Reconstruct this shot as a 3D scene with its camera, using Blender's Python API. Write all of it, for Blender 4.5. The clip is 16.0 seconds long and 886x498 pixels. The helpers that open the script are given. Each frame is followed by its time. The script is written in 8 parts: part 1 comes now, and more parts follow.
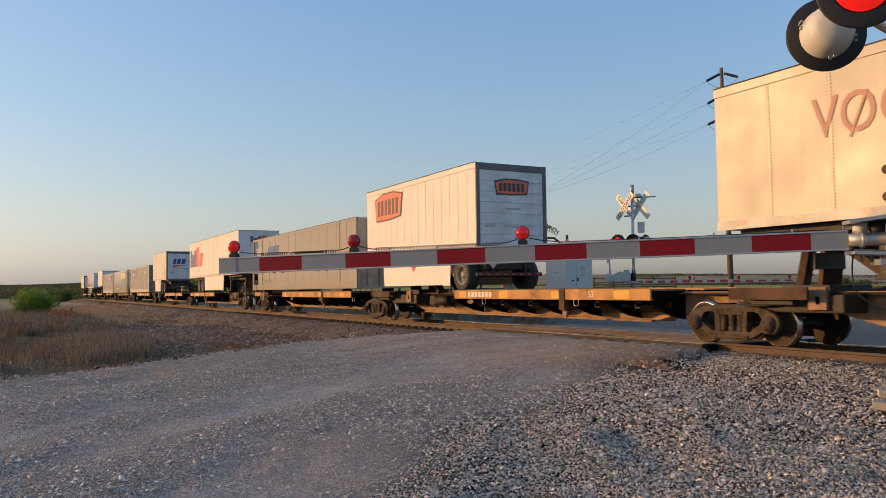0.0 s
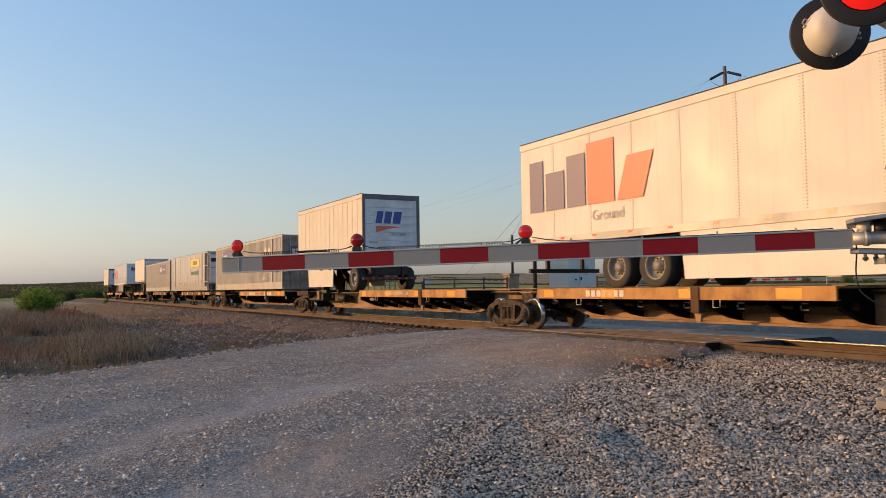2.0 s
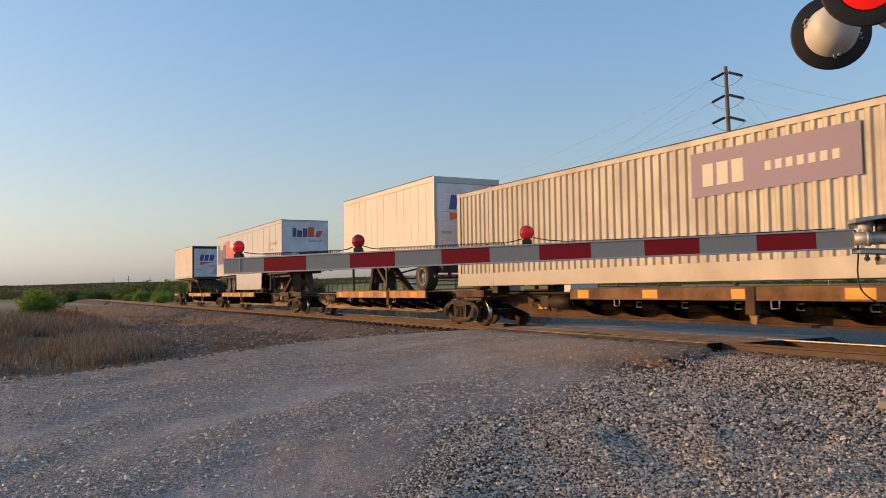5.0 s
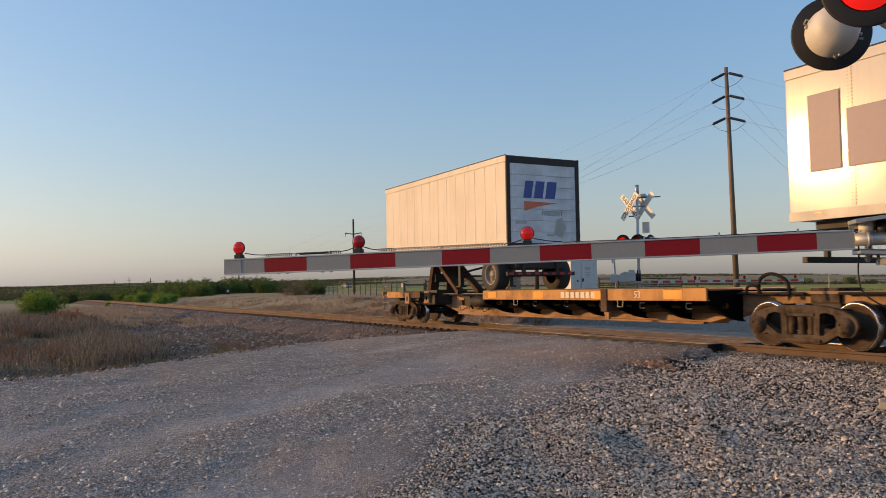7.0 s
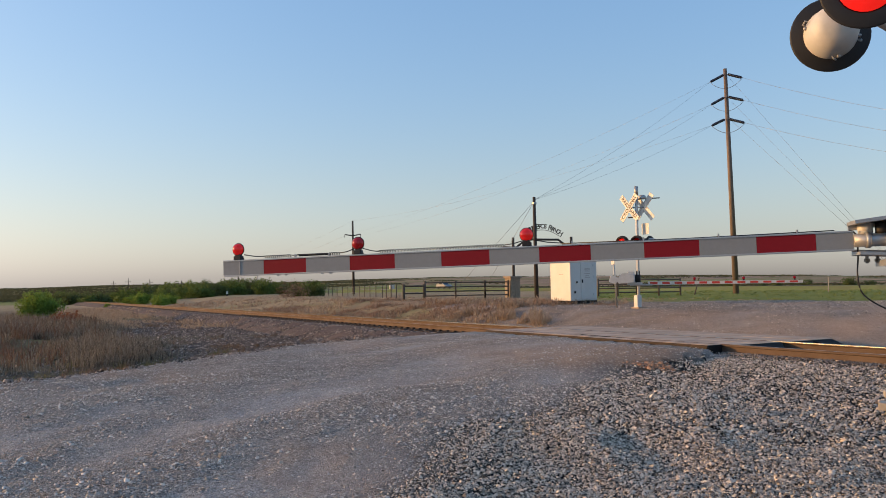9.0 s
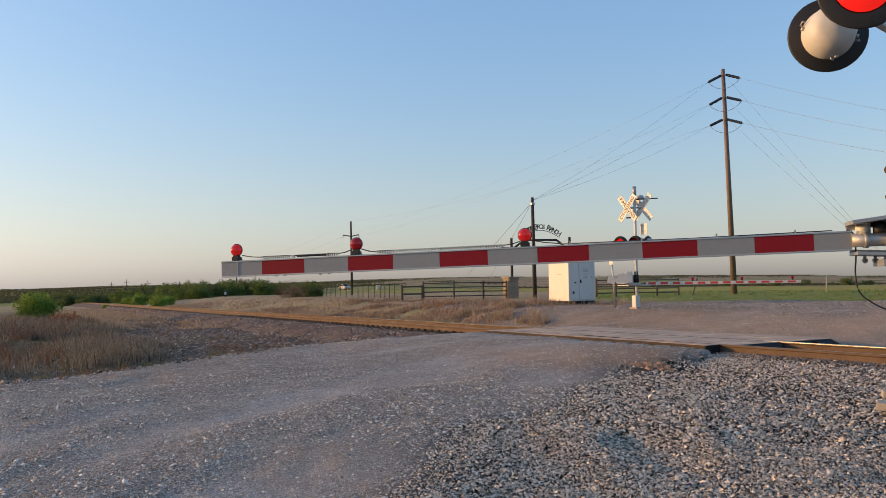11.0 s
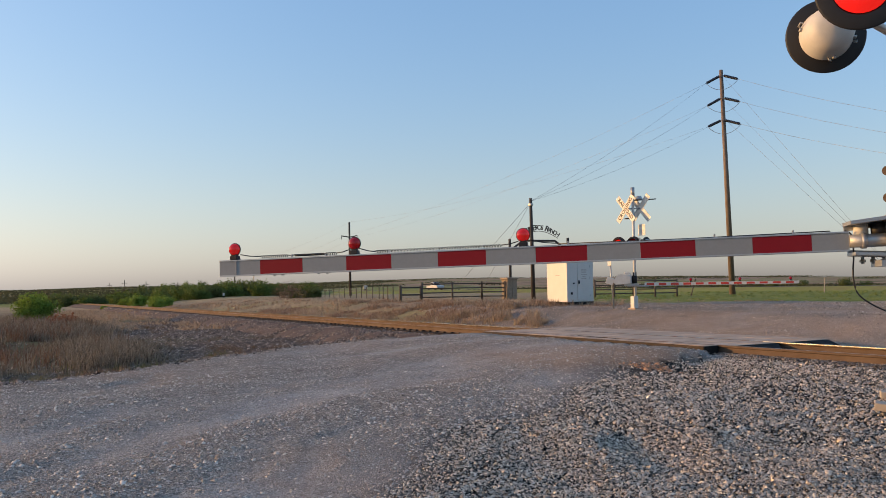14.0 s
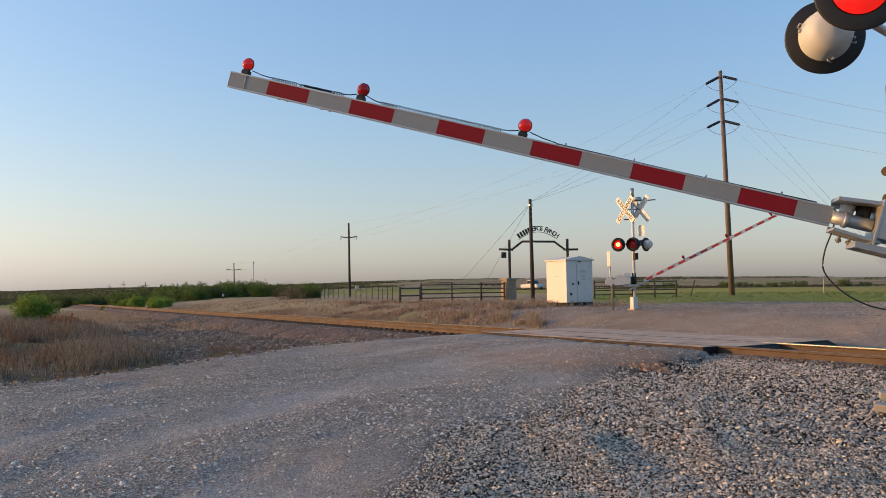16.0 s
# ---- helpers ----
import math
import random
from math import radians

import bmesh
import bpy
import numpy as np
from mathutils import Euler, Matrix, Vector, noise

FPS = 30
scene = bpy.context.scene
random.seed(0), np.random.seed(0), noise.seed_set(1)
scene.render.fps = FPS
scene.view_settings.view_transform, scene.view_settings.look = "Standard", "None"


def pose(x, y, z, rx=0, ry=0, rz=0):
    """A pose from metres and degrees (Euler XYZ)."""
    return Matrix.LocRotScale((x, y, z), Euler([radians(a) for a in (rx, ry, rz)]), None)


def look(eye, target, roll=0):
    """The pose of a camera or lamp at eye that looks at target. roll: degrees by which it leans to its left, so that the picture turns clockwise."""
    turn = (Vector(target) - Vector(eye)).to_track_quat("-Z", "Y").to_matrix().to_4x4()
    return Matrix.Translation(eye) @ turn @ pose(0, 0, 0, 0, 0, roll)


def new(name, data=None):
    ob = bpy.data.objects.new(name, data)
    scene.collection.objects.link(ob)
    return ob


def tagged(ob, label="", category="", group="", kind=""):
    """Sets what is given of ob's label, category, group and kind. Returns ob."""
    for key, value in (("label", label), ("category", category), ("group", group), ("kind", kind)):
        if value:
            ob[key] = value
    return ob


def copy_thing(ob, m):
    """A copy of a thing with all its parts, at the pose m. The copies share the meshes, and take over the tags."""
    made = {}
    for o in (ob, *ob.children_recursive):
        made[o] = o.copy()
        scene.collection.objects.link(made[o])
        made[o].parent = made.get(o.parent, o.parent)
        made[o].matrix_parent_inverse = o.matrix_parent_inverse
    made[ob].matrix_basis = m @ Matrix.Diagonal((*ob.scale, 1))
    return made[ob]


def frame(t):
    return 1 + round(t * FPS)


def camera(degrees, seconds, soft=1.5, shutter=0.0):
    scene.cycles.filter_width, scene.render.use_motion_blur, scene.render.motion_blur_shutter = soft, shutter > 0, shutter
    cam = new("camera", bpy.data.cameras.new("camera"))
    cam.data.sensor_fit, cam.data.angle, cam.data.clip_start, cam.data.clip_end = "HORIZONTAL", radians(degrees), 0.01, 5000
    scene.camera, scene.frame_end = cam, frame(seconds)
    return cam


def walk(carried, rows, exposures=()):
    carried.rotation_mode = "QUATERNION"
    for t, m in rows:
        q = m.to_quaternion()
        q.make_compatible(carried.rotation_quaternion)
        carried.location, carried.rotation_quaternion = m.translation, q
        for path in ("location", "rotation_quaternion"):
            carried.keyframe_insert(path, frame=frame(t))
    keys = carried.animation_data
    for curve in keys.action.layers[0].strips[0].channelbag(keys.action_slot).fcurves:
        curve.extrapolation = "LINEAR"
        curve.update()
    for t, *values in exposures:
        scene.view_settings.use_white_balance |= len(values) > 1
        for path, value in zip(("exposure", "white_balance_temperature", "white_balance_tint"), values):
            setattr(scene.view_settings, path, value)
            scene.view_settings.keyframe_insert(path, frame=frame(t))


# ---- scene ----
cam = camera(59.45, 16.0, 0.55, 0.045)
EYE = (0.0, 0.0, 1.2725)


def aim(yaw, pitch, roll):
    """Camera pose from heading (degrees from +X), tilt and roll."""
    a, p = radians(yaw), radians(pitch)
    d = Vector((math.cos(p) * math.cos(a), math.cos(p) * math.sin(a), math.sin(p)))
    return look(EYE, Vector(EYE) + d, -roll)


PATH = [
        (0, 151.438, 2.621, 0.563),
        (0.5, 151.516, 2.448, 0.532),
        (1, 151.554, 2.365, 0.583),
        (1.5, 151.588, 2.443, 0.617),
        (2, 151.660, 2.553, 0.603),
        (2.5, 151.671, 2.585, 0.650),
        (3, 151.682, 2.492, 0.695),
        (3.5, 151.736, 2.472, 0.676),
        (4, 151.740, 2.557, 0.659),
        (6.5, 151.779, 2.650, 0.699),
        (7, 151.786, 2.673, 0.704),
        (7.5, 151.792, 2.659, 0.706),
        (8, 151.776, 2.590, 0.734),
        (8.5, 151.742, 2.620, 0.744),
        (9, 151.740, 2.773, 0.739),
        (11.5, 151.599, 2.819, 0.804),
        (12, 151.602, 2.896, 0.777),
        (12.5, 151.601, 2.942, 0.806),
        (13, 151.601, 2.889, 0.788),
        (13.5, 151.545, 2.817, 0.804),
        (14, 151.496, 2.868, 0.828),
        (14.5, 151.476, 2.928, 0.837),
        (15, 151.477, 2.988, 0.836),
        (15.5, 151.461, 2.972, 0.869),
        (16, 151.455, 2.927, 0.838)
]
walk(cam, [(t, aim(a, b, c)) for t, a, b, c in PATH],
     exposures=[(0, 0.64), (4.2, 0.69), (6.3, 0.62), (7.2, 0.62), (8.6, 0.80), (16, 0.80)])

# ---- light: low evening sun, clear sky ----
SUN_AZ, SUN_EL = 234.0, 8.7
world = bpy.data.worlds.new("world")
scene.world = world
world.use_nodes = True
wn = world.node_tree
sky = wn.nodes.new("ShaderNodeTexSky")
sky.sky_type = "NISHITA"
sky.sun_disc = False
sky.sun_elevation = radians(SUN_EL)
sky.sun_rotation = radians(90 - SUN_AZ)
sky.altitude = 400
sky.air_density = 1.0
sky.dust_density = 2.3
sky.ozone_density = 2.6


def sky_math(op, a, b):
    n = wn.nodes.new("ShaderNodeMath")
    n.operation = op
    for sock, v in zip(n.inputs, (a, b)):
        if isinstance(v, (int, float)):
            sock.default_value = v
        else:
            wn.links.new(v, sock)
    return n.outputs[0]


def sky_mix(how, fac, a, b):
    n = wn.nodes.new("ShaderNodeMix")
    n.data_type, n.blend_type, n.clamp_factor = "RGBA", how, True
    for sock, v in ((n.inputs[0], fac), (n.inputs[6], a), (n.inputs[7], b)):
        if isinstance(v, (int, float)):
            sock.default_value = v
        elif isinstance(v, tuple):
            sock.default_value = (*v, 1)
        else:
            wn.links.new(v, sock)
    return n.outputs[2]


# evening haze: it evens out the glow round the sun and greys the sky towards the horizon
grey = wn.nodes.new("ShaderNodeRGBToBW")
wn.links.new(sky.outputs[0], grey.inputs[0])
even = sky_math("POWER", sky_math("MAXIMUM", grey.outputs[0], 0.001), -0.36)
bright = sky_math("POWER", sky_math("MAXIMUM", grey.outputs[0], 0.001), 0.64)
up = wn.nodes.new("ShaderNodeSeparateXYZ")
wn.links.new(wn.nodes.new("ShaderNodeTexCoord").outputs["Generated"], up.inputs[0])
low = sky_math("MULTIPLY", sky_math("EXPONENT", sky_math("DIVIDE", sky_math("MAXIMUM", up.outputs[2], 0.0), -0.13), 0.0), 0.9)
clear = sky_mix("MULTIPLY", 1.0, sky.outputs[0], even)
haze = sky_mix("MULTIPLY", 1.0, bright, (1.07, 0.985, 0.955))
wn.links.new(sky_mix("MIX", low, clear, haze), wn.nodes["Background"].inputs[0])
wn.nodes["Background"].inputs[1].default_value = 0.214

sun = new("sun", bpy.data.lights.new("sun", "SUN"))
sun.data.energy = 2.9
sun.data.angle = radians(0.6)
sun.data.color = (1.0, 0.53, 0.18)
SUN_DIR = Vector((math.cos(radians(SUN_AZ)) * math.cos(radians(SUN_EL)),
                  math.sin(radians(SUN_AZ)) * math.cos(radians(SUN_EL)), math.sin(radians(SUN_EL))))
sun.matrix_world = look(SUN_DIR * 60, (0, 0, 0))

# ---- plan ----
D = 13.345          # centre line of the track
SPEED = 23.754      # train, metres a second
GRADE = 0.0065


def rail_z(x):
    return GRADE * (x + 15.0)


# ---- small mesh helpers ----
def part(name, bm, material, parent, label=""):
    me = bpy.data.meshes.new(name)
    bm.to_mesh(me)
    bm.free()
    me.materials.append(material)
    ob = new(name, me)
    ob.parent = parent
    if label:
        tagged(ob, label)
    return ob


def share(name, src, parent, m=None):
    """Another object on the mesh of src."""
    ob = new(name, src.data)
    ob.parent = parent
    if m is not None:
        ob.matrix_basis = m
    return ob


def thing(name, label, category, group="", kind="", m=None):
    ob = new(name)
    ob.empty_display_size = 0.2
    if m is not None:
        ob.matrix_basis = m
    return tagged(ob, label, category, group, kind)


def whole(name, bm, material, label, category, group="", kind="", m=None):
    ob = part(name, bm, material, None)
    if m is not None:
        ob.matrix_basis = m
    return tagged(ob, label, category, group, kind)


def B():
    return bmesh.new()


def cube(bm, lo, hi, bev=0.0):
    vs = [bm.verts.new((x, y, z)) for x in (lo[0], hi[0]) for y in (lo[1], hi[1]) for z in (lo[2], hi[2])]
    fs = [bm.faces.new([vs[i] for i in f]) for f in ((0, 1, 3, 2), (4, 6, 7, 5), (0, 4, 5, 1), (2, 3, 7, 6), (0, 2, 6, 4), (1, 5, 7, 3))]
    if bev:
        es = list({e for f in fs for e in f.edges})
        bmesh.ops.bevel(bm, geom=es, offset=bev, segments=2, profile=0.6, affect="EDGES")
    return bm


def rod(bm, a, b, r, r2=None, seg=10, caps=True):
    a, b = Vector(a), Vector(b)
    r2 = r if r2 is None else r2
    q = (b - a).to_track_quat("Z", "Y")
    ra = [bm.verts.new(a + q @ Vector((r * math.cos(k * math.tau / seg), r * math.sin(k * math.tau / seg), 0))) for k in range(seg)]
    rb = [bm.verts.new(b + q @ Vector((r2 * math.cos(k * math.tau / seg), r2 * math.sin(k * math.tau / seg), 0))) for k in range(seg)]
    for k in range(seg):
        f = bm.faces.new((ra[k], ra[(k + 1) % seg], rb[(k + 1) % seg], rb[k]))
        f.smooth = seg > 6
    if caps:
        bm.faces.new(ra[::-1])
        bm.faces.new(rb)
    return bm


def beam(bm, a, b, w, h):
    """A square bar of width w and height h from a to b."""
    a, b = Vector(a), Vector(b)
    d = (b - a).normalized()
    side = d.cross(Vector((0, 0, 1)))
    side = side.normalized() if side.length > 1e-3 else Vector((1, 0, 0))
    up = side.cross(d)
    ring = [[bm.verts.new(p + side * sx * w / 2 + up * sz * h / 2) for sx, sz in ((-1, -1), (1, -1), (1, 1), (-1, 1))] for p in (a, b)]
    for k in range(4):
        bm.faces.new((ring[0][k], ring[0][(k + 1) % 4], ring[1][(k + 1) % 4], ring[1][k]))
    bm.faces.new(ring[0][::-1])
    bm.faces.new(ring[1])
    return bm


def lathe(bm, profile, m, seg=24):
    """Turns (radius, height) points round the z axis of m."""
    rings = []
    for r, z in profile:
        rings.append([bm.verts.new(m @ Vector((r * math.cos(k * math.tau / seg), r * math.sin(k * math.tau / seg), z))) for k in range(seg)])
    for i in range(len(rings) - 1):
        for k in range(seg):
            f = bm.faces.new((rings[i][k], rings[i][(k + 1) % seg], rings[i + 1][(k + 1) % seg], rings[i + 1][k]))
            f.smooth = True
    return bm


def slab(bm, pts, m, t):
    """A flat plate of the outline pts (x, y of m) and thickness t along m's z."""
    lo = [bm.verts.new(m @ Vector((x, y, 0))) for x, y in pts]
    hi = [bm.verts.new(m @ Vector((x, y, t))) for x, y in pts]
    n = len(pts)
    for k in range(n):
        bm.faces.new((lo[k], lo[(k + 1) % n], hi[(k + 1) % n], hi[k]))
    bm.faces.new(lo[::-1])
    bm.faces.new(hi)
    bmesh.ops.recalc_face_normals(bm, faces=bm.faces)
    return bm


def pierced(outline, holes, m, t, bevel=0.0):
    """A plate of thickness t in m's x-y plane, with holes through it."""
    cu = bpy.data.curves.new("plate", "CURVE")
    cu.dimensions, cu.fill_mode, cu.extrude, cu.bevel_depth, cu.bevel_resolution = "2D", "BOTH", t / 2 - bevel, bevel, 1
    for ring in [outline] + holes:
        sp = cu.splines.new("POLY")
        sp.points.add(len(ring) - 1)
        for q, (x, y) in zip(sp.points, ring):
            q.co = (x, y, 0, 1)
        sp.use_cyclic_u = True
    tmp = new("plate", cu)
    me = bpy.data.meshes.new_from_object(tmp.evaluated_get(bpy.context.evaluated_depsgraph_get()))
    bpy.data.objects.remove(tmp)
    bm = B()
    bm.from_mesh(me)
    bpy.data.meshes.remove(me)
    for v in bm.verts:
        v.co = m @ v.co
    bmesh.ops.recalc_face_normals(bm, faces=bm.faces)
    return bm


def oval(cx, cy, rx, ry, n=10):
    return [(cx + rx * math.cos(k * math.tau / n), cy + ry * math.sin(k * math.tau / n)) for k in range(n)]


def sag(a, b, drop, n=14):
    a, b = Vector(a), Vector(b)
    return [a.lerp(b, k / n) - Vector((0, 0, 4 * drop * (k / n) * (1 - k / n))) for k in range(n + 1)]


def cable(bm, pts, r, seg=6):
    """One round cord through the points."""
    pts = [Vector(p) for p in pts]
    rings = []
    for i, p in enumerate(pts):
        d = (pts[min(i + 1, len(pts) - 1)] - pts[max(i - 1, 0)]).normalized()
        side = d.cross(Vector((0, 0, 1)) if abs(d.z) < 0.95 else Vector((1, 0, 0))).normalized()
        up = side.cross(d)
        rings.append([bm.verts.new(p + (side * math.cos(k * math.tau / seg) + up * math.sin(k * math.tau / seg)) * r) for k in range(seg)])
    for a, b in zip(rings, rings[1:]):
        for k in range(seg):
            bm.faces.new((a[k], a[(k + 1) % seg], b[(k + 1) % seg], b[k])).smooth = True
    bm.faces.new(rings[0][::-1])
    bm.faces.new(rings[-1])
    return bm


def smooth_line(pts, n=6):
    """Extra points on a soft curve through pts."""
    pts = [Vector(p) for p in pts]
    out = []
    for i in range(len(pts) - 1):
        p0, p1, p2, p3 = pts[max(i - 1, 0)], pts[i], pts[i + 1], pts[min(i + 2, len(pts) - 1)]
        for k in range(n):
            t = k / n
            out.append(0.5 * (2 * p1 + (p2 - p0) * t + (2 * p0 - 5 * p1 + 4 * p2 - p3) * t * t + (3 * p1 - p0 - 3 * p2 + p3) * t ** 3))
    return out + [pts[-1]]


def lettering(body, size, m, bold=0.0, width=None):
    """A bmesh of flat letters in m's x-y plane, centred."""
    cu = bpy.data.curves.new("letters", "FONT")
    cu.body, cu.size, cu.align_x, cu.align_y, cu.offset, cu.resolution_u = body, size, "CENTER", "CENTER", bold, 3
    tmp = new("letters", cu)
    me = bpy.data.meshes.new_from_object(tmp.evaluated_get(bpy.context.evaluated_depsgraph_get()))
    bpy.data.objects.remove(tmp)
    bm = B()
    bm.from_mesh(me)
    if width:
        xs = [v.co.x for v in bm.verts]
        k = width / max(1e-3, max(xs) - min(xs))
        for v in bm.verts:
            v.co.x *= k
    for v in bm.verts:
        v.co = m @ v.co
    return bm


def near_side(x, z, y=-1.306):
    """Writing plane on a side that faces the crossing."""
    return Matrix.Translation((x, y, z)) @ Euler((radians(90), 0, 0)).to_matrix().to_4x4()


def end_side(x, y, z):
    """Writing plane on an end that faces the way the train goes."""
    return Matrix.Translation((x, y, z)) @ Matrix(((0, 0, 1, 0), (1, 0, 0, 0), (0, 1, 0, 0), (0, 0, 0, 1)))



# ---- materials ----
class Nodes:
    def __init__(self, name):
        self.m = bpy.data.materials.new(name)
        self.m.use_nodes = True
        self.t = self.m.node_tree
        self.b = self.t.nodes["Principled BSDF"]

    def n(self, kind, **kw):
        x = self.t.nodes.new(kind)
        for k, v in kw.items():
            x.inputs[k].default_value = v
        return x

    def link(self, a, b):
        self.t.links.new(a, b)

    def noise(self, co, scale, detail=6, rough=0.6):
        x = self.n("ShaderNodeTexNoise", Scale=scale, Detail=detail, Roughness=rough)
        self.link(co, x.inputs["Vector"])
        return x.outputs["Fac"]

    def ramp(self, fac, stops):
        x = self.t.nodes.new("ShaderNodeValToRGB")
        els = x.color_ramp.elements
        while len(els) < len(stops):
            els.new(0.5)
        for e, (p, c) in zip(els, stops):
            e.position = p
            e.color = (*c, 1) if len(c) == 3 else c
        self.link(fac, x.inputs["Fac"])
        return x.outputs["Color"]

    def mix(self, fac, a, b, how="MIX"):
        x = self.t.nodes.new("ShaderNodeMix")
        x.data_type, x.blend_type = "RGBA", how
        for sock, v in ((x.inputs[0], fac), (x.inputs[6], a), (x.inputs[7], b)):
            if isinstance(v, (int, float)):
                sock.default_value = v
            elif isinstance(v, tuple):
                sock.default_value = (*v, 1)
            else:
                self.link(v, sock)
        return x.outputs[2]

    def bump(self, h, strength, dist):
        x = self.n("ShaderNodeBump", Strength=strength, Distance=dist)
        self.link(h, x.inputs["Height"])
        self.link(x.outputs[0], self.b.inputs["Normal"])

    def coord(self, kind="Object"):
        return self.t.nodes.new("ShaderNodeTexCoord").outputs[kind]

    def stretch(self, co, s):
        x = self.t.nodes.new("ShaderNodeMapping")
        x.inputs["Scale"].default_value = s
        self.link(co, x.inputs["Vector"])
        return x.outputs[0]


def surf(name, base, rough=0.6, metal=0.0, dirt=(0.12, 0.08, 0.05), grime=0.35, scale=1.2, fine=30.0, bump=0.15, streak=True, coat=0.0, dist=0.004, spec=0.5):
    """A painted or bare surface with broad grime, vertical streaks and fine grain."""
    k = Nodes(name)
    co = k.coord()
    big = k.noise(co, scale)
    st = k.noise(k.stretch(co, (6, 6, 0.5)), 1.0) if streak else k.noise(co, scale * 4)
    small = k.noise(co, fine, 4)
    f1 = k.ramp(big, [(0.42, (0, 0, 0)), (0.72, (grime,) * 3)])
    f2 = k.ramp(st, [(0.5, (0, 0, 0)), (0.8, (grime * 0.8,) * 3)])
    c = k.mix(f1, base, dirt)
    c = k.mix(f2, c, tuple(0.5 * a + 0.5 * b for a, b in zip(base, dirt)))
    c = k.mix(0.25, c, k.ramp(small, [(0.3, (0.72,) * 3), (0.7, (1.0,) * 3)]), "MULTIPLY")
    k.link(c, k.b.inputs["Base Color"])
    r = k.ramp(big, [(0.3, (rough * 0.85,) * 3), (0.7, (min(1, rough * 1.25),) * 3)])
    k.link(r, k.b.inputs["Roughness"])
    k.b.inputs["Metallic"].default_value = metal
    k.b.inputs["Coat Weight"].default_value = coat
    k.b.inputs["Specular IOR Level"].default_value = spec
    if bump:
        k.bump(small, bump, dist)
    return k.m


def plain(name, base, rough=0.6, metal=0.0, glow=None, power=0.0):
    k = Nodes(name)
    co = k.coord()
    c = k.mix(0.18, base, k.ramp(k.noise(co, 9.0), [(0.3, (0.5,) * 3), (0.7, (1.0,) * 3)]), "MULTIPLY")
    k.link(c, k.b.inputs["Base Color"])
    k.b.inputs["Roughness"].default_value = rough
    k.b.inputs["Metallic"].default_value = metal
    if glow:
        k.b.inputs["Emission Color"].default_value = (*glow, 1)
        k.b.inputs["Emission Strength"].default_value = power
    return k.m


def panel_paint(name, base, rough, wave, grime=0.2, spec=0.3):
    """Thin aluminium sheet, painted: slightly wavy, with a soft mirror of the sun."""
    k = Nodes(name)
    co = k.coord()
    big, fine = k.noise(co, 0.7), k.noise(co, 40.0, 3)
    st = k.noise(k.stretch(co, (5, 5, 0.35)), 1.0)
    c = k.mix(k.ramp(st, [(0.52, (0, 0, 0)), (0.85, (grime,) * 3)]), base, (0.22, 0.17, 0.11))
    c = k.mix(k.ramp(big, [(0.45, (0, 0, 0)), (0.8, (grime * 0.7,) * 3)]), c, (0.30, 0.25, 0.18))
    k.link(c, k.b.inputs["Base Color"])
    k.link(k.ramp(big, [(0.3, (rough * 0.8,) * 3), (0.7, (rough * 1.3,) * 3)]), k.b.inputs["Roughness"])
    k.b.inputs["Specular IOR Level"].default_value = spec
    k.bump(k.mix(0.15, k.noise(k.stretch(co, (1.2, 1.2, 0.5)), wave, 2), fine), 0.5 if rough > 0.3 else 0.12, 0.02)
    return k.m


M = {}
M["van_white"] = panel_paint("van_white", (0.62, 0.595, 0.55), 0.5, 1.6)
M["van_cream"] = panel_paint("van_cream", (0.57, 0.535, 0.475), 0.5, 1.6, 0.3)
M["reefer_white"] = panel_paint("reefer_white", (0.52, 0.50, 0.47), 0.12, 1.2, spec=0.2)
M["reefer_cream"] = panel_paint("reefer_cream", (0.47, 0.425, 0.355), 0.15, 1.2, 0.4, spec=0.2)
M["reefer_worn"] = panel_paint("reefer_worn", (0.31, 0.27, 0.21), 0.13, 1.6, 0.6, spec=0.10)
M["van_tan"] = panel_paint("van_tan", (0.45, 0.40, 0.34), 0.38, 1.3, 0.3)
M["end_white"] = surf("end_white", (0.74, 0.74, 0.74), 0.5, grime=0.45, dirt=(0.2, 0.19, 0.18), bump=0.05)
M["container_grey"] = surf("container_grey", (0.40, 0.37, 0.315), 0.5, grime=0.5, dirt=(0.25, 0.195, 0.135), bump=0.06, coat=0.15)
M["container_tan"] = surf("container_tan", (0.36, 0.33, 0.285), 0.48, grime=0.45, dirt=(0.3, 0.24, 0.18), bump=0.06, coat=0.15)
M["door_grey"] = surf("door_grey", (0.55, 0.54, 0.51), 0.55, grime=0.7, dirt=(0.13, 0.11, 0.09), bump=0.06)
M["door_dirty"] = surf("door_dirty", (0.27, 0.255, 0.225), 0.6, grime=1.0, dirt=(0.07, 0.06, 0.05), scale=2.0, bump=0.06)
M["alu"] = surf("alu", (0.50, 0.48, 0.44), 0.55, 0.1, spec=0.3, grime=0.5, dirt=(0.3, 0.26, 0.2), bump=0.05)
M["dark_steel"] = surf("dark_steel", (0.02, 0.018, 0.017), 0.6, 0.2, grime=0.5, dirt=(0.06, 0.043, 0.03), spec=0.3)
M["frame_black"] = surf("frame_black", (0.03, 0.026, 0.023), 0.6, grime=0.5, dirt=(0.085, 0.062, 0.045), spec=0.3)
# near-black: the deep shade under the decks is put into this colour
M["shade_black"] = surf("shade_black", (0.004, 0.0035, 0.0035), 0.9, grime=0.3, dirt=(0.012, 0.009, 0.007), spec=0.05)
M["yellow_paint"] = surf("yellow_paint", (0.42, 0.20, 0.05), 0.6, grime=1.0, dirt=(0.15, 0.08, 0.042), scale=2.4, fine=14, spec=0.3)
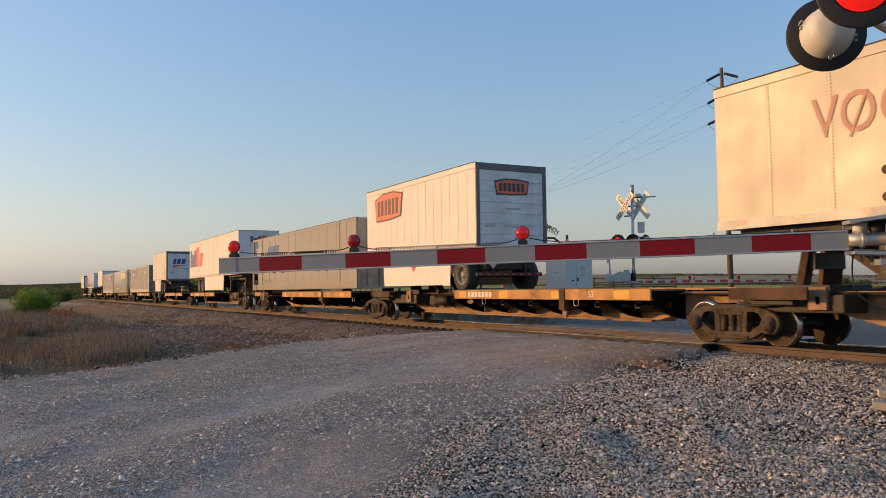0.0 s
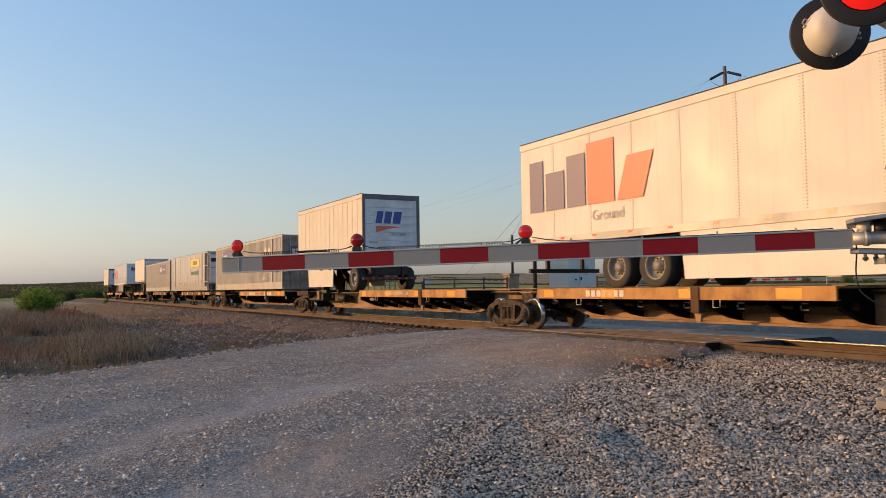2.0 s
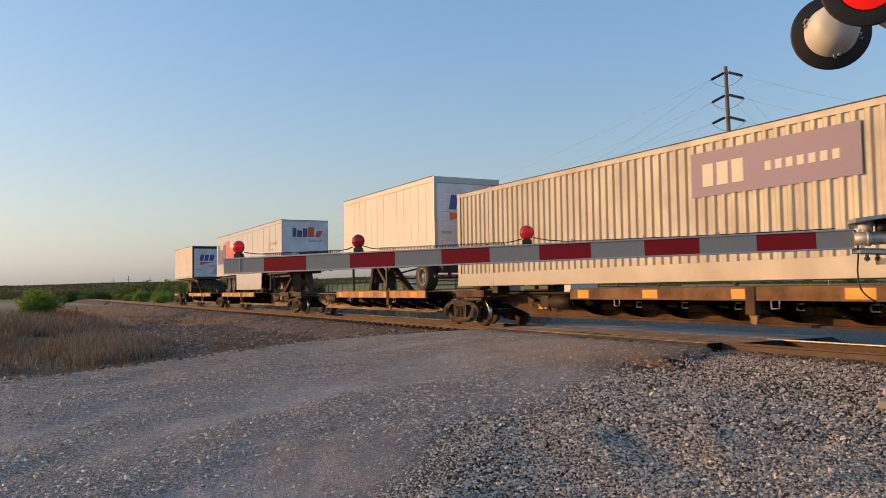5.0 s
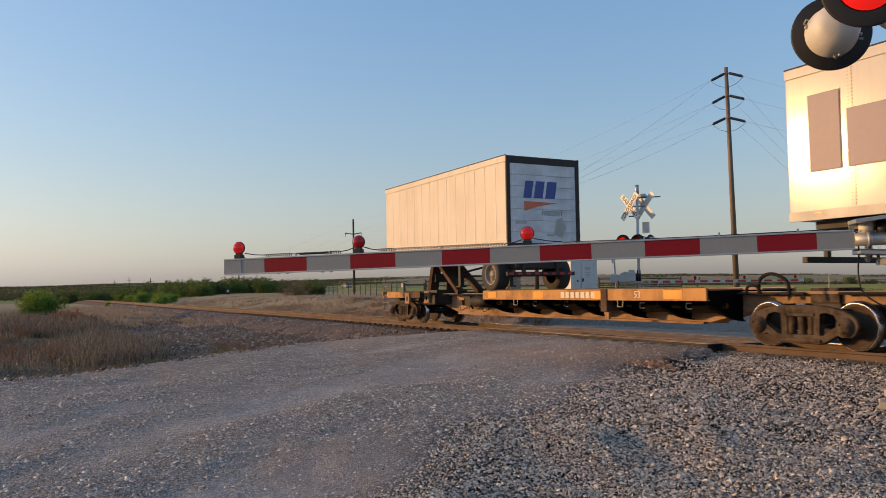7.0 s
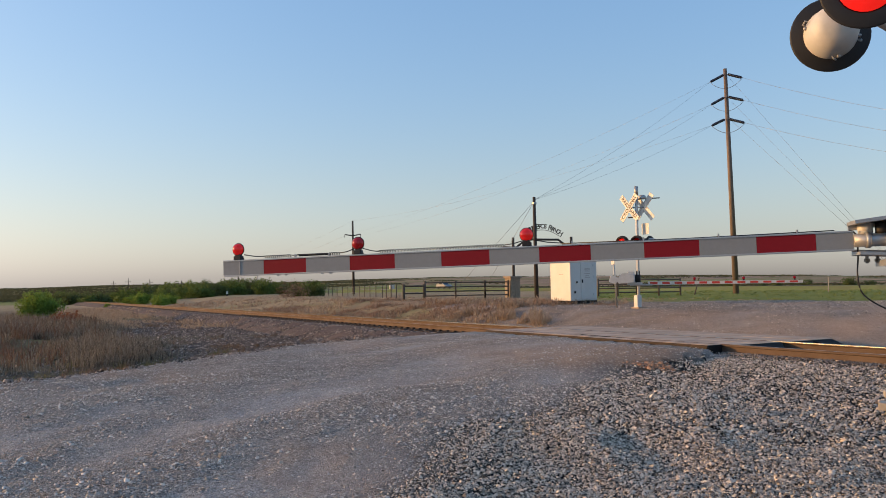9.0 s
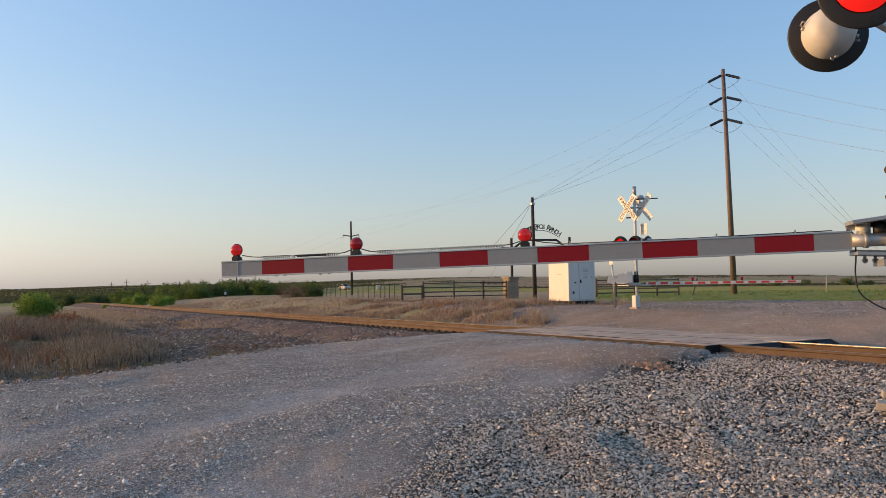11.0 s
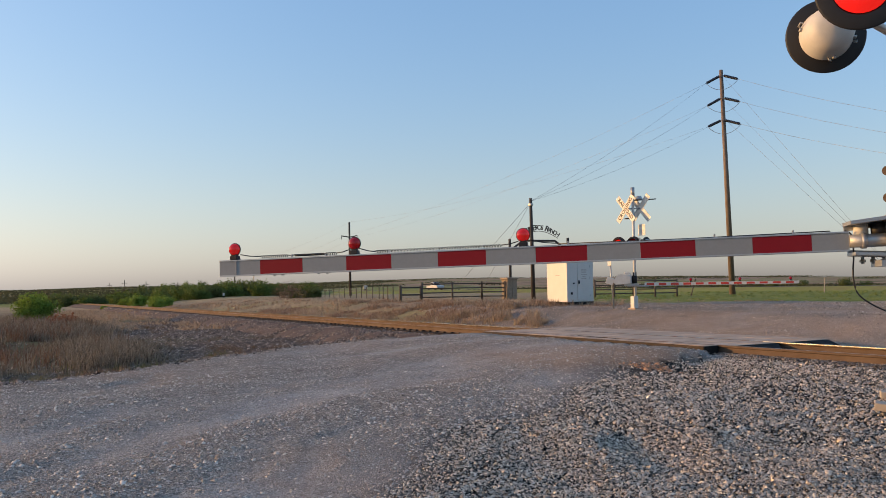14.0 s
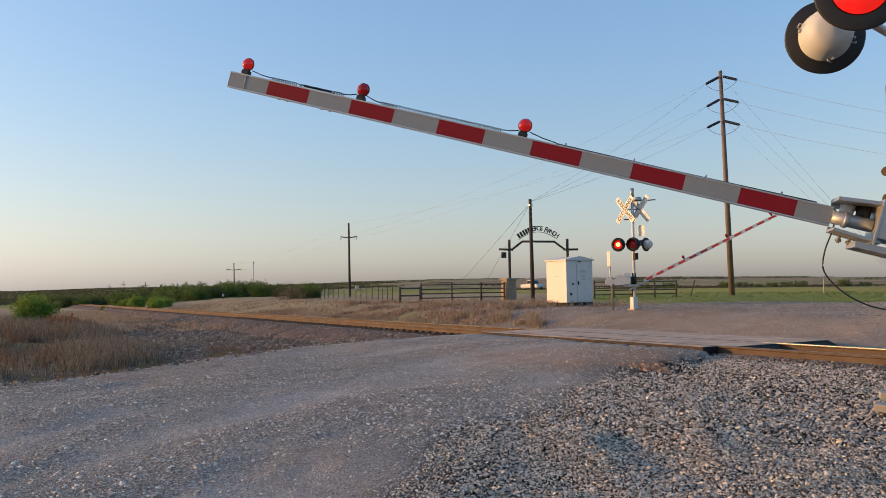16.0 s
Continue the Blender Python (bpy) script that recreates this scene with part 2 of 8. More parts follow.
M["reflective_yellow"] = surf("reflective_yellow", (0.66, 0.29, 0.025), 0.45, grime=0.4, dirt=(0.3, 0.16, 0.05), scale=3, spec=0.3)
M["sill_brown"] = surf("sill_brown", (0.33, 0.205, 0.12), 0.8, grime=1.0, dirt=(0.13, 0.082, 0.05), scale=1.6, fine=14, spec=0.2)
M["cast_brown"] = surf("cast_brown", (0.095, 0.07, 0.05), 0.85, grime=1.0, dirt=(0.012, 0.009, 0.008), scale=5.0, fine=20, bump=0.4, dist=0.01, spec=0.15)
M["hitch_brown"] = surf("hitch_brown", (0.10, 0.055, 0.034), 0.8, grime=0.9, dirt=(0.03, 0.022, 0.017), scale=1.8, fine=12, spec=0.2)
M["channel_brown"] = surf("channel_brown", (0.20, 0.105, 0.05), 0.75, grime=1.0, dirt=(0.07, 0.04, 0.025), scale=1.8, fine=12, spec=0.2)
M["wheel_steel"] = surf("wheel_steel", (0.06, 0.04, 0.029), 0.75, 0.1, grime=0.6, dirt=(0.045, 0.032, 0.025), spec=0.3)
M["tread"] = surf("tread", (0.55, 0.52, 0.50), 0.25, 1.0, grime=0.1, bump=0.02)
M["tyre"] = surf("tyre", (0.022, 0.021, 0.02), 0.8, grime=0.5, dirt=(0.09, 0.075, 0.06), fine=60)
M["frame_grey"] = surf("frame_grey", (0.15, 0.15, 0.15), 0.55, 0.2, grime=0.6, dirt=(0.06, 0.05, 0.045), bump=0.05)
M["fan_blue"] = surf("fan_blue", (0.045, 0.06, 0.08), 0.45, 0.2, grime=0.4, dirt=(0.08, 0.07, 0.06), bump=0.05)
M["rim"] = surf("rim", (0.24, 0.225, 0.205), 0.55, 0.4, grime=0.7, dirt=(0.2, 0.16, 0.12))
M["purple"] = plain("purple", (0.09, 0.07, 0.16), 0.45)
M["violet"] = plain("violet", (0.085, 0.065, 0.20), 0.5)
M["orange_red"] = plain("orange_red", (0.72, 0.09, 0.05), 0.45)
M["orange"] = plain("orange", (0.70, 0.16, 0.06), 0.45)
M["blue_mark"] = plain("blue_mark", (0.04, 0.07, 0.28), 0.45)
M["steel_blue"] = plain("steel_blue", (0.20, 0.33, 0.50), 0.45)
M["green_mark"] = plain("green_mark", (0.02, 0.12, 0.055), 0.6)
M["sign_yellow"] = plain("sign_yellow", (0.75, 0.50, 0.05), 0.5)
M["ink"] = plain("ink", (0.06, 0.055, 0.055), 0.6)
M["faded_ink"] = plain("faded_ink", (0.43, 0.39, 0.345), 0.6)
M["graffiti"] = plain("graffiti", (0.40, 0.20, 0.15), 0.6)
M["white_mark"] = plain("white_mark", (0.56, 0.53, 0.46), 0.6)
M["reflector"] = plain("reflector", (0.50, 0.018, 0.016), 0.35)
M["rail_tan"] = surf("rail_tan", (0.42, 0.34, 0.265), 0.5, 0.3, grime=0.5, dirt=(0.2, 0.14, 0.1), scale=3.0, bump=0.05, spec=0.3)
M["rust"] = surf("rust", (0.115, 0.08, 0.058), 0.75, 0.1, grime=0.5, dirt=(0.085, 0.055, 0.035), scale=2.0, spec=0.2)
M["rail_head"] = surf("rail_head", (0.72, 0.69, 0.64), 0.19, 1.0, grime=0.05, dirt=(0.3, 0.2, 0.12), bump=0.02)
M["timber"] = surf("timber", (0.055, 0.042, 0.032), 0.85, grime=0.5, dirt=(0.05, 0.04, 0.03), scale=2.5, bump=0.4, spec=0.15)
M["tie_end"] = surf("tie_end", (0.07, 0.05, 0.037), 0.85, grime=0.5, dirt=(0.05, 0.04, 0.03), scale=2.5, bump=0.4, spec=0.15)
M["crossing"] = surf("crossing", (0.50, 0.38, 0.28), 0.85, grime=0.7, dirt=(0.25, 0.19, 0.145), scale=1.5, bump=0.5, streak=False, dist=0.008, spec=0.15)
M["rubber"] = surf("rubber", (0.016, 0.015, 0.015), 0.85, grime=0.4, dirt=(0.06, 0.05, 0.04), scale=4, spec=0.1)
M["galv"] = surf("galv", (0.42, 0.42, 0.41), 0.45, 0.65, grime=0.25, dirt=(0.3, 0.27, 0.23), scale=5, bump=0.05)
M["arm_grey"] = surf("arm_grey", (0.29, 0.295, 0.285), 0.6, spec=0.25, grime=0.2, dirt=(0.30, 0.30, 0.28), scale=4, bump=0.03, dist=0.001)
M["arm_red"] = surf("arm_red", (0.27, 0.010, 0.017), 0.6, spec=0.2, grime=0.2, dirt=(0.25, 0.03, 0.035), scale=4, bump=0.03, dist=0.001)
M["arm_alu"] = surf("arm_alu", (0.50, 0.50, 0.49), 0.4, 0.7, grime=0.15, dirt=(0.35, 0.33, 0.3), bump=0.03)
M["far_white"] = surf("far_white", (0.66, 0.635, 0.58), 0.5, grime=0.15, scale=4, bump=0.03)
M["far_red"] = surf("far_red", (0.60, 0.05, 0.03), 0.45, grime=0.1, scale=4, bump=0.03)
M["black"] = surf("black", (0.012, 0.012, 0.013), 0.6, grime=0.15, dirt=(0.03, 0.028, 0.025), scale=4, bump=0.05)
M["housing"] = surf("housing", (0.58, 0.57, 0.53), 0.5, grime=0.25, dirt=(0.4, 0.36, 0.3), scale=6, bump=0.05)
M["lens_lit"] = plain("lens_lit", (0.4, 0.006, 0.006), 0.25, glow=(1.0, 0.016, 0.008), power=0.42)
M["lamp_core"] = plain("lamp_core", (0.5, 0.2, 0.1), 0.3, glow=(1.0, 0.42, 0.16), power=1.6)
M["lens_dim"] = plain("lens_dim", (0.16, 0.006, 0.006), 0.25, glow=(1.0, 0.01, 0.006), power=0.03)
M["gate_lens"] = plain("gate_lens", (0.22, 0.004, 0.006), 0.08, glow=(1.0, 0.01, 0.012), power=0.035)
M["gate_lens_lit"] = plain("gate_lens_lit", (0.25, 0.004, 0.006), 0.08, glow=(1.0, 0.02, 0.012), power=0.16)
M["cable"] = plain("cable", (0.015, 0.015, 0.015), 0.5)
M["wire"] = plain("wire", (0.22, 0.22, 0.23), 0.5, 0.3)
M["bungalow"] = surf("bungalow", (0.62, 0.60, 0.555), 0.5, grime=0.15, dirt=(0.45, 0.4, 0.32), scale=2, bump=0.04)
M["dark_pole"] = surf("dark_pole", (0.045, 0.035, 0.03), 0.85, grime=0.4, dirt=(0.09, 0.07, 0.05), scale=2, bump=0.4)
M["steel_pole"] = surf("steel_pole", (0.20, 0.15, 0.115), 0.7, 0.3, grime=0.4, dirt=(0.12, 0.08, 0.06), bump=0.1)
M["insulator"] = plain("insulator", (0.015, 0.015, 0.03), 0.35)
M["stone"] = surf("stone", (0.32, 0.24, 0.17), 0.85, grime=0.5, dirt=(0.15, 0.11, 0.08), scale=5, bump=0.6, streak=False, dist=0.02)
M["fence_wood"] = surf("fence_wood", (0.10, 0.075, 0.055), 0.85, grime=0.4, dirt=(0.05, 0.04, 0.03), bump=0.2)
M["blue_sign"] = plain("blue_sign", (0.02, 0.14, 0.48), 0.4)
M["trunk"] = surf("trunk", (0.085, 0.065, 0.05), 0.9, bump=0.5)


def leaf_mat(name, a, b):
    k = Nodes(name)
    geo = k.t.nodes.new("ShaderNodeNewGeometry")
    c = k.ramp(geo.outputs["Random Per Island"], [(0.0, a), (1.0, b)])
    k.link(c, k.b.inputs["Base Color"])
    k.b.inputs["Roughness"].default_value = 0.65
    k.b.inputs["Specular IOR Level"].default_value = 0.12
    tr = k.n("ShaderNodeBsdfTranslucent")
    k.link(c, tr.inputs["Color"])
    mx = k.t.nodes.new("ShaderNodeMixShader")
    mx.inputs[0].default_value = 0.3
    k.link(k.b.outputs[0], mx.inputs[1])
    k.link(tr.outputs[0], mx.inputs[2])
    k.link(mx.outputs[0], k.t.nodes["Material Output"].inputs["Surface"])
    return k.m


M["leaf"] = leaf_mat("leaf", (0.07, 0.11, 0.026), (0.15, 0.205, 0.05))
M["leaf_bright"] = leaf_mat("leaf_bright", (0.12, 0.18, 0.03), (0.26, 0.36, 0.06))
M["leaf_dark"] = leaf_mat("leaf_dark", (0.06, 0.085, 0.03), (0.14, 0.17, 0.055))
M["far_leaf"] = leaf_mat("far_leaf", (0.055, 0.062, 0.032), (0.085, 0.09, 0.048))
M["scrub"] = leaf_mat("scrub", (0.10, 0.07, 0.05), (0.26, 0.19, 0.13))
M["straw"] = leaf_mat("straw", (0.05, 0.042, 0.032), (0.36, 0.31, 0.235))
M["red_scrub"] = leaf_mat("red_scrub", (0.16, 0.065, 0.035), (0.30, 0.13, 0.07))


def pebble_mat(name, stops):
    k = Nodes(name)
    geo = k.t.nodes.new("ShaderNodeNewGeometry")
    c = k.ramp(geo.outputs["Random Per Island"], stops)
    c = k.mix(0.4, c, k.ramp(k.noise(k.coord(), 60.0, 3), [(0.3, (0.6,) * 3), (0.7, (1.0,) * 3)]), "MULTIPLY")
    k.link(c, k.b.inputs["Base Color"])
    k.b.inputs["Roughness"].default_value = 0.75
    k.b.inputs["Specular IOR Level"].default_value = 0.25
    return k.m


M["gravel"] = pebble_mat("gravel", [(0.0, (0.03, 0.025, 0.02)), (0.2, (0.15, 0.125, 0.10)), (0.42, (0.46, 0.385, 0.30)), (0.85, (0.80, 0.67, 0.525)), (1.0, (0.93, 0.83, 0.68))])
M["pale_gravel"] = pebble_mat("pale_gravel", [(0.0, (0.24, 0.21, 0.175)), (0.5, (0.50, 0.45, 0.385)), (0.9, (0.68, 0.62, 0.54)), (1.0, (0.86, 0.80, 0.70))])
M["ballast"] = pebble_mat("ballast", [(0.0, (0.05, 0.04, 0.033)), (0.4, (0.20, 0.16, 0.13)), (0.8, (0.40, 0.325, 0.26)), (1.0, (0.60, 0.50, 0.40))])


def ground_mat():
    k = Nodes("ground")
    def attr(name):
        at = k.t.nodes.new("ShaderNodeAttribute")
        at.attribute_name = name
        sep = k.t.nodes.new("ShaderNodeSeparateColor")
        k.link(at.outputs["Color"], sep.inputs[0])
        return sep.outputs
    cov, land = attr("cover"), attr("land")
    co = k.coord()
    at = k.t.nodes.new("ShaderNodeAttribute")
    at.attribute_name = "land"
    lanes = at.outputs["Alpha"]
    mid, fine, wide, tiny = k.noise(co, 1.1), k.noise(co, 28.0, 5), k.noise(co, 0.018, 5), k.noise(co, 120.0, 3, 0.7)

    def stones(scale, lo, hi):
        v = k.n("ShaderNodeTexVoronoi", Scale=scale)
        k.link(co, v.inputs["Vector"])
        one = k.t.nodes.new("ShaderNodeSeparateColor")
        k.link(v.outputs["Color"], one.inputs[0])
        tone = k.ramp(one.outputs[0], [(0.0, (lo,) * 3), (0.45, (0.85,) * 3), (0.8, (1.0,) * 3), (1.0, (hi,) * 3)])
        # shade in the cracks between stones, darkened into the colour
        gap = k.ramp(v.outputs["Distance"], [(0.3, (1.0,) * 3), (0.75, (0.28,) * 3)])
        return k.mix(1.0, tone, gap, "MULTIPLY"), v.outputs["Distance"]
    big, hb = stones(42.0, 0.15, 1.0)
    small, hs = stones(95.0, 0.18, 1.0)
    packed = k.ramp(lanes, [(0.1, (0.82, 0.73, 0.63)), (0.5, (0.92, 0.85, 0.755)), (0.9, (0.93, 0.90, 0.85))])
    packed = k.mix(0.5, packed, k.ramp(mid, [(0.3, (0.65,) * 3), (0.7, (1.0,) * 3)]), "MULTIPLY")
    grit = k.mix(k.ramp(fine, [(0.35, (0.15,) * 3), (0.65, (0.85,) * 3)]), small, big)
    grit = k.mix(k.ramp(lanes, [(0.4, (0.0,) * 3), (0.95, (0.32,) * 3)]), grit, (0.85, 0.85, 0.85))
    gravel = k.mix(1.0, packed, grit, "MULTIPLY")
    gravel = k.mix(0.5, gravel, k.ramp(tiny, [(0.35, (0.3,) * 3), (0.62, (1.0,) * 3)]), "MULTIPLY")
    gravel = k.mix(0.7, gravel, k.ramp(k.noise(co, 8.0, 8, 0.75), [(0.35, (0.62,) * 3), (0.62, (1.0,) * 3)]), "MULTIPLY")
    soil = k.ramp(mid, [(0.3, (0.16, 0.122, 0.098)), (0.7, (0.30, 0.23, 0.18))])
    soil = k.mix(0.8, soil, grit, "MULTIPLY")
    pasture = k.ramp(wide, [(0.3, (0.34, 0.29, 0.15)), (0.5, (0.46, 0.36, 0.21)), (0.7, (0.40, 0.28, 0.18))])
    pasture = k.mix(0.4, pasture, k.ramp(k.noise(co, 0.22, 6), [(0.3, (0.55,) * 3), (0.7, (1.0,) * 3)]), "MULTIPLY")
    pasture = k.mix(0.6, pasture, k.ramp(k.noise(co, 2.6, 9, 0.78), [(0.38, (0.4,) * 3), (0.6, (1.0,) * 3)]), "MULTIPLY")
    green = k.ramp(k.noise(co, 0.12), [(0.3, (0.16, 0.215, 0.05)), (0.7, (0.28, 0.29, 0.085))])
    green = k.mix(0.4, green, k.ramp(fine, [(0.3, (0.6,) * 3), (0.7, (1.0,) * 3)]), "MULTIPLY")
    dirt = k.ramp(mid, [(0.3, (0.50, 0.36, 0.255)), (0.7, (0.64, 0.48, 0.355))])
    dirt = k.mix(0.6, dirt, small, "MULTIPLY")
    # dark base under loose stones: the shade of their gaps is in this colour
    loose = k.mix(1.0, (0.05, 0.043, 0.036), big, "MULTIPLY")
    hills = k.ramp(k.noise(co, 0.009, 8, 0.7), [(0.36, (0.09, 0.10, 0.045)), (0.44, (0.26, 0.24, 0.10)), (0.5, (0.36, 0.235, 0.145)), (0.62, (0.40, 0.27, 0.175)), (0.7, (0.12, 0.11, 0.06))])
    hills = k.mix(0.55, hills, k.ramp(k.noise(co, 0.06, 6, 0.7), [(0.42, (0.35, 0.38, 0.3)), (0.55, (1.0,) * 3)]), "MULTIPLY")
    c = k.mix(land[0], soil, pasture)
    c = k.mix(land[2], c, hills)
    c = k.mix(cov[1], c, green)
    c = k.mix(cov[0], c, gravel)
    c = k.mix(cov[2], c, dirt)
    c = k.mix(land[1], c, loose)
    k.link(c, k.b.inputs["Base Color"])
    k.b.inputs["Roughness"].default_value = 0.95
    k.b.inputs["Specular IOR Level"].default_value = 0.1
    k.bump(k.mix(0.5, k.mix(0.5, fine, hb), hs), 0.9, 0.035)
    k.t.nodes["Bump"].invert = True
    return k.m


M["ground"] = ground_mat()

# ---- ground ----
def sstep(a, b, v):
    t = np.clip((np.asarray(v, float) - a) / (b - a), 0, 1)
    return t * t * (3 - 2 * t)


class Value2D:
    """Smooth value noise on a grid, for whole arrays."""
    def __init__(self, seed):
        self.g = np.random.RandomState(seed).rand(256, 256)

    def __call__(self, x, y, size):
        x, y = np.asarray(x, float) / size, np.asarray(y, float) / size
        i, j = np.floor(x).astype(int), np.floor(y).astype(int)
        u, v = x - i, y - j
        u, v = u * u * (3 - 2 * u), v * v * (3 - 2 * v)
        g = lambda a, b: self.g[a % 256, b % 256]
        return (g(i, j) * (1 - u) + g(i + 1, j) * u) * (1 - v) + (g(i, j + 1) * (1 - u) + g(i + 1, j + 1) * u) * v - 0.5


vn = Value2D(5)


def road_edge(y):
    return np.interp(y, [-30, -12, -4, 0.5, 4.4, 9.3, 11.5], [-14, -13.5, -14, -15.7, -19.3, -22.8, -24.0])


def far_edge(y):
    return np.interp(y, [15.6, 20, 26, 33, 40], [-27, -37, -34, -25, -8])


def loose_stone(x, y):
    """1 where the stone lies loose beside the gate, 0 on the worn road."""
    return sstep(-1.2, 1.6, y + 1.2 * x + 4.3 + 2.2 * vn(x, y, 2.0)) * np.where(x < -10.8, 0.3 + 0.7 * sstep(10.6, 8.4, y), 1.0) * sstep(D - 1.0, D - 2.0, y)


def wheel_lane(x, y):
    """1 in the smooth wheel paths that curve round to the crossing, 0 on the stony strips between them."""
    rho, th = np.hypot(x - 2, y - 12), np.arctan2(y - 12, x - 2) % math.tau
    v = 1.25 * vn(rho + 0.5 * vn(x, y, 3.0), 2.0 * th + 7, 0.8) + 0.5 * vn(1.3 * rho, 6 * th, 0.3) + 0.35 * vn(x, y + 4, 1.4)
    return np.clip(0.5 + v, 0, 1)


def ground_z(x, y):
    x, y = np.asarray(x, float), np.asarray(y, float)
    base = GRADE * (np.clip(x, -260, 260) + 15)
    cr = sstep(-9.9, -11.6, x) * sstep(-22.0, -20.2, x)
    d = (D - 2.3 + 1.1 * cr) - y
    near = -0.30 + 0.245 * cr * (1 - sstep(0, 6.5, d)) - 0.10 * (1 - cr) * sstep(3, -1, d) * sstep(-9, -10, -x)
    q = road_edge(y) - x + 0.8 * vn(x, y, 1.7)
    near = near - 0.42 * sstep(0, 4, q) + 0.25 * sstep(10, 26, q) * sstep(6, -2, y)
    k = sstep(0, 1, (y - D - 2.4) / (4.0 + 0.15 * np.maximum(0, -x - 30)))
    far = base * (1 - 0.7 * k) - 0.30 + 0.68 * k + 0.24 * cr * (1 - k)
    z = np.where(y < D, base + near, far)
    z = np.where((y - D < 2.35) & (y - D > np.where(cr > 0.5, -1.22, -2.35)), base - 0.45 + 0.2 * cr, z)
    # ruts, mounds and grit
    r = np.hypot(x, y)
    rough = 0.05 * vn(x + 7, y, 2.3) + 0.03 * vn(x, y + 3, 0.7) + 0.012 * vn(x, y, 0.17)
    road = sstep(-0.5, 0.8, -q) * (y < D)
    ridge = 0.17 * vn(0.46 * x + 0.89 * y, 0.2 * (0.89 * x - 0.46 * y), 0.5) * (0.6 + 0.8 * vn(x, y, 0.35))
    z = z + rough * (1 - 0.8 * cr * sstep(1.4, 0.3, np.abs(d)) * (y < D)) * np.where(y > D, 1.6, 1.0) + ridge * road * sstep(13, 6, r) * loose_stone(x, y)
    z = z - 0.035 * (wheel_lane(x, y) - 0.5) * road * (1 - loose_stone(x, y)) * sstep(26, 18, r)
    # rolling land far off
    az = np.degrees(np.arctan2(y, x)) % 360
    top = np.interp(az, [0, 110, 123, 140, 152, 166, 180, 240, 360], [10, 9, 10, 16, 18, 11, 6, 10, 10])
    hill = sstep(350, 1700, r) * (top + 9 * vn(x, y, 420) + 3 * vn(x, y, 130)) - sstep(150, 420, r) * 1.2 * (1 - sstep(500, 900, r))
    return z + hill


def cover(x, y):
    q = x - road_edge(y) + 1.1 * vn(x, y, 1.3) + 0.5 * vn(x, y, 0.4)
    near = sstep(-0.6, 0.5, q) * (y < D + 0.1)
    fq = x - far_edge(y) + 3 * vn(x + 9, y, 2.2) + 7 * vn(x, y, 4.5)
    far = sstep(-0.8, 0.8, fq) * (y >= D) * (y < 60)
    r = np.hypot(x, y)
    az = np.degrees(np.arctan2(y, x)) % 360
    green = sstep(144, 140, az) * sstep(100, 110, az) * sstep(26, 34, y) * sstep(420, 260, r)
    green = np.maximum(green, 0.8 * sstep(0.12, 0.26, vn(x, y, 150)) * sstep(70, 140, r) * sstep(1500, 500, r))
    green = np.maximum(green, 0.35 * sstep(0.1, 0.3, vn(x, y, 9)) * sstep(18, 30, r) * sstep(120, 60, r))
    green = np.maximum(green, 0.75 * sstep(154, 161, az) * sstep(200, 190, az) * sstep(180, 380, r) * (0.6 + 0.8 * vn(x, y, 60)))
    dirt = 0.7 * np.exp(-(((x + 12.6) / 2.2) ** 2 + ((y - 10.9) / 0.9) ** 2)) + 0.9 * np.exp(-((x + 10.5) ** 2 + (y - 10.0) ** 2) / 0.3) + 0.75 * np.exp(-(((x + 13.0) / 2.5) ** 2 + ((y - 9.2) / 1.0) ** 2))
    dirt = dirt + 0.34 * sstep(0.05, 0.35, vn(x + 40, y, 2.6)) * near + far * (0.4 + 0.4 * sstep(-0.1, 0.3, vn(x, y + 11, 3.0)))
    return np.stack([np.maximum(near, far), green, np.clip(dirt, 0, 1), np.ones_like(near)], -1)


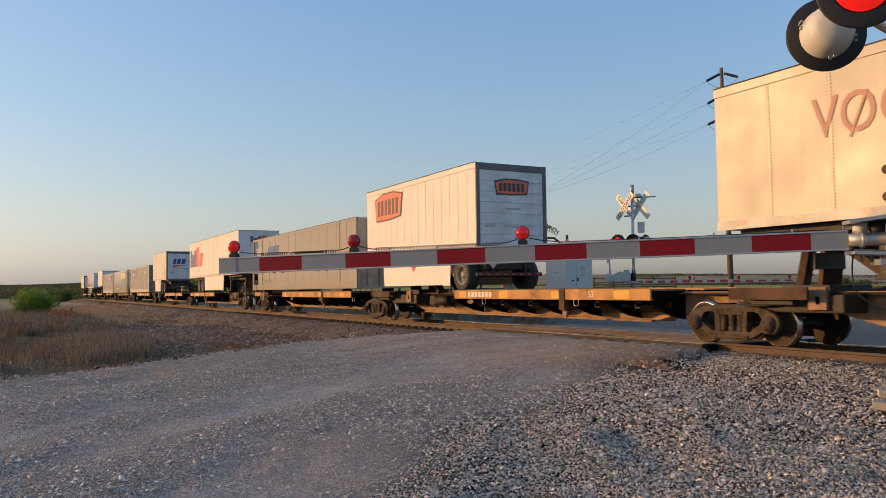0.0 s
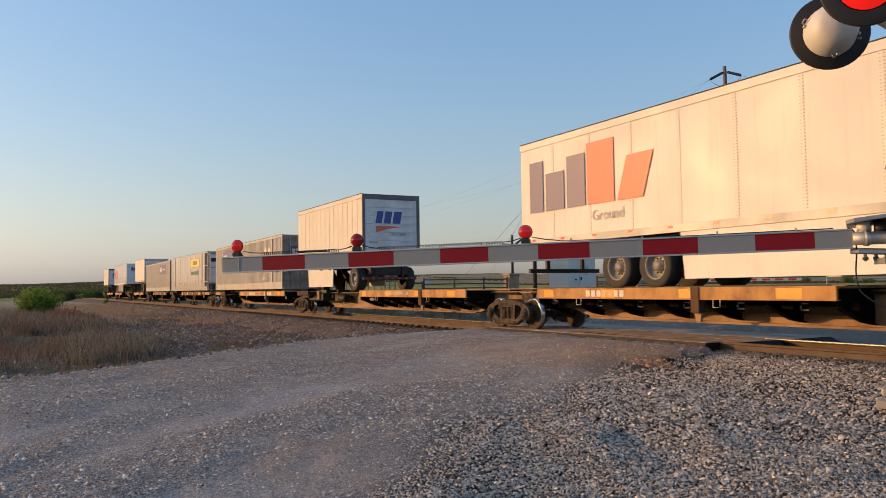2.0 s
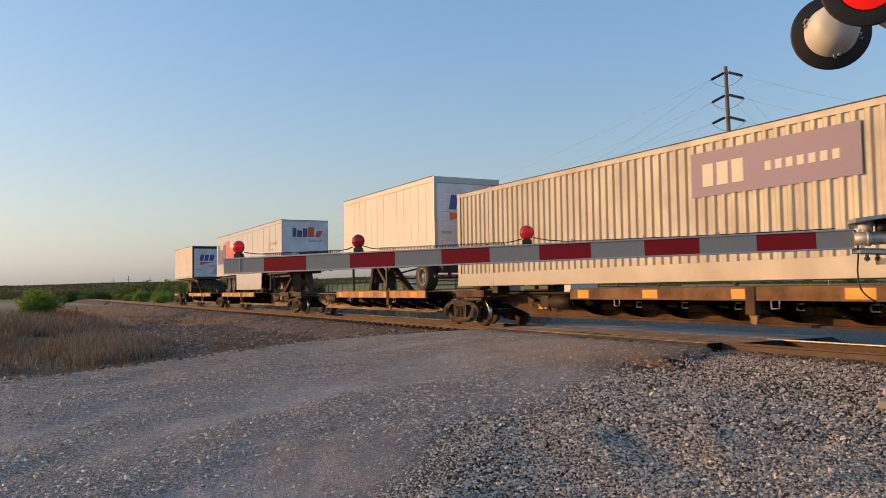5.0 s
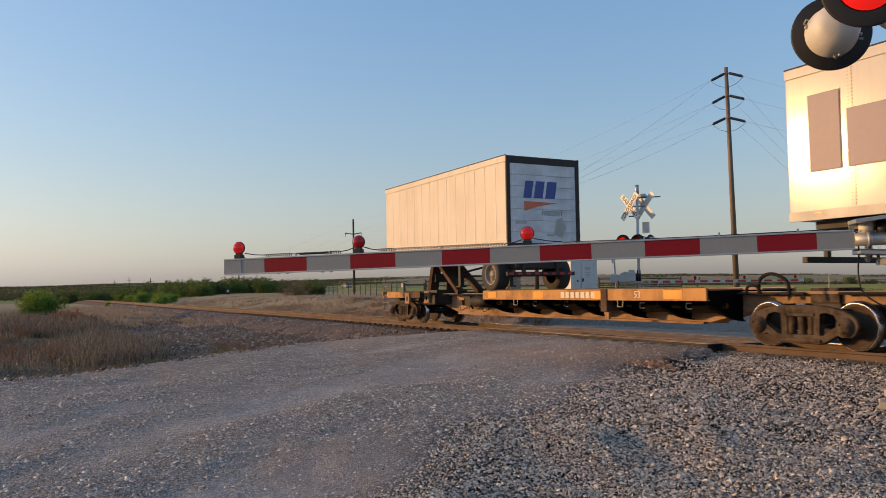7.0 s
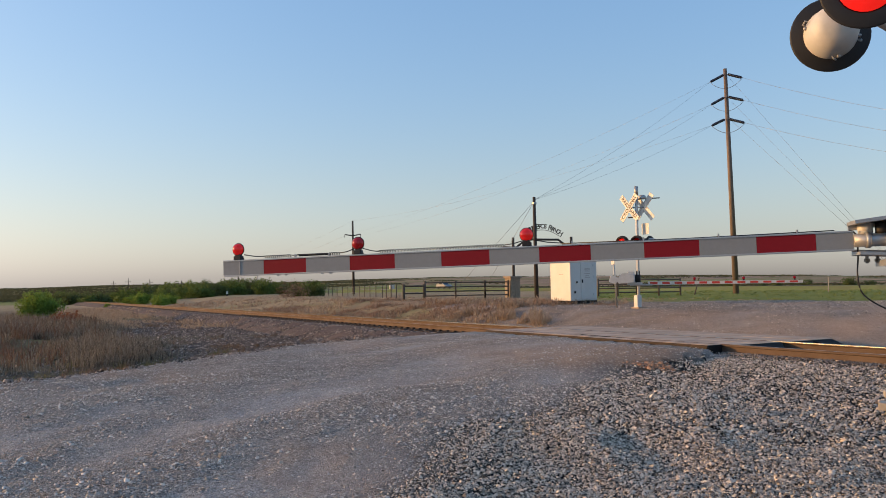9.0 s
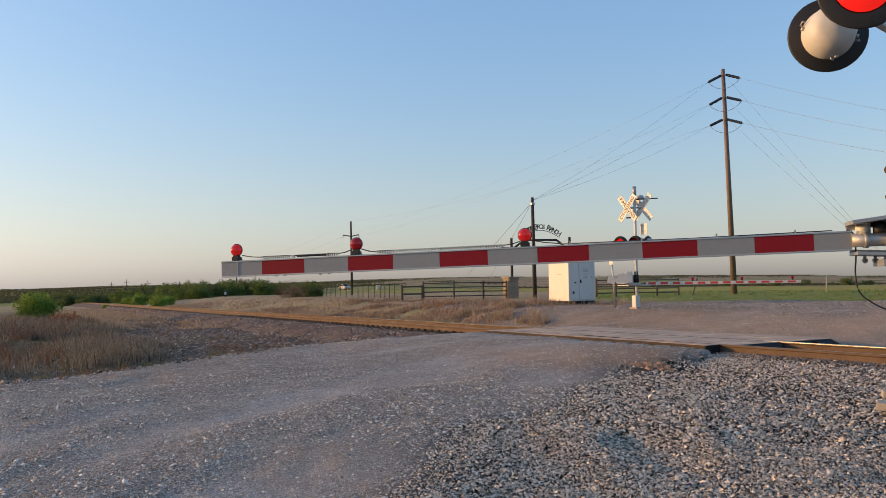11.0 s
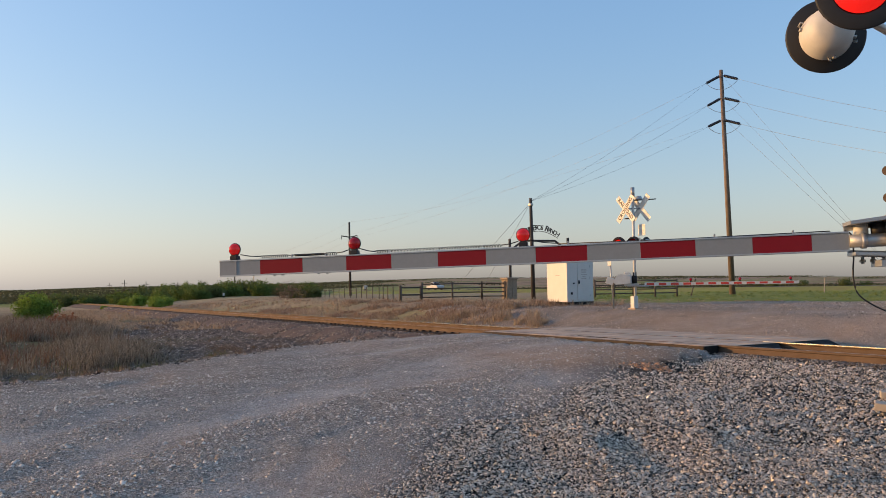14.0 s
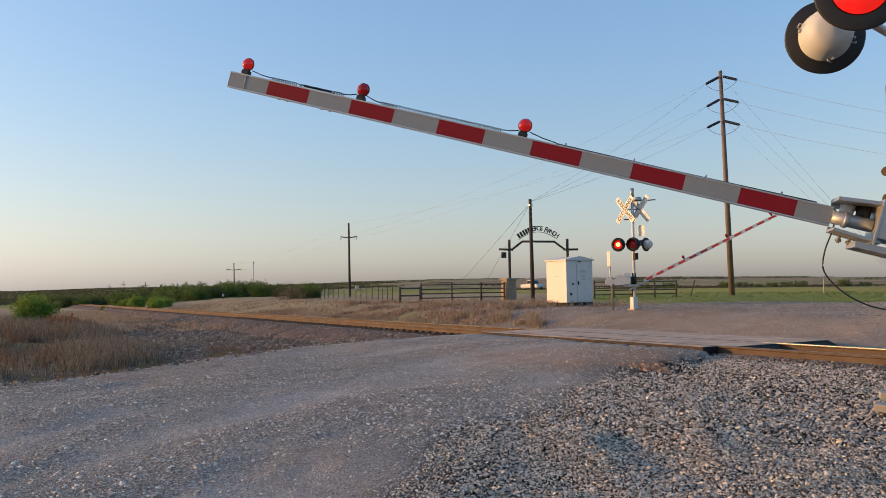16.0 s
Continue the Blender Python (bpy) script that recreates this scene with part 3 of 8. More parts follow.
def build_ground():
    az = np.concatenate([np.arange(112, 192, 0.3), np.arange(192, 472, 4.0)])
    rad = [0.0, 0.5]
    while rad[-1] < 4700:
        rad.append(rad[-1] * (1.024 if rad[-1] < 30 else 1.034) + 0.01)
    rad = np.array(rad[1:])
    a, r = np.meshgrid(np.radians(az), rad)
    x, y = r * np.cos(a), r * np.sin(a)
    z = ground_z(x, y)
    na, nr = len(az), len(rad)
    co = np.stack([x, y, z], -1).reshape(-1, 3)
    co = np.vstack([co, [[0, 0, float(ground_z(0, 0))]]])
    i, j = np.meshgrid(np.arange(nr - 1), np.arange(na), indexing="ij")
    k = (j + 1) % na
    quads = np.stack([i * na + j, (i + 1) * na + j, (i + 1) * na + k, i * na + k], -1).reshape(-1, 4)
    faces = [tuple(f) for f in quads.tolist()] + [(len(co) - 1, b, (b + 1) % na) for b in range(na)]
    me = bpy.data.meshes.new("ground")
    me.from_pydata(co.tolist(), [], faces)
    col = me.color_attributes.new("cover", "FLOAT_COLOR", "POINT")
    col.data.foreach_set("color", cover(co[:, 0], co[:, 1]).astype(np.float32).ravel())
    far_land = np.where(y.reshape(-1) < D, sstep(70, 140, r.reshape(-1)), sstep(24, 40, r.reshape(-1)))
    far_land = np.append(np.maximum(far_land, (y.reshape(-1) > D + 2.4) * 0.7), 0)
    lx, ly = co[:, 0], co[:, 1]
    # weight of the dark base that shades the gaps between loose stones
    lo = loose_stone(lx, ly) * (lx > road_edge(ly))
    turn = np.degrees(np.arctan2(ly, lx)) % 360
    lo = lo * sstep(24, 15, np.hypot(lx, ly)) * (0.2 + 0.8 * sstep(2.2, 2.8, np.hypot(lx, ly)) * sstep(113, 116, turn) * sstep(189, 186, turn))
    # a thin share of the same dark base on the far mound
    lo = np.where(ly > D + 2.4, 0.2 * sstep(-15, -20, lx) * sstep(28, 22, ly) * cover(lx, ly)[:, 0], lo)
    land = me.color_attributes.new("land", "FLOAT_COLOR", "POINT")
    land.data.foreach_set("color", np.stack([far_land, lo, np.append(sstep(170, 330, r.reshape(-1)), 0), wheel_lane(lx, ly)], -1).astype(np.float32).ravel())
    me.polygons.foreach_set("use_smooth", [True] * len(me.polygons))
    me.materials.append(M["ground"])
    return tagged(new("ground", me), "gravel road apron, dry grass verge and far fields", "ground", kind="structure")


build_ground()


def scatter_mesh(name, pts, sizes, material, label, category, flat=0.7, seed=1, sink=0.3, ridge=True):
    """Many small angular stones in one mesh: split chips with a ridge, or blocky lumps."""
    rs = np.random.RandomState(seed)
    n = len(pts)
    if ridge:
        form = np.array([(-1, -1, -1), (1, -1, -1), (1, 1, -1), (-1, 1, -1), (-.5, -.25, 1), (.5, .25, 1)], float) * 0.5
        f = np.array([(0, 1, 5), (0, 5, 4), (2, 3, 4), (2, 4, 5), (1, 2, 5), (3, 0, 4)])
    else:
        form = np.array([(-1, -1, -1), (1, -1, -1), (1, 1, -1), (-1, 1, -1), (-.8, -.7, 1), (.7, -.8, 1), (.8, .7, 1), (-.7, .8, 1)], float) * 0.5
        f = np.array([(4, 5, 6, 7), (0, 1, 5, 4), (1, 2, 6, 5), (2, 3, 7, 6), (3, 0, 4, 7)])
    m, e = len(form), f.shape[1]
    v = form[None] * (1 + rs.uniform(-0.5, 0.5, (n, m, 3))) + rs.uniform(-0.12, 0.12, (n, m, 3))
    v *= (sizes[:, None] * np.stack([rs.uniform(0.8, 1.6, n), rs.uniform(0.6, 1.1, n), rs.uniform(flat * 0.6, flat * 1.3, n)], -1))[:, None, :]
    ang, tilt = rs.uniform(0, math.tau, n), rs.normal(0, 0.4, n)
    c, s = np.cos(tilt)[:, None], np.sin(tilt)[:, None]
    X, Y, Z = v[..., 0] * c - v[..., 2] * s, v[..., 1], v[..., 0] * s + v[..., 2] * c
    c, s = np.cos(ang)[:, None], np.sin(ang)[:, None]
    v = np.stack([X * c - Y * s, X * s + Y * c, Z], -1) + pts[:, None, :]
    v[..., 2] += (sizes * (0.35 * flat - sink * 0.4))[:, None]
    faces = (f[None] + (np.arange(n) * m)[:, None, None]).reshape(-1, e)
    me = bpy.data.meshes.new(name)
    me.vertices.add(n * m)
    me.vertices.foreach_set("co", v.ravel())
    me.loops.add(len(faces) * e)
    me.loops.foreach_set("vertex_index", faces.ravel())
    me.polygons.add(len(faces))
    me.polygons.foreach_set("loop_start", np.arange(len(faces)) * e)
    me.update(calc_edges=True)
    me.materials.append(material)
    return tagged(new(name, me), label, category, kind="stuff")


def wedge(n, r0, r1, a0, a1, rs, power=1.0):
    r = r0 + (r1 - r0) * rs.rand(n) ** power
    a = np.radians(rs.uniform(a0, a1, n))
    return r * np.cos(a), r * np.sin(a)


def build_gravel():
    rs = np.random.RandomState(11)
    x, y = wedge(600000, 2.8, 17.0, 116, 186, rs, 1.15)
    ok = (x > road_edge(y) - 0.2) & (y < D - 1.3)
    x, y = x[ok], y[ok]
    right = loose_stone(x, y)
    patch = np.clip(sstep(0.85, 0.25, wheel_lane(x, y)) + 0.5 * vn(x, y, 0.35), 0, 1)
    keep = rs.rand(len(x)) < (0.12 + 0.36 * patch) * sstep(20, 8, np.hypot(x, y)) + 0.48 * right
    keep = keep & (rs.rand(len(x)) > 0.45 * cover(x, y)[:, 2] * (1 - 0.6 * right))
    x, y, right = x[keep], y[keep], right[keep]
    size = (0.0065 + 0.0085 * right * rs.rand(len(x)) + 0.014 * rs.rand(len(x)) ** 4) * (1 + 0.022 * np.hypot(x, y))
    z = ground_z(x, y) + 0.014 * right * rs.rand(len(x))
    p, close, heap = np.stack([x, y, z], -1), np.hypot(x, y) < 3.5, right > 0.45
    far = np.hypot(x, y) > 8
    thin = ~far | (rs.rand(len(x)) < 0.40)
    p, size, close, heap = p[thin], (size * np.where(far, 1.3, 1.0))[thin], close[thin], heap[thin]
    for name, k, m, label, blocky in (("loose_gravel", close & heap, M["gravel"], "loose grey crushed limestone gravel beside the gate", True),
                                      ("heaped_gravel", ~close & heap, M["gravel"], "loose crushed gravel heaped toward the track", False),
                                      ("fine_gravel", ~heap, M["pale_gravel"], "fine grey crushed stone on the worn road", False)):
        scatter_mesh(name, p[k], size[k], m, label, "gravel", 0.62 if name != "fine_gravel" else 0.45, 3, 0.1 if name != "fine_gravel" else 0.25, ridge=not blocky)
    # small stones farther along the road
    x, y = wedge(90000, 8.5, 23.0, 122, 186, rs, 0.8)
    ok = (x > road_edge(y) - 0.1) & (y < D - 1.3) & (rs.rand(len(x)) < 0.26 + 0.6 * sstep(0.8, 0.2, wheel_lane(x, y)))
    x, y = x[ok], y[ok]
    ok = rs.rand(len(x)) > 0.5 * cover(x, y)[:, 2]
    x, y = x[ok], y[ok]
    scatter_mesh("road_stones", np.stack([x, y, ground_z(x, y)], -1), (0.010 + 0.014 * rs.rand(len(x)) ** 2) * (0.6 + 0.035 * np.hypot(x, y)), M["pale_gravel"], "small stones lying on the worn gravel road", "gravel", 0.5, 8, 0.25)
    # larger lumps
    x, y = wedge(5200, 3.0, 16.0, 118, 178, rs, 0.8)
    ok = (x > road_edge(y)) & (y < D - 2.6) & (y + 1.2 * x + 4.3 > -0.5 - 3.0 * rs.rand(len(x)) ** 2)
    x, y = x[ok], y[ok]
    ok = rs.rand(len(x)) < 0.12 + 0.88 * loose_stone(x, y)
    x, y = x[ok], y[ok]
    scatter_mesh("coarse_gravel", np.stack([x, y, ground_z(x, y)], -1), (0.014 + 0.026 * rs.rand(len(x)) ** 3) * (0.6 + 0.4 * sstep(0.2, 0.6, loose_stone(x, y))), M["gravel"], "coarse pale stones among the gravel", "gravel", 0.7, 4, ridge=False)
    # single stones thrown out on the worn road, thickest between the wheel paths
    x, y = wedge(26000, 3.4, 15.0, 128, 186, rs, 0.9)
    ok = (x > road_edge(y)) & (y < D - 2.6) & (rs.rand(len(x)) < (0.04 + 0.5 * sstep(0.65, 0.1, wheel_lane(x, y))) * (1 - loose_stone(x, y)))
    x, y = x[ok], y[ok]
    scatter_mesh("scattered_stones", np.stack([x, y, ground_z(x, y)], -1), 0.010 + 0.026 * rs.rand(len(x)) ** 2.2, M["scattered"], "single pale stones scattered over the road", "gravel", 0.6, 24, 0.3, ridge=False)
    # the same loose stone all round the spot where the path ends
    ang, rad = rs.uniform(0, math.tau, 18000), 13 * rs.rand(18000) ** 0.6
    x, y = rad * np.cos(ang), rad * np.sin(ang)
    deg = np.degrees(ang)
    ok = (loose_stone(x, y) > 0.3) & ((rad < 2.8) | (deg < 116) | (deg > 186)) & (y < D - 2.6)
    x, y = x[ok], y[ok]
    scatter_mesh("spread_gravel", np.stack([x, y, ground_z(x, y)], -1), 0.018 + 0.024 * rs.rand(len(x)), M["gravel"], "loose crushed gravel spread over the open ground", "gravel", 0.8, 14, 0.15)
    # clods of red dirt
    x, y = -10.5 + 0.24 * rs.randn(170), 10.0 + 0.14 * rs.randn(170)
    scatter_mesh("dirt_clods", np.stack([x, y, ground_z(x, y)], -1), 0.02 + 0.045 * rs.rand(170) ** 2, M["red_dirt"], "small heap of orange-red dirt clods", "dirt", 0.8, 12, 0.2, ridge=False)
    # far side mound by the cabinet
    x = rs.uniform(-42, -4, 62000)
    y = D + 2.5 + 21 * rs.rand(62000) ** 1.15
    ok = (x > far_edge(y)) & (rs.rand(len(x)) < 0.5 + 0.5 * (x < -17) + 0.5 * sstep(0.0, 0.2, vn(x, y, 1.5)))
    x, y = x[ok], y[ok]
    scatter_mesh("mound_gravel", np.stack([x, y, ground_z(x, y)], -1), (0.014 + 0.022 * rs.rand(len(x)) ** 2) * (0.55 + 0.02 * y), M["mound"], "grey gravel on the mound round the signal cabinet", "gravel", 0.7, 6)


M["scattered"] = pebble_mat("scattered", [(0.0, (0.22, 0.20, 0.17)), (0.5, (0.50, 0.46, 0.40)), (1.0, (0.82, 0.77, 0.68))])
M["red_dirt"] = pebble_mat("red_dirt", [(0.0, (0.32, 0.165, 0.09)), (1.0, (0.58, 0.34, 0.20))])
M["mound"] = pebble_mat("mound", [(0.0, (0.07, 0.055, 0.045)), (0.3, (0.22, 0.18, 0.14)), (0.55, (0.50, 0.41, 0.32)), (0.9, (0.70, 0.585, 0.46)), (1.0, (0.82, 0.70, 0.57))])
build_gravel()


# ---- track ----
def ballast_piece(x0, x1):
    xs = list(np.arange(x0, x1, 0.5 if x1 - x0 < 60 else 1.0)) + [x1]
    prof = [(-3.6, -0.95), (-2.7, -0.58), (-1.9, -0.25), (-1.2, -0.215), (0, -0.22), (1.2, -0.215), (1.9, -0.25), (2.7, -0.55), (3.6, -0.95)]
    bm = B()
    rows = []
    for x in xs:
        rows.append([bm.verts.new((x, D + dy + 0.12 * float(vn(x, dy * 3, 0.8)), rail_z(x) + dz + (0.10 * float(vn(x * 1.3, dy + 5, 0.6)) if abs(dy) > 1.3 else 0))) for dy, dz in prof])
    for a, b in zip(rows, rows[1:]):
        for k in range(len(prof) - 1):
            bm.faces.new((a[k], b[k], b[k + 1], a[k + 1])).smooth = True
    return bm


M["ballast_bed"] = surf("ballast_bed", (0.14, 0.11, 0.095), 0.9, grime=0.5, dirt=(0.07, 0.055, 0.05), scale=1.5, fine=22, bump=0.9, streak=False, dist=0.04, spec=0.1)
for a, b in ((-440.0, -20.1), (-11.0, 420.0)):
    whole("ballast_bed", ballast_piece(a, b), M["ballast_bed"], "dark crushed-rock ballast bed under the track", "ballast", kind="structure")


def build_ballast():
    rs = np.random.RandomState(21)
    n = 15000
    x = -20.2 - 48 * rs.rand(n) ** 1.6
    dy = rs.uniform(-3.6, -0.85, n)
    z = rail_z(x) + np.interp(dy, [-3.6, -2.7, -1.9, -0.8], [-0.93, -0.58, -0.25, -0.21])
    x2 = rs.uniform(-11.2, 0.5, 12000)
    dy2 = rs.uniform(-2.7, -0.85, 12000)
    z2 = rail_z(x2) + np.interp(dy2, [-2.7, -1.9, -0.8], [-0.34, -0.25, -0.21])
    x3, dy3 = rs.uniform(-11.2, 0.5, 3500), rs.uniform(-1.15, -0.82, 3500)
    pts = np.concatenate([np.stack([x, D + dy, z], -1), np.stack([x2, D + dy2, z2], -1), np.stack([x3, D + dy3, rail_z(x3) - 0.15], -1)])
    scatter_mesh("ballast_stones", pts, (0.028 + 0.035 * rs.rand(len(pts))) * (0.5 + 0.5 * sstep(-16, -26, pts[:, 0])), M["ballast"], "dark angular ballast stones beside the rail", "ballast", 0.8, 9)
    # crushed stone packed against the near rail beside the crossing
    x, dy = rs.uniform(-11.2, -3.5, 22000), rs.uniform(-2.8, -0.84, 22000)
    z = rail_z(x) + np.interp(dy, [-3.0, -2.4, -1.7, -0.84], [-0.36, -0.25, -0.19, -0.175]) - 0.035 * rs.rand(len(x))
    scatter_mesh("packed_stones", np.stack([x, D + dy, z], -1), 0.016 + 0.018 * rs.rand(len(x)) ** 1.5, M["gravel"], "small crushed stones packed against the rail", "ballast", 0.7, 27)
    x = -15.5 - 45 * rs.rand(26000) ** 1.5
    y = rs.uniform(-4, 10.4, 26000)
    ok = (x < road_edge(y) + 0.3) & (rs.rand(len(x)) < 0.45 + 0.55 * sstep(1, 5, y))
    x, y = x[ok], y[ok]
    scatter_mesh("slope_stones", np.stack([x, y, ground_z(x, y)], -1), 0.03 + 0.05 * rs.rand(len(x)) ** 1.5, M["ballast"], "dark stones strewn down the bank to the ditch", "ballast", 0.7, 10)


build_ballast()


def build_track():
    track = thing("railway_track", "single railway track with rusty rails on wooden ties", "railway track", kind="structure")
    prof = [(-0.07, -0.18), (0.07, -0.18), (0.07, -0.168), (0.012, -0.15), (0.010, -0.05), (0.036, -0.038), (0.036, -0.006), (0.030, 0.0),
            (-0.030, 0.0), (-0.036, -0.006), (-0.036, -0.038), (-0.010, -0.05), (-0.012, -0.15), (-0.07, -0.168)]
    for side in (-1, 1):
        bm = B()
        rings = [[bm.verts.new((x, D + side * 0.7525 + py, rail_z(x) + pz)) for py, pz in prof] for x in (-440, 420)]
        for k in range(len(prof)):
            bm.faces.new((rings[0][k], rings[1][k], rings[1][(k + 1) % len(prof)], rings[0][(k + 1) % len(prof)]))
        bmesh.ops.recalc_face_normals(bm, faces=bm.faces)
        part("rail", bm, M["rust"], track)
        bm = B()
        a, b = -440, 420
        w = 0.027
        vs = [bm.verts.new((x, D + side * 0.7525 + dy, rail_z(x) + 0.0015)) for x, dy in ((a, -w), (b, -w), (b, w), (a, w))]
        bm.faces.new(vs)
        y = D + side * 0.7525 - 0.0368
        for p, q in ((a, -20.8), (-11.5, b)) if side > 0 else ():
            bm.faces.new([bm.verts.new((x, y, rail_z(x) + dz)) for x, dz in ((p, -0.018), (q, -0.018), (q, -0.002), (p, -0.002))])
        part("running_surface", bm, M["rail_head"] if side > 0 else M["rail_tan"], track, "bright worn running surface" if side > 0 else "dull tan running surface")
    bm = B()
    cube(bm, (-0.115, -1.3, -0.18), (0.115, 1.3, 0.0), 0.012)
    first = None
    rs = random.Random(4)
    xs = [-20.4 - 0.52 * k for k in range(215)] + [-10.9 + 0.52 * k for k in range(40)]
    for x in xs:
        m = pose(x, D + rs.uniform(-0.04, 0.04), rail_z(x) - 0.182, 0, 0, rs.uniform(-1.2, 1.2))
        if first is None:
            first = part("tie", bm, M["tie_end"], track)
            first.matrix_basis = m
        else:
            share("tie", first, track, m)
    # rail clips
    bm = B()
    cube(bm, (-0.05, -0.05, 0.0), (0.05, 0.05, 0.045), 0.008)
    clip = None
    for x in xs[:60] + xs[215:]:
        m = pose(x, D - 0.7525 - 0.11, rail_z(x) - 0.182)
        if clip is None:
            clip = part("rail_clip", bm, M["dark_steel"], track)
            clip.matrix_basis = m
        else:
            share("rail_clip", clip, track, m)


build_track()


def build_crossing():
    cx = thing("crossing_surface", "worn grey crossing panels laid flush with the rails", "level crossing", kind="structure")
    rs = random.Random(8)
    strips = [(-1.17, -0.81), (-0.665, -0.01), (0.0, 0.665), (0.81, 1.60), (1.605, 2.32)]
    for i, (y0, y1) in enumerate(strips):
        x = -20.0
        while x < -11.5:
            x1 = min(x + 2.42, -11.37 if i == 0 else -11.08)
            x1 = -11.37 if i == 0 and x1 > -12.0 else (-11.08 if x1 > -12.0 else x1)
            bm = B()
            cube(bm, (x - x1 + 0.004, D + y0, -0.22), (-0.004, D + y1, 0.0), 0.01)
            ob = part("crossing_panel", bm, M["crossing"], cx)
            ob.matrix_basis = pose(x1, 0, rail_z(x1) - 0.003 + rs.uniform(-0.005, 0.003), 0, -math.degrees(GRADE))
            x = x1
    bm = B()
    cube(bm, (-8.54, D - 1.23, -0.26), (0.012, D - 1.175, -0.008), 0.012)
    part("header_timber", bm, M["timber"], cx, "dark timber along the crossing edge").matrix_basis = pose(-11.36, 0, rail_z(-11.36), 0, -math.degrees(GRADE))
    # black sheets added to darken the end faces of the panels
    for i, (y0, y1) in enumerate(strips):
        x = -11.365 if i == 0 else -11.075
        part("end_dark_sheet", cube(B(), (x, D + y0, rail_z(x) - 0.24), (x + 0.02, D + y1, rail_z(x) - 0.012)), M["rubber"], cx, "added black sheet over the panel end")
    # black strip for the shade in the gap left by a missing filler strip
    part("gap_shade_strip", cube(B(), (-15.95, D - 0.79, -0.03), (-14.4, D - 0.775, 0.006)), M["rubber"], cx, "black strip standing in for the shaded gap")
    z = rail_z(-11)
    for x0, y0, y1 in ((-11.07, -0.66, 0.66), (-11.07, 0.84, 1.59), (-11.07, 1.61, 2.31)):
        bm = B()
        ym = y0 + 0.3 * (y1 - y0)
        vs = [bm.verts.new(c) for c in ((x0, D + y0, z - 0.2), (x0, D + y1, z - 0.2), (x0, D + y1, z - 0.015), (x0, D + y0, z - 0.015), (x0 + 0.8, D + ym - 0.12, z - 0.19), (x0 + 0.8, D + ym + 0.12, z - 0.19))]
        for f in ((0, 3, 2, 1), (3, 4, 5, 2), (0, 4, 3), (1, 2, 5), (0, 1, 5, 4)):
            bm.faces.new([vs[i] for i in f])
        part("end_ramp", bm, M["rubber"], cx, "black sloped end ramp")


build_crossing()

# ---- train ----
MOVERS = []          # (thing, distance along the track at the start)
CACHE = {}


def cached(key, make, material):
    if key not in CACHE:
        me = bpy.data.meshes.new(key)
        bm = make()
        bm.to_mesh(me)
        bm.free()
        me.materials.append(material)
        CACHE[key] = me
    return CACHE[key]


def piece(name, key, make, material, parent, m=None, label=""):
    ob = new(name, cached(key, make, material))
    ob.parent = parent
    if m is not None:
        ob.matrix_basis = m
    if label:
        tagged(ob, label)
    return ob


def mesh_side_frame():
    half = [(0.0, 0.13), (0.36, 0.13), (0.50, 0.17), (0.72, 0.30), (0.80, 0.27), (0.98, 0.27), (1.06, 0.34), (1.10, 0.44), (1.08, 0.54), (1.0, 0.62), (0.86, 0.68), (0.66, 0.73), (0.40, 0.77), (0.0, 0.78)]
    outline = half + [(-x, z) for x, z in half[-2:0:-1]]
    window = [(0.385, 0.27), (0.46, 0.27), (0.70, 0.43), (0.735, 0.53), (0.67, 0.63), (0.52, 0.67), (0.40, 0.65)]
    holes = [window, [(-x, z) for x, z in window], [(-0.29, 0.25), (0.29, 0.25), (0.29, 0.63), (0.24, 0.67), (-0.24, 0.67), (-0.29, 0.63)]]
    face = Matrix(((1, 0, 0, 0), (0, 0, 1, 0), (0, 1, 0, 0), (0, 0, 0, 1)))
    bm = pierced(outline, holes, face, 0.15, 0.022)
    for x in (-0.89, 0.89):
        q = Matrix.Translation((x, 0, 0.43)) @ Euler((radians(90), 0, 0)).to_matrix().to_4x4()
        lathe(bm, [(0.165, -0.06), (0.165, 0.10), (0.12, 0.13), (0.11, 0.155), (0.0, 0.155)], q, 16)
        for k in range(3):
            a = math.tau * (k / 3 + 0.08)
            rod(bm, q @ Vector((0.085 * math.cos(a), 0.085 * math.sin(a), 0.15)), q @ Vector((0.085 * math.cos(a), 0.085 * math.sin(a), 0.175)), 0.02, seg=6)
    cube(bm, (-0.42, -0.11, 0.14), (0.42, 0.11, 0.20), 0.02)
    return bm


def mesh_springs():
    bm = B()
    for x in (-0.2, 0.0, 0.2):
        prof = [(0.0, 0.27)]
        for k in range(9):
            prof += [(0.055, 0.27 + k * 0.035), (0.09, 0.287 + k * 0.035)]
        prof += [(0.055, 0.60), (0.0, 0.60)]
        lathe(bm, prof, Matrix.Translation((x, 0, 0)), 10)
    cube(bm, (-0.3, -0.1, 0.6), (0.3, 0.1, 0.66))
    return bm


def mesh_wheel():
    bm = B()
    m = Euler((radians(90), 0, 0)).to_matrix().to_4x4()
    lathe(bm, [(0.0, 0.02), (0.12, 0.03), (0.14, -0.01), (0.32, -0.045), (0.345, 0.02), (0.415, 0.025), (0.42, -0.07), (0.45, -0.085), (0.45, -0.11), (0.36, -0.115), (0.3, -0.085), (0.13, -0.07), (0.0, -0.08)], m, 36)
    return bm


def mesh_tread():
    bm = B()
    m = Euler((radians(90), 0, 0)).to_matrix().to_4x4()
    lathe(bm, [(0.405, 0.0265), (0.417, 0.0265), (0.4225, -0.068), (0.44, -0.083)], m, 36)
    return bm


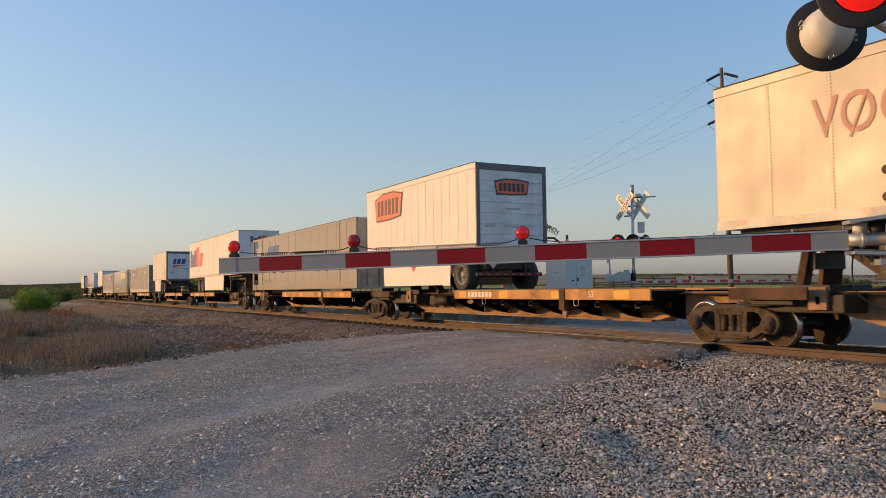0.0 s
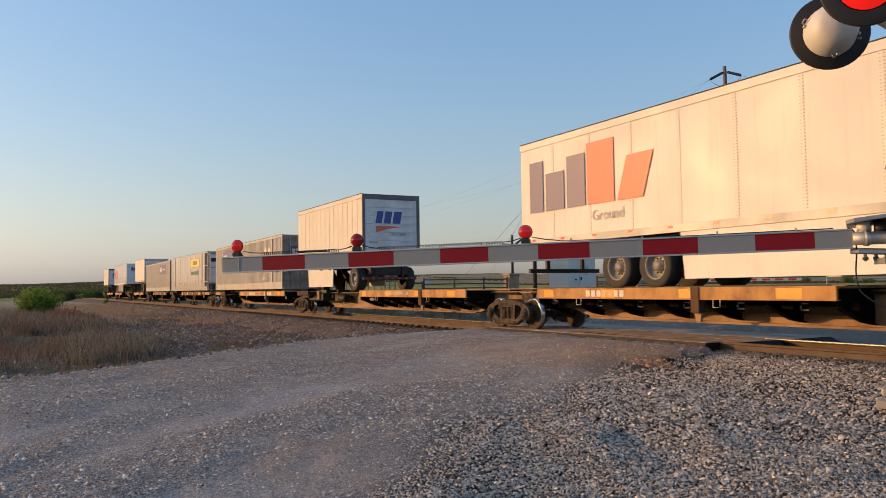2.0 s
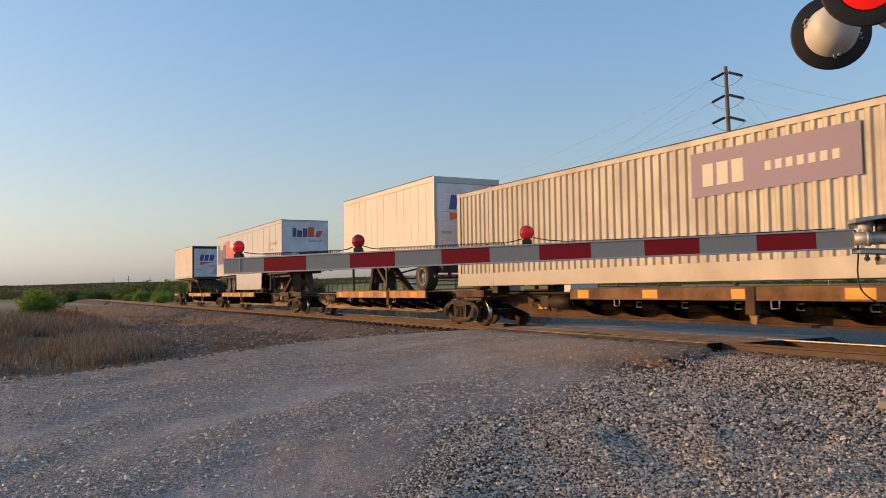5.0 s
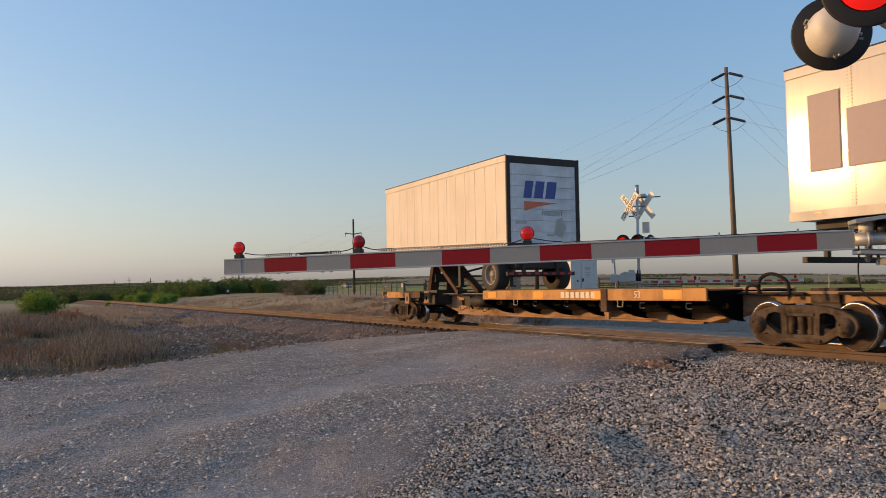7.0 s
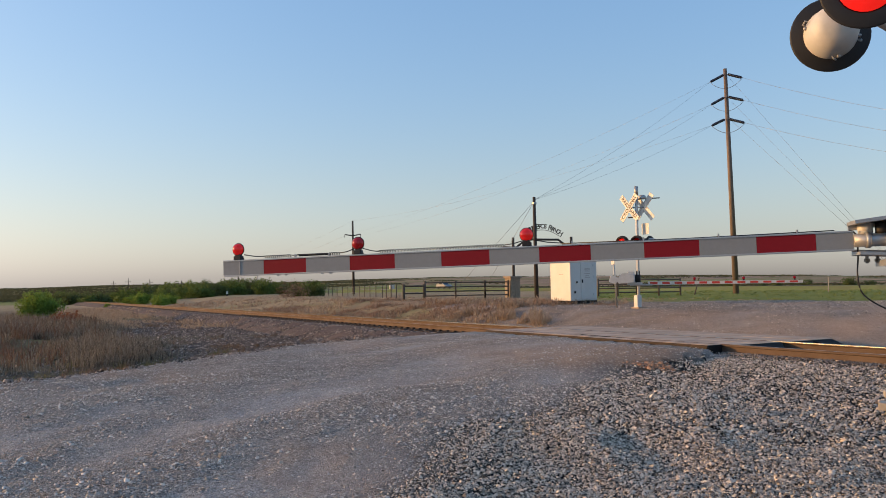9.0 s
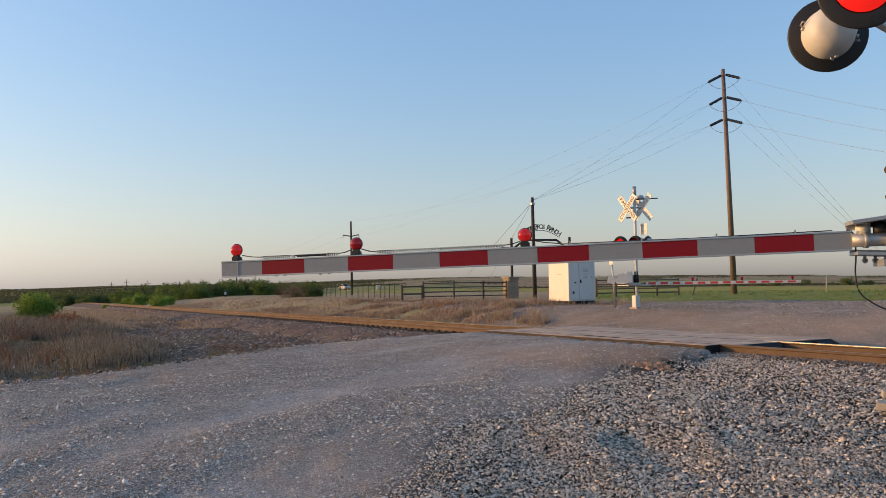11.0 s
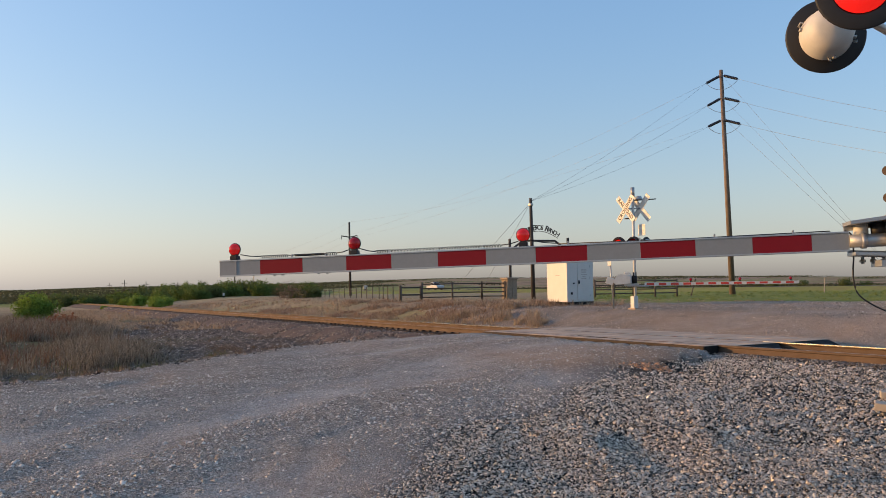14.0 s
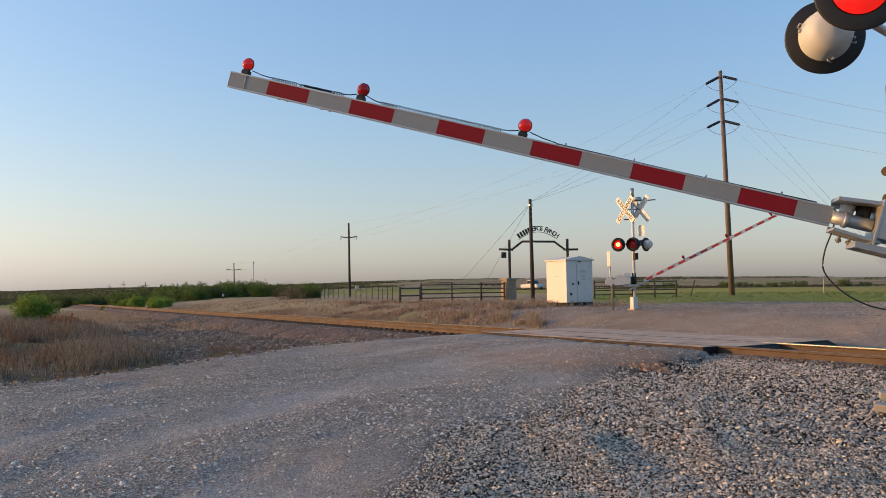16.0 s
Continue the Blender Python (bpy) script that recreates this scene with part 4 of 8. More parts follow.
def truck(unit, x):
    bog = piece("bogie", "bolster", lambda: cube(cube(B(), (-0.2, -0.95, 0.5), (0.2, 0.95, 0.68), 0.03), (-0.3, -0.3, 0.66), (0.3, 0.3, 0.84), 0.03), M["dark_steel"], unit, pose(x, 0, 0), "two-axle freight bogie with coil springs")
    for s in (-1, 1):
        piece("side_frame", "side_frame", mesh_side_frame, M["cast_brown"], bog, pose(0, s * 1.0, 0, 0, 0, 0 if s < 0 else 180))
        piece("spring_nest", "springs", mesh_springs, M["cast_brown"], bog, pose(0, s * 1.0, 0))
        for ax in (-0.89, 0.89):
            w = pose(ax, s * 0.77, 0.424, 0, 0, 0 if s < 0 else 180)
            piece("wheel", "wheel", mesh_wheel, M["wheel_steel"], bog, w)
            piece("wheel_tread", "tread", mesh_tread, M["tread"], bog, w, "bright worn tread")
    for ax in (-0.89, 0.89):
        piece("axle", "axle", lambda: rod(B(), (0, -0.8, 0.424), (0, 0.8, 0.424), 0.085), M["dark_steel"], bog, pose(ax, 0, 0))
    for ax in (-0.45, 0.45):
        piece("brake_beam", "brake", lambda: rod(B(), (0, -0.7, 0.36), (0, 0.7, 0.36), 0.04), M["dark_steel"], bog, pose(ax, 0, 0))
    return bog


def hitch(unit, x, way):
    """Trailer stand at x; its strut runs to way (+1 or -1)."""
    for y in (-0.40, 0.40):
        part("hitch_leg", beam(B(), (x - way * 0.24, y, 1.0), (x, y * 0.8, 2.26), 0.42, 0.13), M["hitch_brown"], unit)
        part("hitch_strut", beam(B(), (x + way * 1.85, y, 1.06), (x + way * 0.12, y * 0.8, 2.22), 0.26, 0.14), M["hitch_brown"], unit)
    bm = B()
    cube(bm, (x - 0.12, -0.45, 1.45), (x + 0.1, 0.45, 1.75))
    cube(bm, (x - 0.4, -0.5, 2.2), (x + 0.4, 0.5, 2.3), 0.02)
    cube(bm, (x - 0.5, -0.62, 1.0), (x + 0.5, 0.62, 1.16), 0.02)
    beam(bm, (x + way * 0.95, -0.38, 1.64), (x + way * 0.95, 0.38, 1.64), 0.1, 0.1)
    part("hitch_plate", bm, M["frame_black"], unit)
    # jaw box and hoses at the foot
    bm = cube(B(), (x + way * 0.55 - 0.18, -1.06, 0.72), (x + way * 0.55 + 0.18, -0.98, 1.12), 0.01)
    part("foot_bracket", bm, M["sill_brown"], unit, "dusty tan bracket plate")
    # the slot's shaded inside is a flat black plate on the bracket
    part("bracket_slot", cube(B(), (x + way * 0.55 - 0.03, -1.066, 0.82), (x + way * 0.55 + 0.05, -1.061, 0.96)), M["shade_black"], unit)
    part("hitch_base", cube(B(), (x - 1.0, -0.97, 0.66), (x + 1.0, -0.3, 0.99), 0.04), M["frame_black"], unit)
    return unit


def ladder(unit, x, y=-1.27):
    bm = B()
    for dx in (0, 0.42):
        rod(bm, (x + dx, y, 0.38), (x + dx, y, 1.72), 0.017, seg=6)
    for z in (0.42, 0.72, 1.02, 1.32):
        rod(bm, (x, y, z), (x + 0.42, y, z), 0.015, seg=6)
    rod(bm, (x, y, 1.72), (x + 0.42, y, 1.72), 0.017, seg=6)
    rod(bm, (x, y, 1.05), (x, -0.4, 1.05), 0.02, seg=6)
    return part("ladder", bm, M["rim"], unit, "thin pale steel end ladder")


def shelf(unit, x0, x1, paint):
    """Wide deck between x0 < x1 with yellow side channels on gusset brackets."""
    bm = B()
    cube(bm, (x0, -1.27, 1.075), (x1, -0.29, 1.105))
    cube(bm, (x0, 0.29, 1.075), (x1, 1.27, 1.105))
    part("deck_plate", bm, M["sill_brown"], unit)
    n = max(2, int((x1 - x0) / 1.35))
    for s in (-1, 1):
        bm = B()
        cube(bm, (x0, s * 1.33 - 0.025, 0.865), (x1, s * 1.33 + 0.025, 1.125), 0.008)
        cube(bm, (x0, s * 1.28 - 0.04, 0.865), (x1, s * 1.28 + 0.03, 0.89))
        part("side_channel", bm, paint, unit, "weathered side channel")
    for k, u in enumerate((0.06, 0.33, 0.62, 0.9)):
        x = x0 + (x1 - x0) * u
        part("reflective_patch", cube(B(), (x - 0.2 - 0.04 * k, -1.361, 0.90), (x + 0.22, -1.356, 1.09)), M["reflective_yellow"], unit, "faded yellow reflective patch")
    w = (x1 - x0) / n
    across = Matrix(((0, 0, 1, 0), (1, 0, 0, 0), (0, 1, 0, 0), (0, 0, 0, 1)))
    def bearer():
        bm = pierced([(-1.30, 0.868), (-1.30, 0.77), (-1.22, 0.74), (-0.62, 0.50), (-0.285, 0.44), (-0.285, 1.07), (-1.25, 1.07)], [oval(-0.80, 0.76, 0.12, 0.07)], across, 0.02)
        beam(bm, (0, -1.28, 0.755), (0, -0.62, 0.495), 0.14, 0.02)
        beam(bm, (0, -0.62, 0.495), (0, -0.285, 0.435), 0.14, 0.02)
        return bm
    def loop():
        return cable(B(), [(-0.09, -1.34, 0.87), (-0.085, -1.34, 0.72), (0.085, -1.34, 0.72), (0.09, -1.34, 0.87)], 0.011, 5)
    for k in range(n + 1):
        x = min(max(x0 + w * k, x0 + 0.03), x1 - 0.03)
        for s in (-1, 1):
            # bearers coloured as dark as the deck's shade on them
            piece("crossbearer", "bearer", bearer, M["shade_black"], unit, pose(x, 0, 0, 0, 0, 0 if s < 0 else 180))
        # pale loops stand in for the lit spots at the bearers' holes
        if 0 < k < n:
            piece("lit_hole_loop", "pull", lambda: cable(B(), [(0.10, -0.735, 0.80), (-0.04, -0.745, 0.80), (-0.06, -0.745, 0.74), (-0.04, -0.745, 0.68), (0.10, -0.735, 0.68)], 0.016, 5), M["white_mark"], unit, pose(x + 0.35, 0, 0))
        if k % 3 == 1:
            piece("hand_hold", "handloop", loop, M["white_mark"], unit, pose(x + 0.3, 0, 0))
    # black sheets added in place of the shadow between deck and sill
    for s in (-1, 1):
        part("deck_shade_sheet", cube(B(), (x0 + 0.1, s * 0.72 - 0.01, 0.60), (x1 - 0.1, s * 0.72 + 0.01, 1.072)), M["shade_black"], unit)
    # joint in the side channel, with a hanging post bracket
    x = x0 + (x1 - x0) * 0.64
    bm = cube(B(), (x - 0.11, -1.385, 0.60), (x + 0.11, -1.20, 1.13), 0.015)
    cube(bm, (x - 0.17, -1.30, 0.86), (x + 0.17, -1.2, 1.0), 0.01)
    part("stake_bracket", bm, M["hitch_brown"], unit)
    part("bracket_foot", slab(B(), [(x - 0.09, 0.60), (x + 0.09, 0.60), (x + 0.07, 0.42), (x - 0.05, 0.42)], Matrix(((1, 0, 0, 0), (0, 0, 1, -1.30), (0, 1, 0, 0), (0, 0, 0, 1))), 0.06), M["sill_brown"], unit)
    # low kerb along the deck edge
    part("deck_kerb", cube(B(), (x0 + 0.2, -1.24, 1.106), (x1 - 0.2, -1.20, 1.15)), M["frame_black"], unit)


def spine_unit(s_right, P, shelf_at, hitch_at=None, hitch_way=1, end_left=False, end_right=False, own_right=False, shelf_len=8.65, dull=False):
    """One platform of an articulated spine car; x = 0 over its leading bogie."""
    u = thing("spine_car", "yellow articulated spine car platform, weathered and dusty, on the rails", "rail car", "platforms of the freight train")
    paint, sill = (M["channel_brown"], M["hitch_brown"]) if dull else (M["yellow_paint"], M["sill_brown"])
    xr = 1.3 if end_right else 0.25
    xl = -P - 1.3 if end_left else -P - 0.25
    top, bot = 1.02, 0.36
    pts = [(xr, top), (xl, top), (xl, 0.82), (-P + 1.1, 0.80), (-P + 2.9, bot), (-2.9, bot), (-1.1, 0.80), (xr, 0.82)]
    plane = Matrix(((1, 0, 0, 0), (0, 0, 1, -0.27), (0, 1, 0, 0), (0, 0, 0, 1)))
    bm = slab(B(), pts, plane, 0.54)
    part("centre_sill", bm, sill, u, "deep fish-bellied centre sill, dusty orange-brown")
    bm = B()
    for s in (-1, 1):
        cube(bm, (-P + 2.9, s * 0.33 - 0.06, bot - 0.02), (-2.9, s * 0.33 + 0.06, bot + 0.03))
        cube(bm, (xl, s * 0.33 - 0.06, top - 0.03), (xr, s * 0.33 + 0.06, top + 0.02))
    part("sill_flange", bm, sill, u)
    if shelf_at == "right":
        shelf(u, -1.9 - shelf_len, -1.9, paint)
        ends = [(-P + 0.2, -P + 1.9)]
    else:
        shelf(u, -P + 1.9, -P + 1.9 + shelf_len, paint)
        ends = [(-1.9, -0.2)]
    at_end = ([(-1.6, 0.9)] if end_right and shelf_at == "right" else []) + ([(-P - 0.9, -P + 0.5)] if end_left else [])
    for a, b in ends + ([(-1.6, 0.9)] if end_right and shelf_at == "right" else []) + ([(-P - 0.9, -P + 0.5)] if end_left else []):
        for s in (-1, 1):
            bm = B()
            cube(bm, (a, s * 1.30 - 0.03, 0.90), (b, s * 1.30 + 0.03, 1.12), 0.008)
            cube(bm, (a + 0.2, min(s * 0.26, s * 1.29), 0.95), (a + 0.34, max(s * 0.26, s * 1.29), 1.08))
            cube(bm, (b - 0.34, min(s * 0.26, s * 1.29), 0.95), (b - 0.2, max(s * 0.26, s * 1.29), 1.08))
            part("end_platform", bm, M["yellow_paint"] if (a, b) in at_end else M["hitch_brown"], u, "short weathered side sill over the bogie")
    # patches, pipes and steps over the leading bogie
    for a, b in ends:
        part("end_pipe", cable(B(), smooth_line([(a, -1.05, 0.86), (a + 0.4, -1.12, 0.78), (b - 0.5, -1.08, 0.84), (b, -1.0, 0.92)], 4), 0.022, 5), M["dark_steel"], u)
        part("bolster_box", cube(B(), (0.5 * (a + b) - 0.45, -1.18, 0.80), (0.5 * (a + b) + 0.45, 1.18, 0.895), 0.02), M["frame_black"], u)
    # brake gear slung under the side
    bm = B()
    xb = -P + 4.4 if shelf_at == "right" else -4.6
    rod(bm, (xb, -0.62, 0.78), (xb + 0.9, -0.62, 0.78), 0.17, seg=12)
    rod(bm, (xb - 1.4, -0.36, 0.93), (xb + 2.3, -0.36, 0.93), 0.025, seg=6)
    cube(bm, (xb - 0.5, -0.7, 0.62), (xb - 0.12, -0.36, 0.95), 0.03)
    beam(bm, (xb - 0.9, -0.45, 0.9), (xb - 0.3, -0.5, 0.55), 0.06, 0.06)
    part("brake_gear", bm, M["dark_steel"], u, "dark brake cylinder and pipes")
    rg = random.Random(int(P * 10))
    for k in range(7):
        x, z = xb - 1.1 + 0.33 * k + rg.uniform(-0.1, 0.1), rg.uniform(0.62, 0.84)
        part("brake_valve", cube(B(), (x, -0.52 - rg.uniform(0, 0.1), z), (x + rg.uniform(0.12, 0.26), -0.31, z + rg.uniform(0.1, 0.2)), 0.02), M["shade_black"] if k % 2 else M["cast_brown"], u)
        part("brake_pipe", cable(B(), smooth_line([(x, -0.5, z), (x + 0.15, -0.55, z - rg.uniform(0.05, 0.2)), (x + 0.45, -0.5, z - 0.05), (x + 0.6, -0.4, 0.93)], 4), 0.016, 5), M["dark_steel"], u)
    for x in (-P + 3.4, -3.7):
        part("reflective_patch", cube(B(), (x - 0.2, -0.277, 0.56), (x + 0.2, -0.272, 0.68)), M["reflective_yellow"], u, "faded yellow reflective patch")
    part("deck_pipe", rod(B(), (xl + 0.6, -0.44, 1.0), (xr - 0.6, -0.44, 1.0), 0.03, seg=6), M["dark_steel"], u)
    truck(u, -P)
    if own_right or end_right:
        truck(u, 0.0)
    if not end_left:
        bm = B()
        cube(bm, (-P - 0.3, -0.36, 0.82), (-P + 0.3, 0.36, 1.1), 0.03)
        part("articulation", bm, M["cast_brown"], u)
    for flag, x, way in ((end_left, -P, -1), (end_right, 0.0, 1)):
        if flag:
            bm = B()
            cube(bm, (min(x + way * 1.2, x + way * 1.9), -0.13, 0.72), (max(x + way * 1.2, x + way * 1.9), 0.13, 0.98), 0.03)
            cube(bm, (min(x + way * 1.75, x + way * 2.1), -0.17, 0.68), (max(x + way * 1.75, x + way * 2.1), 0.17, 1.02), 0.05)
            part("coupler", bm, M["cast_brown"], u)
            bm = B()
            cube(bm, (x + way * 1.3 - 0.06, -1.34, 1.0), (x + way * 1.3 + 0.06, 1.34, 1.12), 0.01)
            part("end_beam", bm, M["yellow_paint"], u)
            ladder(u, x + way * 1.1 - 0.2)
            part("end_clutter", cube(B(), (x + way * 0.75 - 0.28, -0.98, 0.45), (x + way * 0.75 + 0.28, -0.3, 0.9), 0.04), M["frame_black"], u, "black brake gear behind the end ladder")
            slot = x - way * 0.95
            part("jack_pad", cube(B(), (slot - 0.17, -1.372, 0.70), (slot + 0.17, -1.30, 1.08), 0.012), M["sill_brown"], u, "dusty tan jacking bracket")
            # shade inside the slot, laid on as a flat black plate
            part("jack_slot", cube(B(), (slot - 0.04, -1.378, 0.80), (slot + 0.05, -1.373, 0.95)), M["shade_black"], u)
            part("grab_iron", cable(B(), [(x + way * 0.9, -1.36, 1.12), (x + way * 0.9, -1.36, 1.5), (x + way * 0.45, -1.36, 1.5), (x + way * 0.45, -1.36, 1.12)], 0.014, 5), M["rim"], u)
            bm = B()
            cable(bm, [Vector((x + way * (1.3 + 0.12 * k), -0.35, 0.85 - 0.3 * math.sin(k / 5 * math.pi))) for k in range(6)], 0.03)
            part("air_hose", bm, M["rubber"], u)
    if hitch_at is not None:
        hitch(u, hitch_at, hitch_way)
    MOVERS.append((u, s_right))
    return u


def marks(parent, name, rects, m, material, label=""):
    """Flat plates; each is a list of corner points in the plane m."""
    for r in rects:
        part(name, slab(B(), r, m, 0.004), material, parent, label)


def rect(x0, y0, x1, y1, lean=0.0):
    h = (y1 - y0) * lean
    return [(x0, y0), (x1, y0), (x1 + h, y1), (x0 + h, y1)]


def bars(x0, x1, y0, y1, n, gap=0.25, lean=0.0):
    w = (x1 - x0) / n
    return [rect(x0 + k * w, y0, x0 + (k + 1 - gap) * w, y1, lean) for k in range(n)]


def road_wheel(parent, x, z=1.6, r=0.5):
    for s in (-1, 1):
        m = pose(x, s * 1.18, z, 0, 0, 0 if s < 0 else 180)
        q = Euler((radians(90), 0, 0)).to_matrix().to_4x4()
        ty = piece("tyre", "tyre%.2f" % r, lambda: lathe(B(), [(0.30, 0.11), (0.42, 0.13), (r - 0.02, 0.115), (r, 0.07), (r, -0.24), (r - 0.03, -0.28), (0.28, -0.27)], q, 28), M["tyre"], parent, m)
        rim = piece("rim", "rim%.2f" % r, lambda: lathe(B(), [(0.31, 0.11), (0.285, 0.115), (0.27, 0.05), (0.2, -0.02), (0.13, -0.02), (0.12, 0.06), (0.0, 0.07)], q, 28), M["rim"], ty)
        nut = lambda: rod(B(), (0.165, 0.02, 0), (0.165, -0.01, 0), 0.018, seg=6)
        for k in range(10):
            piece("wheel_nut", "nut", nut, M["dark_steel"], ty, pose(0, 0, 0, 0, 36 * k, 0))


def van(s_right, L, top, floor, nose, label, side, surround, end, rib_gap, wheels, skirt=None, legs=None, doors="panels"):
    """A road semi-trailer, x = 0 at its leading end; nose is 'L' or 'R'."""
    v = thing("semi_trailer", label, "trailer", "trailers on the train")
    body = part("body", cube(B(), (-L, -1.285, floor), (-0.02, 1.285, top - 0.01), 0.02), side, v)
    roof = part("roof", cube(B(), (-L - 0.005, -1.29, top - 0.012), (-0.01, 1.29, top + 0.012), 0.008), M["frame_grey"], v)
    for s in (-1, 1):
        part("roof_edge", cube(B(), (-L, s * 1.297 - 0.016, top + 0.002), (0, s * 1.297 + 0.016, top + 0.026), 0.004), M["frame_black"], v, "dark sooty roof edging")
        bm = cube(B(), (-L, s * 1.293 - 0.015, top - 0.17), (0, s * 1.293 + 0.015, top), 0.006)
        part("top_rail", bm, side, v)
        bm = cube(B(), (-L, s * 1.293 - 0.015, floor - 0.02), (0, s * 1.293 + 0.015, floor + 0.15), 0.006)
        part("bottom_rail", bm, M["alu"], v, "bare aluminium lower rail")
    # sheet joints
    n = int(L / rib_gap)
    h0, h1 = floor + 0.15, top - 0.17
    for k in range(1, n):
        piece("side_post", "post%.2f%.2f" % (h0, h1), lambda: cube(B(), (-0.03, -1.2915, h0), (0.03, -1.286, h1), 0.0025), side, v, pose(-L * k / n, 0, 0))
    if rib_gap > 1.0:       # rivet lines beside the joints
        def rivets():
            bm = B()
            for i in range(40):
                z = h0 + 0.05 + (h1 - h0 - 0.1) * i / 39
                for dx in (-0.035, 0.035):
                    cube(bm, (dx - 0.008, -1.2915, z - 0.008), (dx + 0.008, -1.2845, z + 0.008))
            return bm
        for k in range(1, n):
            tagged(piece("rivet_line", "rivets%.2f" % h0, rivets, M["rim"], v, pose(-L * k / n, 0, 0)), kind="stuff")
    # reflective tape
    for k in range(int(L / 1.25)):
        x = -L + 0.6 + 1.25 * k
        piece("reflector", "tape", lambda: cube(B(), (-0.075, -1.312, -0.028), (0.075, -1.309, 0.028)), M["reflector"], v, pose(x, 0, floor + 0.10))
    # underside
    bm = B()
    cube(bm, (-L + 0.3, -1.0, floor - 0.16), (-0.3, 1.0, floor - 0.02))
    for y in (-0.55, 0.55):
        cube(bm, (-L + 0.8, y - 0.06, floor - 0.34), (-0.8, y + 0.06, floor - 0.14))
    part("floor_frame", bm, M["frame_black"], v)
    bm = B()
    xs = [x for x in wheels]
    cube(bm, (min(xs) - 0.7, -0.85, 1.75), (max(xs) + 0.7, 0.85, floor - 0.2), 0.04)
    for x in xs:
        rod(bm, (x, -1.1, 1.6), (x, 1.1, 1.6), 0.07)
    part("running_gear", bm, M["frame_black"], v)
    for x in xs:
        road_wheel(v, x)
    rear = 0.0 if nose == "L" else -L
    out = 1 if nose == "L" else -1
    # rear bumper
    bm = B()
    for y in (-0.6, 0.6):
        cube(bm, (rear - out * 0.22 - 0.04, y - 0.05, 1.62), (rear - out * 0.22 + 0.04, y + 0.05, floor), 0.0)
    cube(bm, (rear - out * 0.2 - 0.05, -1.2, 1.55), (rear - out * 0.2 + 0.05, 1.2, 1.66), 0.01)
    part("bumper", bm, M["frame_black"], v)
    if nose == "L":
        for k in range(8):
            piece("bumper_tape", "bumper_tape", lambda: cube(B(), (-0.145, -1.15, 1.575), (-0.142, -1.0, 1.635)), M["reflector"], v, pose(0, 0.3 * k, 0))
    # end that faces ahead
    if nose == "L":
        bm = B()
        cube(bm, (-0.03, -1.3, floor - 0.05), (0.03, -1.17, top), 0.008)
        cube(bm, (-0.03, 1.17, floor - 0.05), (0.03, 1.3, top), 0.008)
        cube(bm, (-0.03, -1.17, top - 0.2), (0.03, 1.17, top), 0.008)
        cube(bm, (-0.03, -1.17, floor - 0.12), (0.04, 1.17, floor + 0.06), 0.008)
        part("door_frame", bm, surround, v)
        hz = (top - 0.2 - floor - 0.06) / 7
        for k in range(7):
            z = floor + 0.06 + hz * k
            piece("door_panel", "door%.3f" % hz, lambda: cube(B(), (-0.02, -1.165, 0.006), (0.008, 1.165, hz - 0.006), 0.004), end, v, pose(0, 0, z))
        part("door_latch", cube(B(), (0.01, -1.0, floor + 0.62), (0.02, -0.62, floor + 0.70)), M["galv"], v)
        part("door_handle", cube(B(), (0.01, 0.1, floor + 0.28), (0.03, 0.35, floor + 0.34)), M["galv"], v)
        for y in (-1.1, -0.95, 0.95, 1.1):
            part("tail_light", rod(B(), (0.02, y, floor - 0.04), (0.06, y, floor - 0.04), 0.05, seg=10), M["reflector"], v)
    else:
        bm = cube(B(), (-0.02, -1.27, floor + 0.02), (0.012, 1.27, top - 0.1), 0.01)
        part("nose_panel", bm, end, v)
        for y in (-1.26, 1.26):
            part("corner_post", rod(B(), (-0.03, y, floor), (-0.03, y, top - 0.02), 0.045, seg=10), M["alu"], v)
        bm = B()
        cube(bm, (0.012, 0.25, floor + 0.12), (0.03, 0.62, floor + 0.62), 0.005)
        cube(bm, (0.012, 0.68, floor + 0.12), (0.03, 1.1, floor + 0.62), 0.005)
        part("connection_box", bm, M["dark_steel"], v, "dark coupling panel low on the nose")
    if skirt:
        x0, x1 = skirt
        pts = [(x0, floor - 0.02), (x1, floor - 0.02), (x1 - 0.12, 1.3), (x0 + 0.1, 1.3)]
        bm = slab(B(), pts, Matrix(((1, 0, 0, 0), (0, 0, 1, -1.28), (0, 1, 0, 0), (0, 0, 0, 1))), 0.03)
        part("side_skirt", bm, side, v, "pale side skirt panel")
        bm = slab(B(), pts, Matrix(((1, 0, 0, 0), (0, 0, 1, 1.25), (0, 1, 0, 0), (0, 0, 0, 1))), 0.03)
        part("side_skirt", bm, side, v)
    if legs is not None:
        for y in (-0.95, 0.95):
            bm = B()
            cube(bm, (legs - 0.07, y - 0.07, 1.28), (legs + 0.07, y + 0.07, floor), 0.01)
            cube(bm, (legs - 0.14, y - 0.13, 1.24), (legs + 0.14, y + 0.13, 1.29), 0.01)
            beam(bm, (legs, y, 1.85), (legs - 0.5, y * 0.9, floor - 0.1), 0.06, 0.06)
            beam(bm, (legs, y, 1.85), (legs + 0.5, y * 0.9, floor - 0.1), 0.06, 0.06)
            part("landing_leg", bm, M["frame_black"], v)
        bm = B()
        beam(bm, (legs, -0.95, 1.7), (legs, 0.95, floor - 0.3), 0.06, 0.06)
        beam(bm, (legs, -0.95, 1.6), (legs, 0.95, 1.6), 0.06, 0.06)
        part("leg_brace", bm, M["frame_black"], v)
    MOVERS.append((v, s_right))
    return v


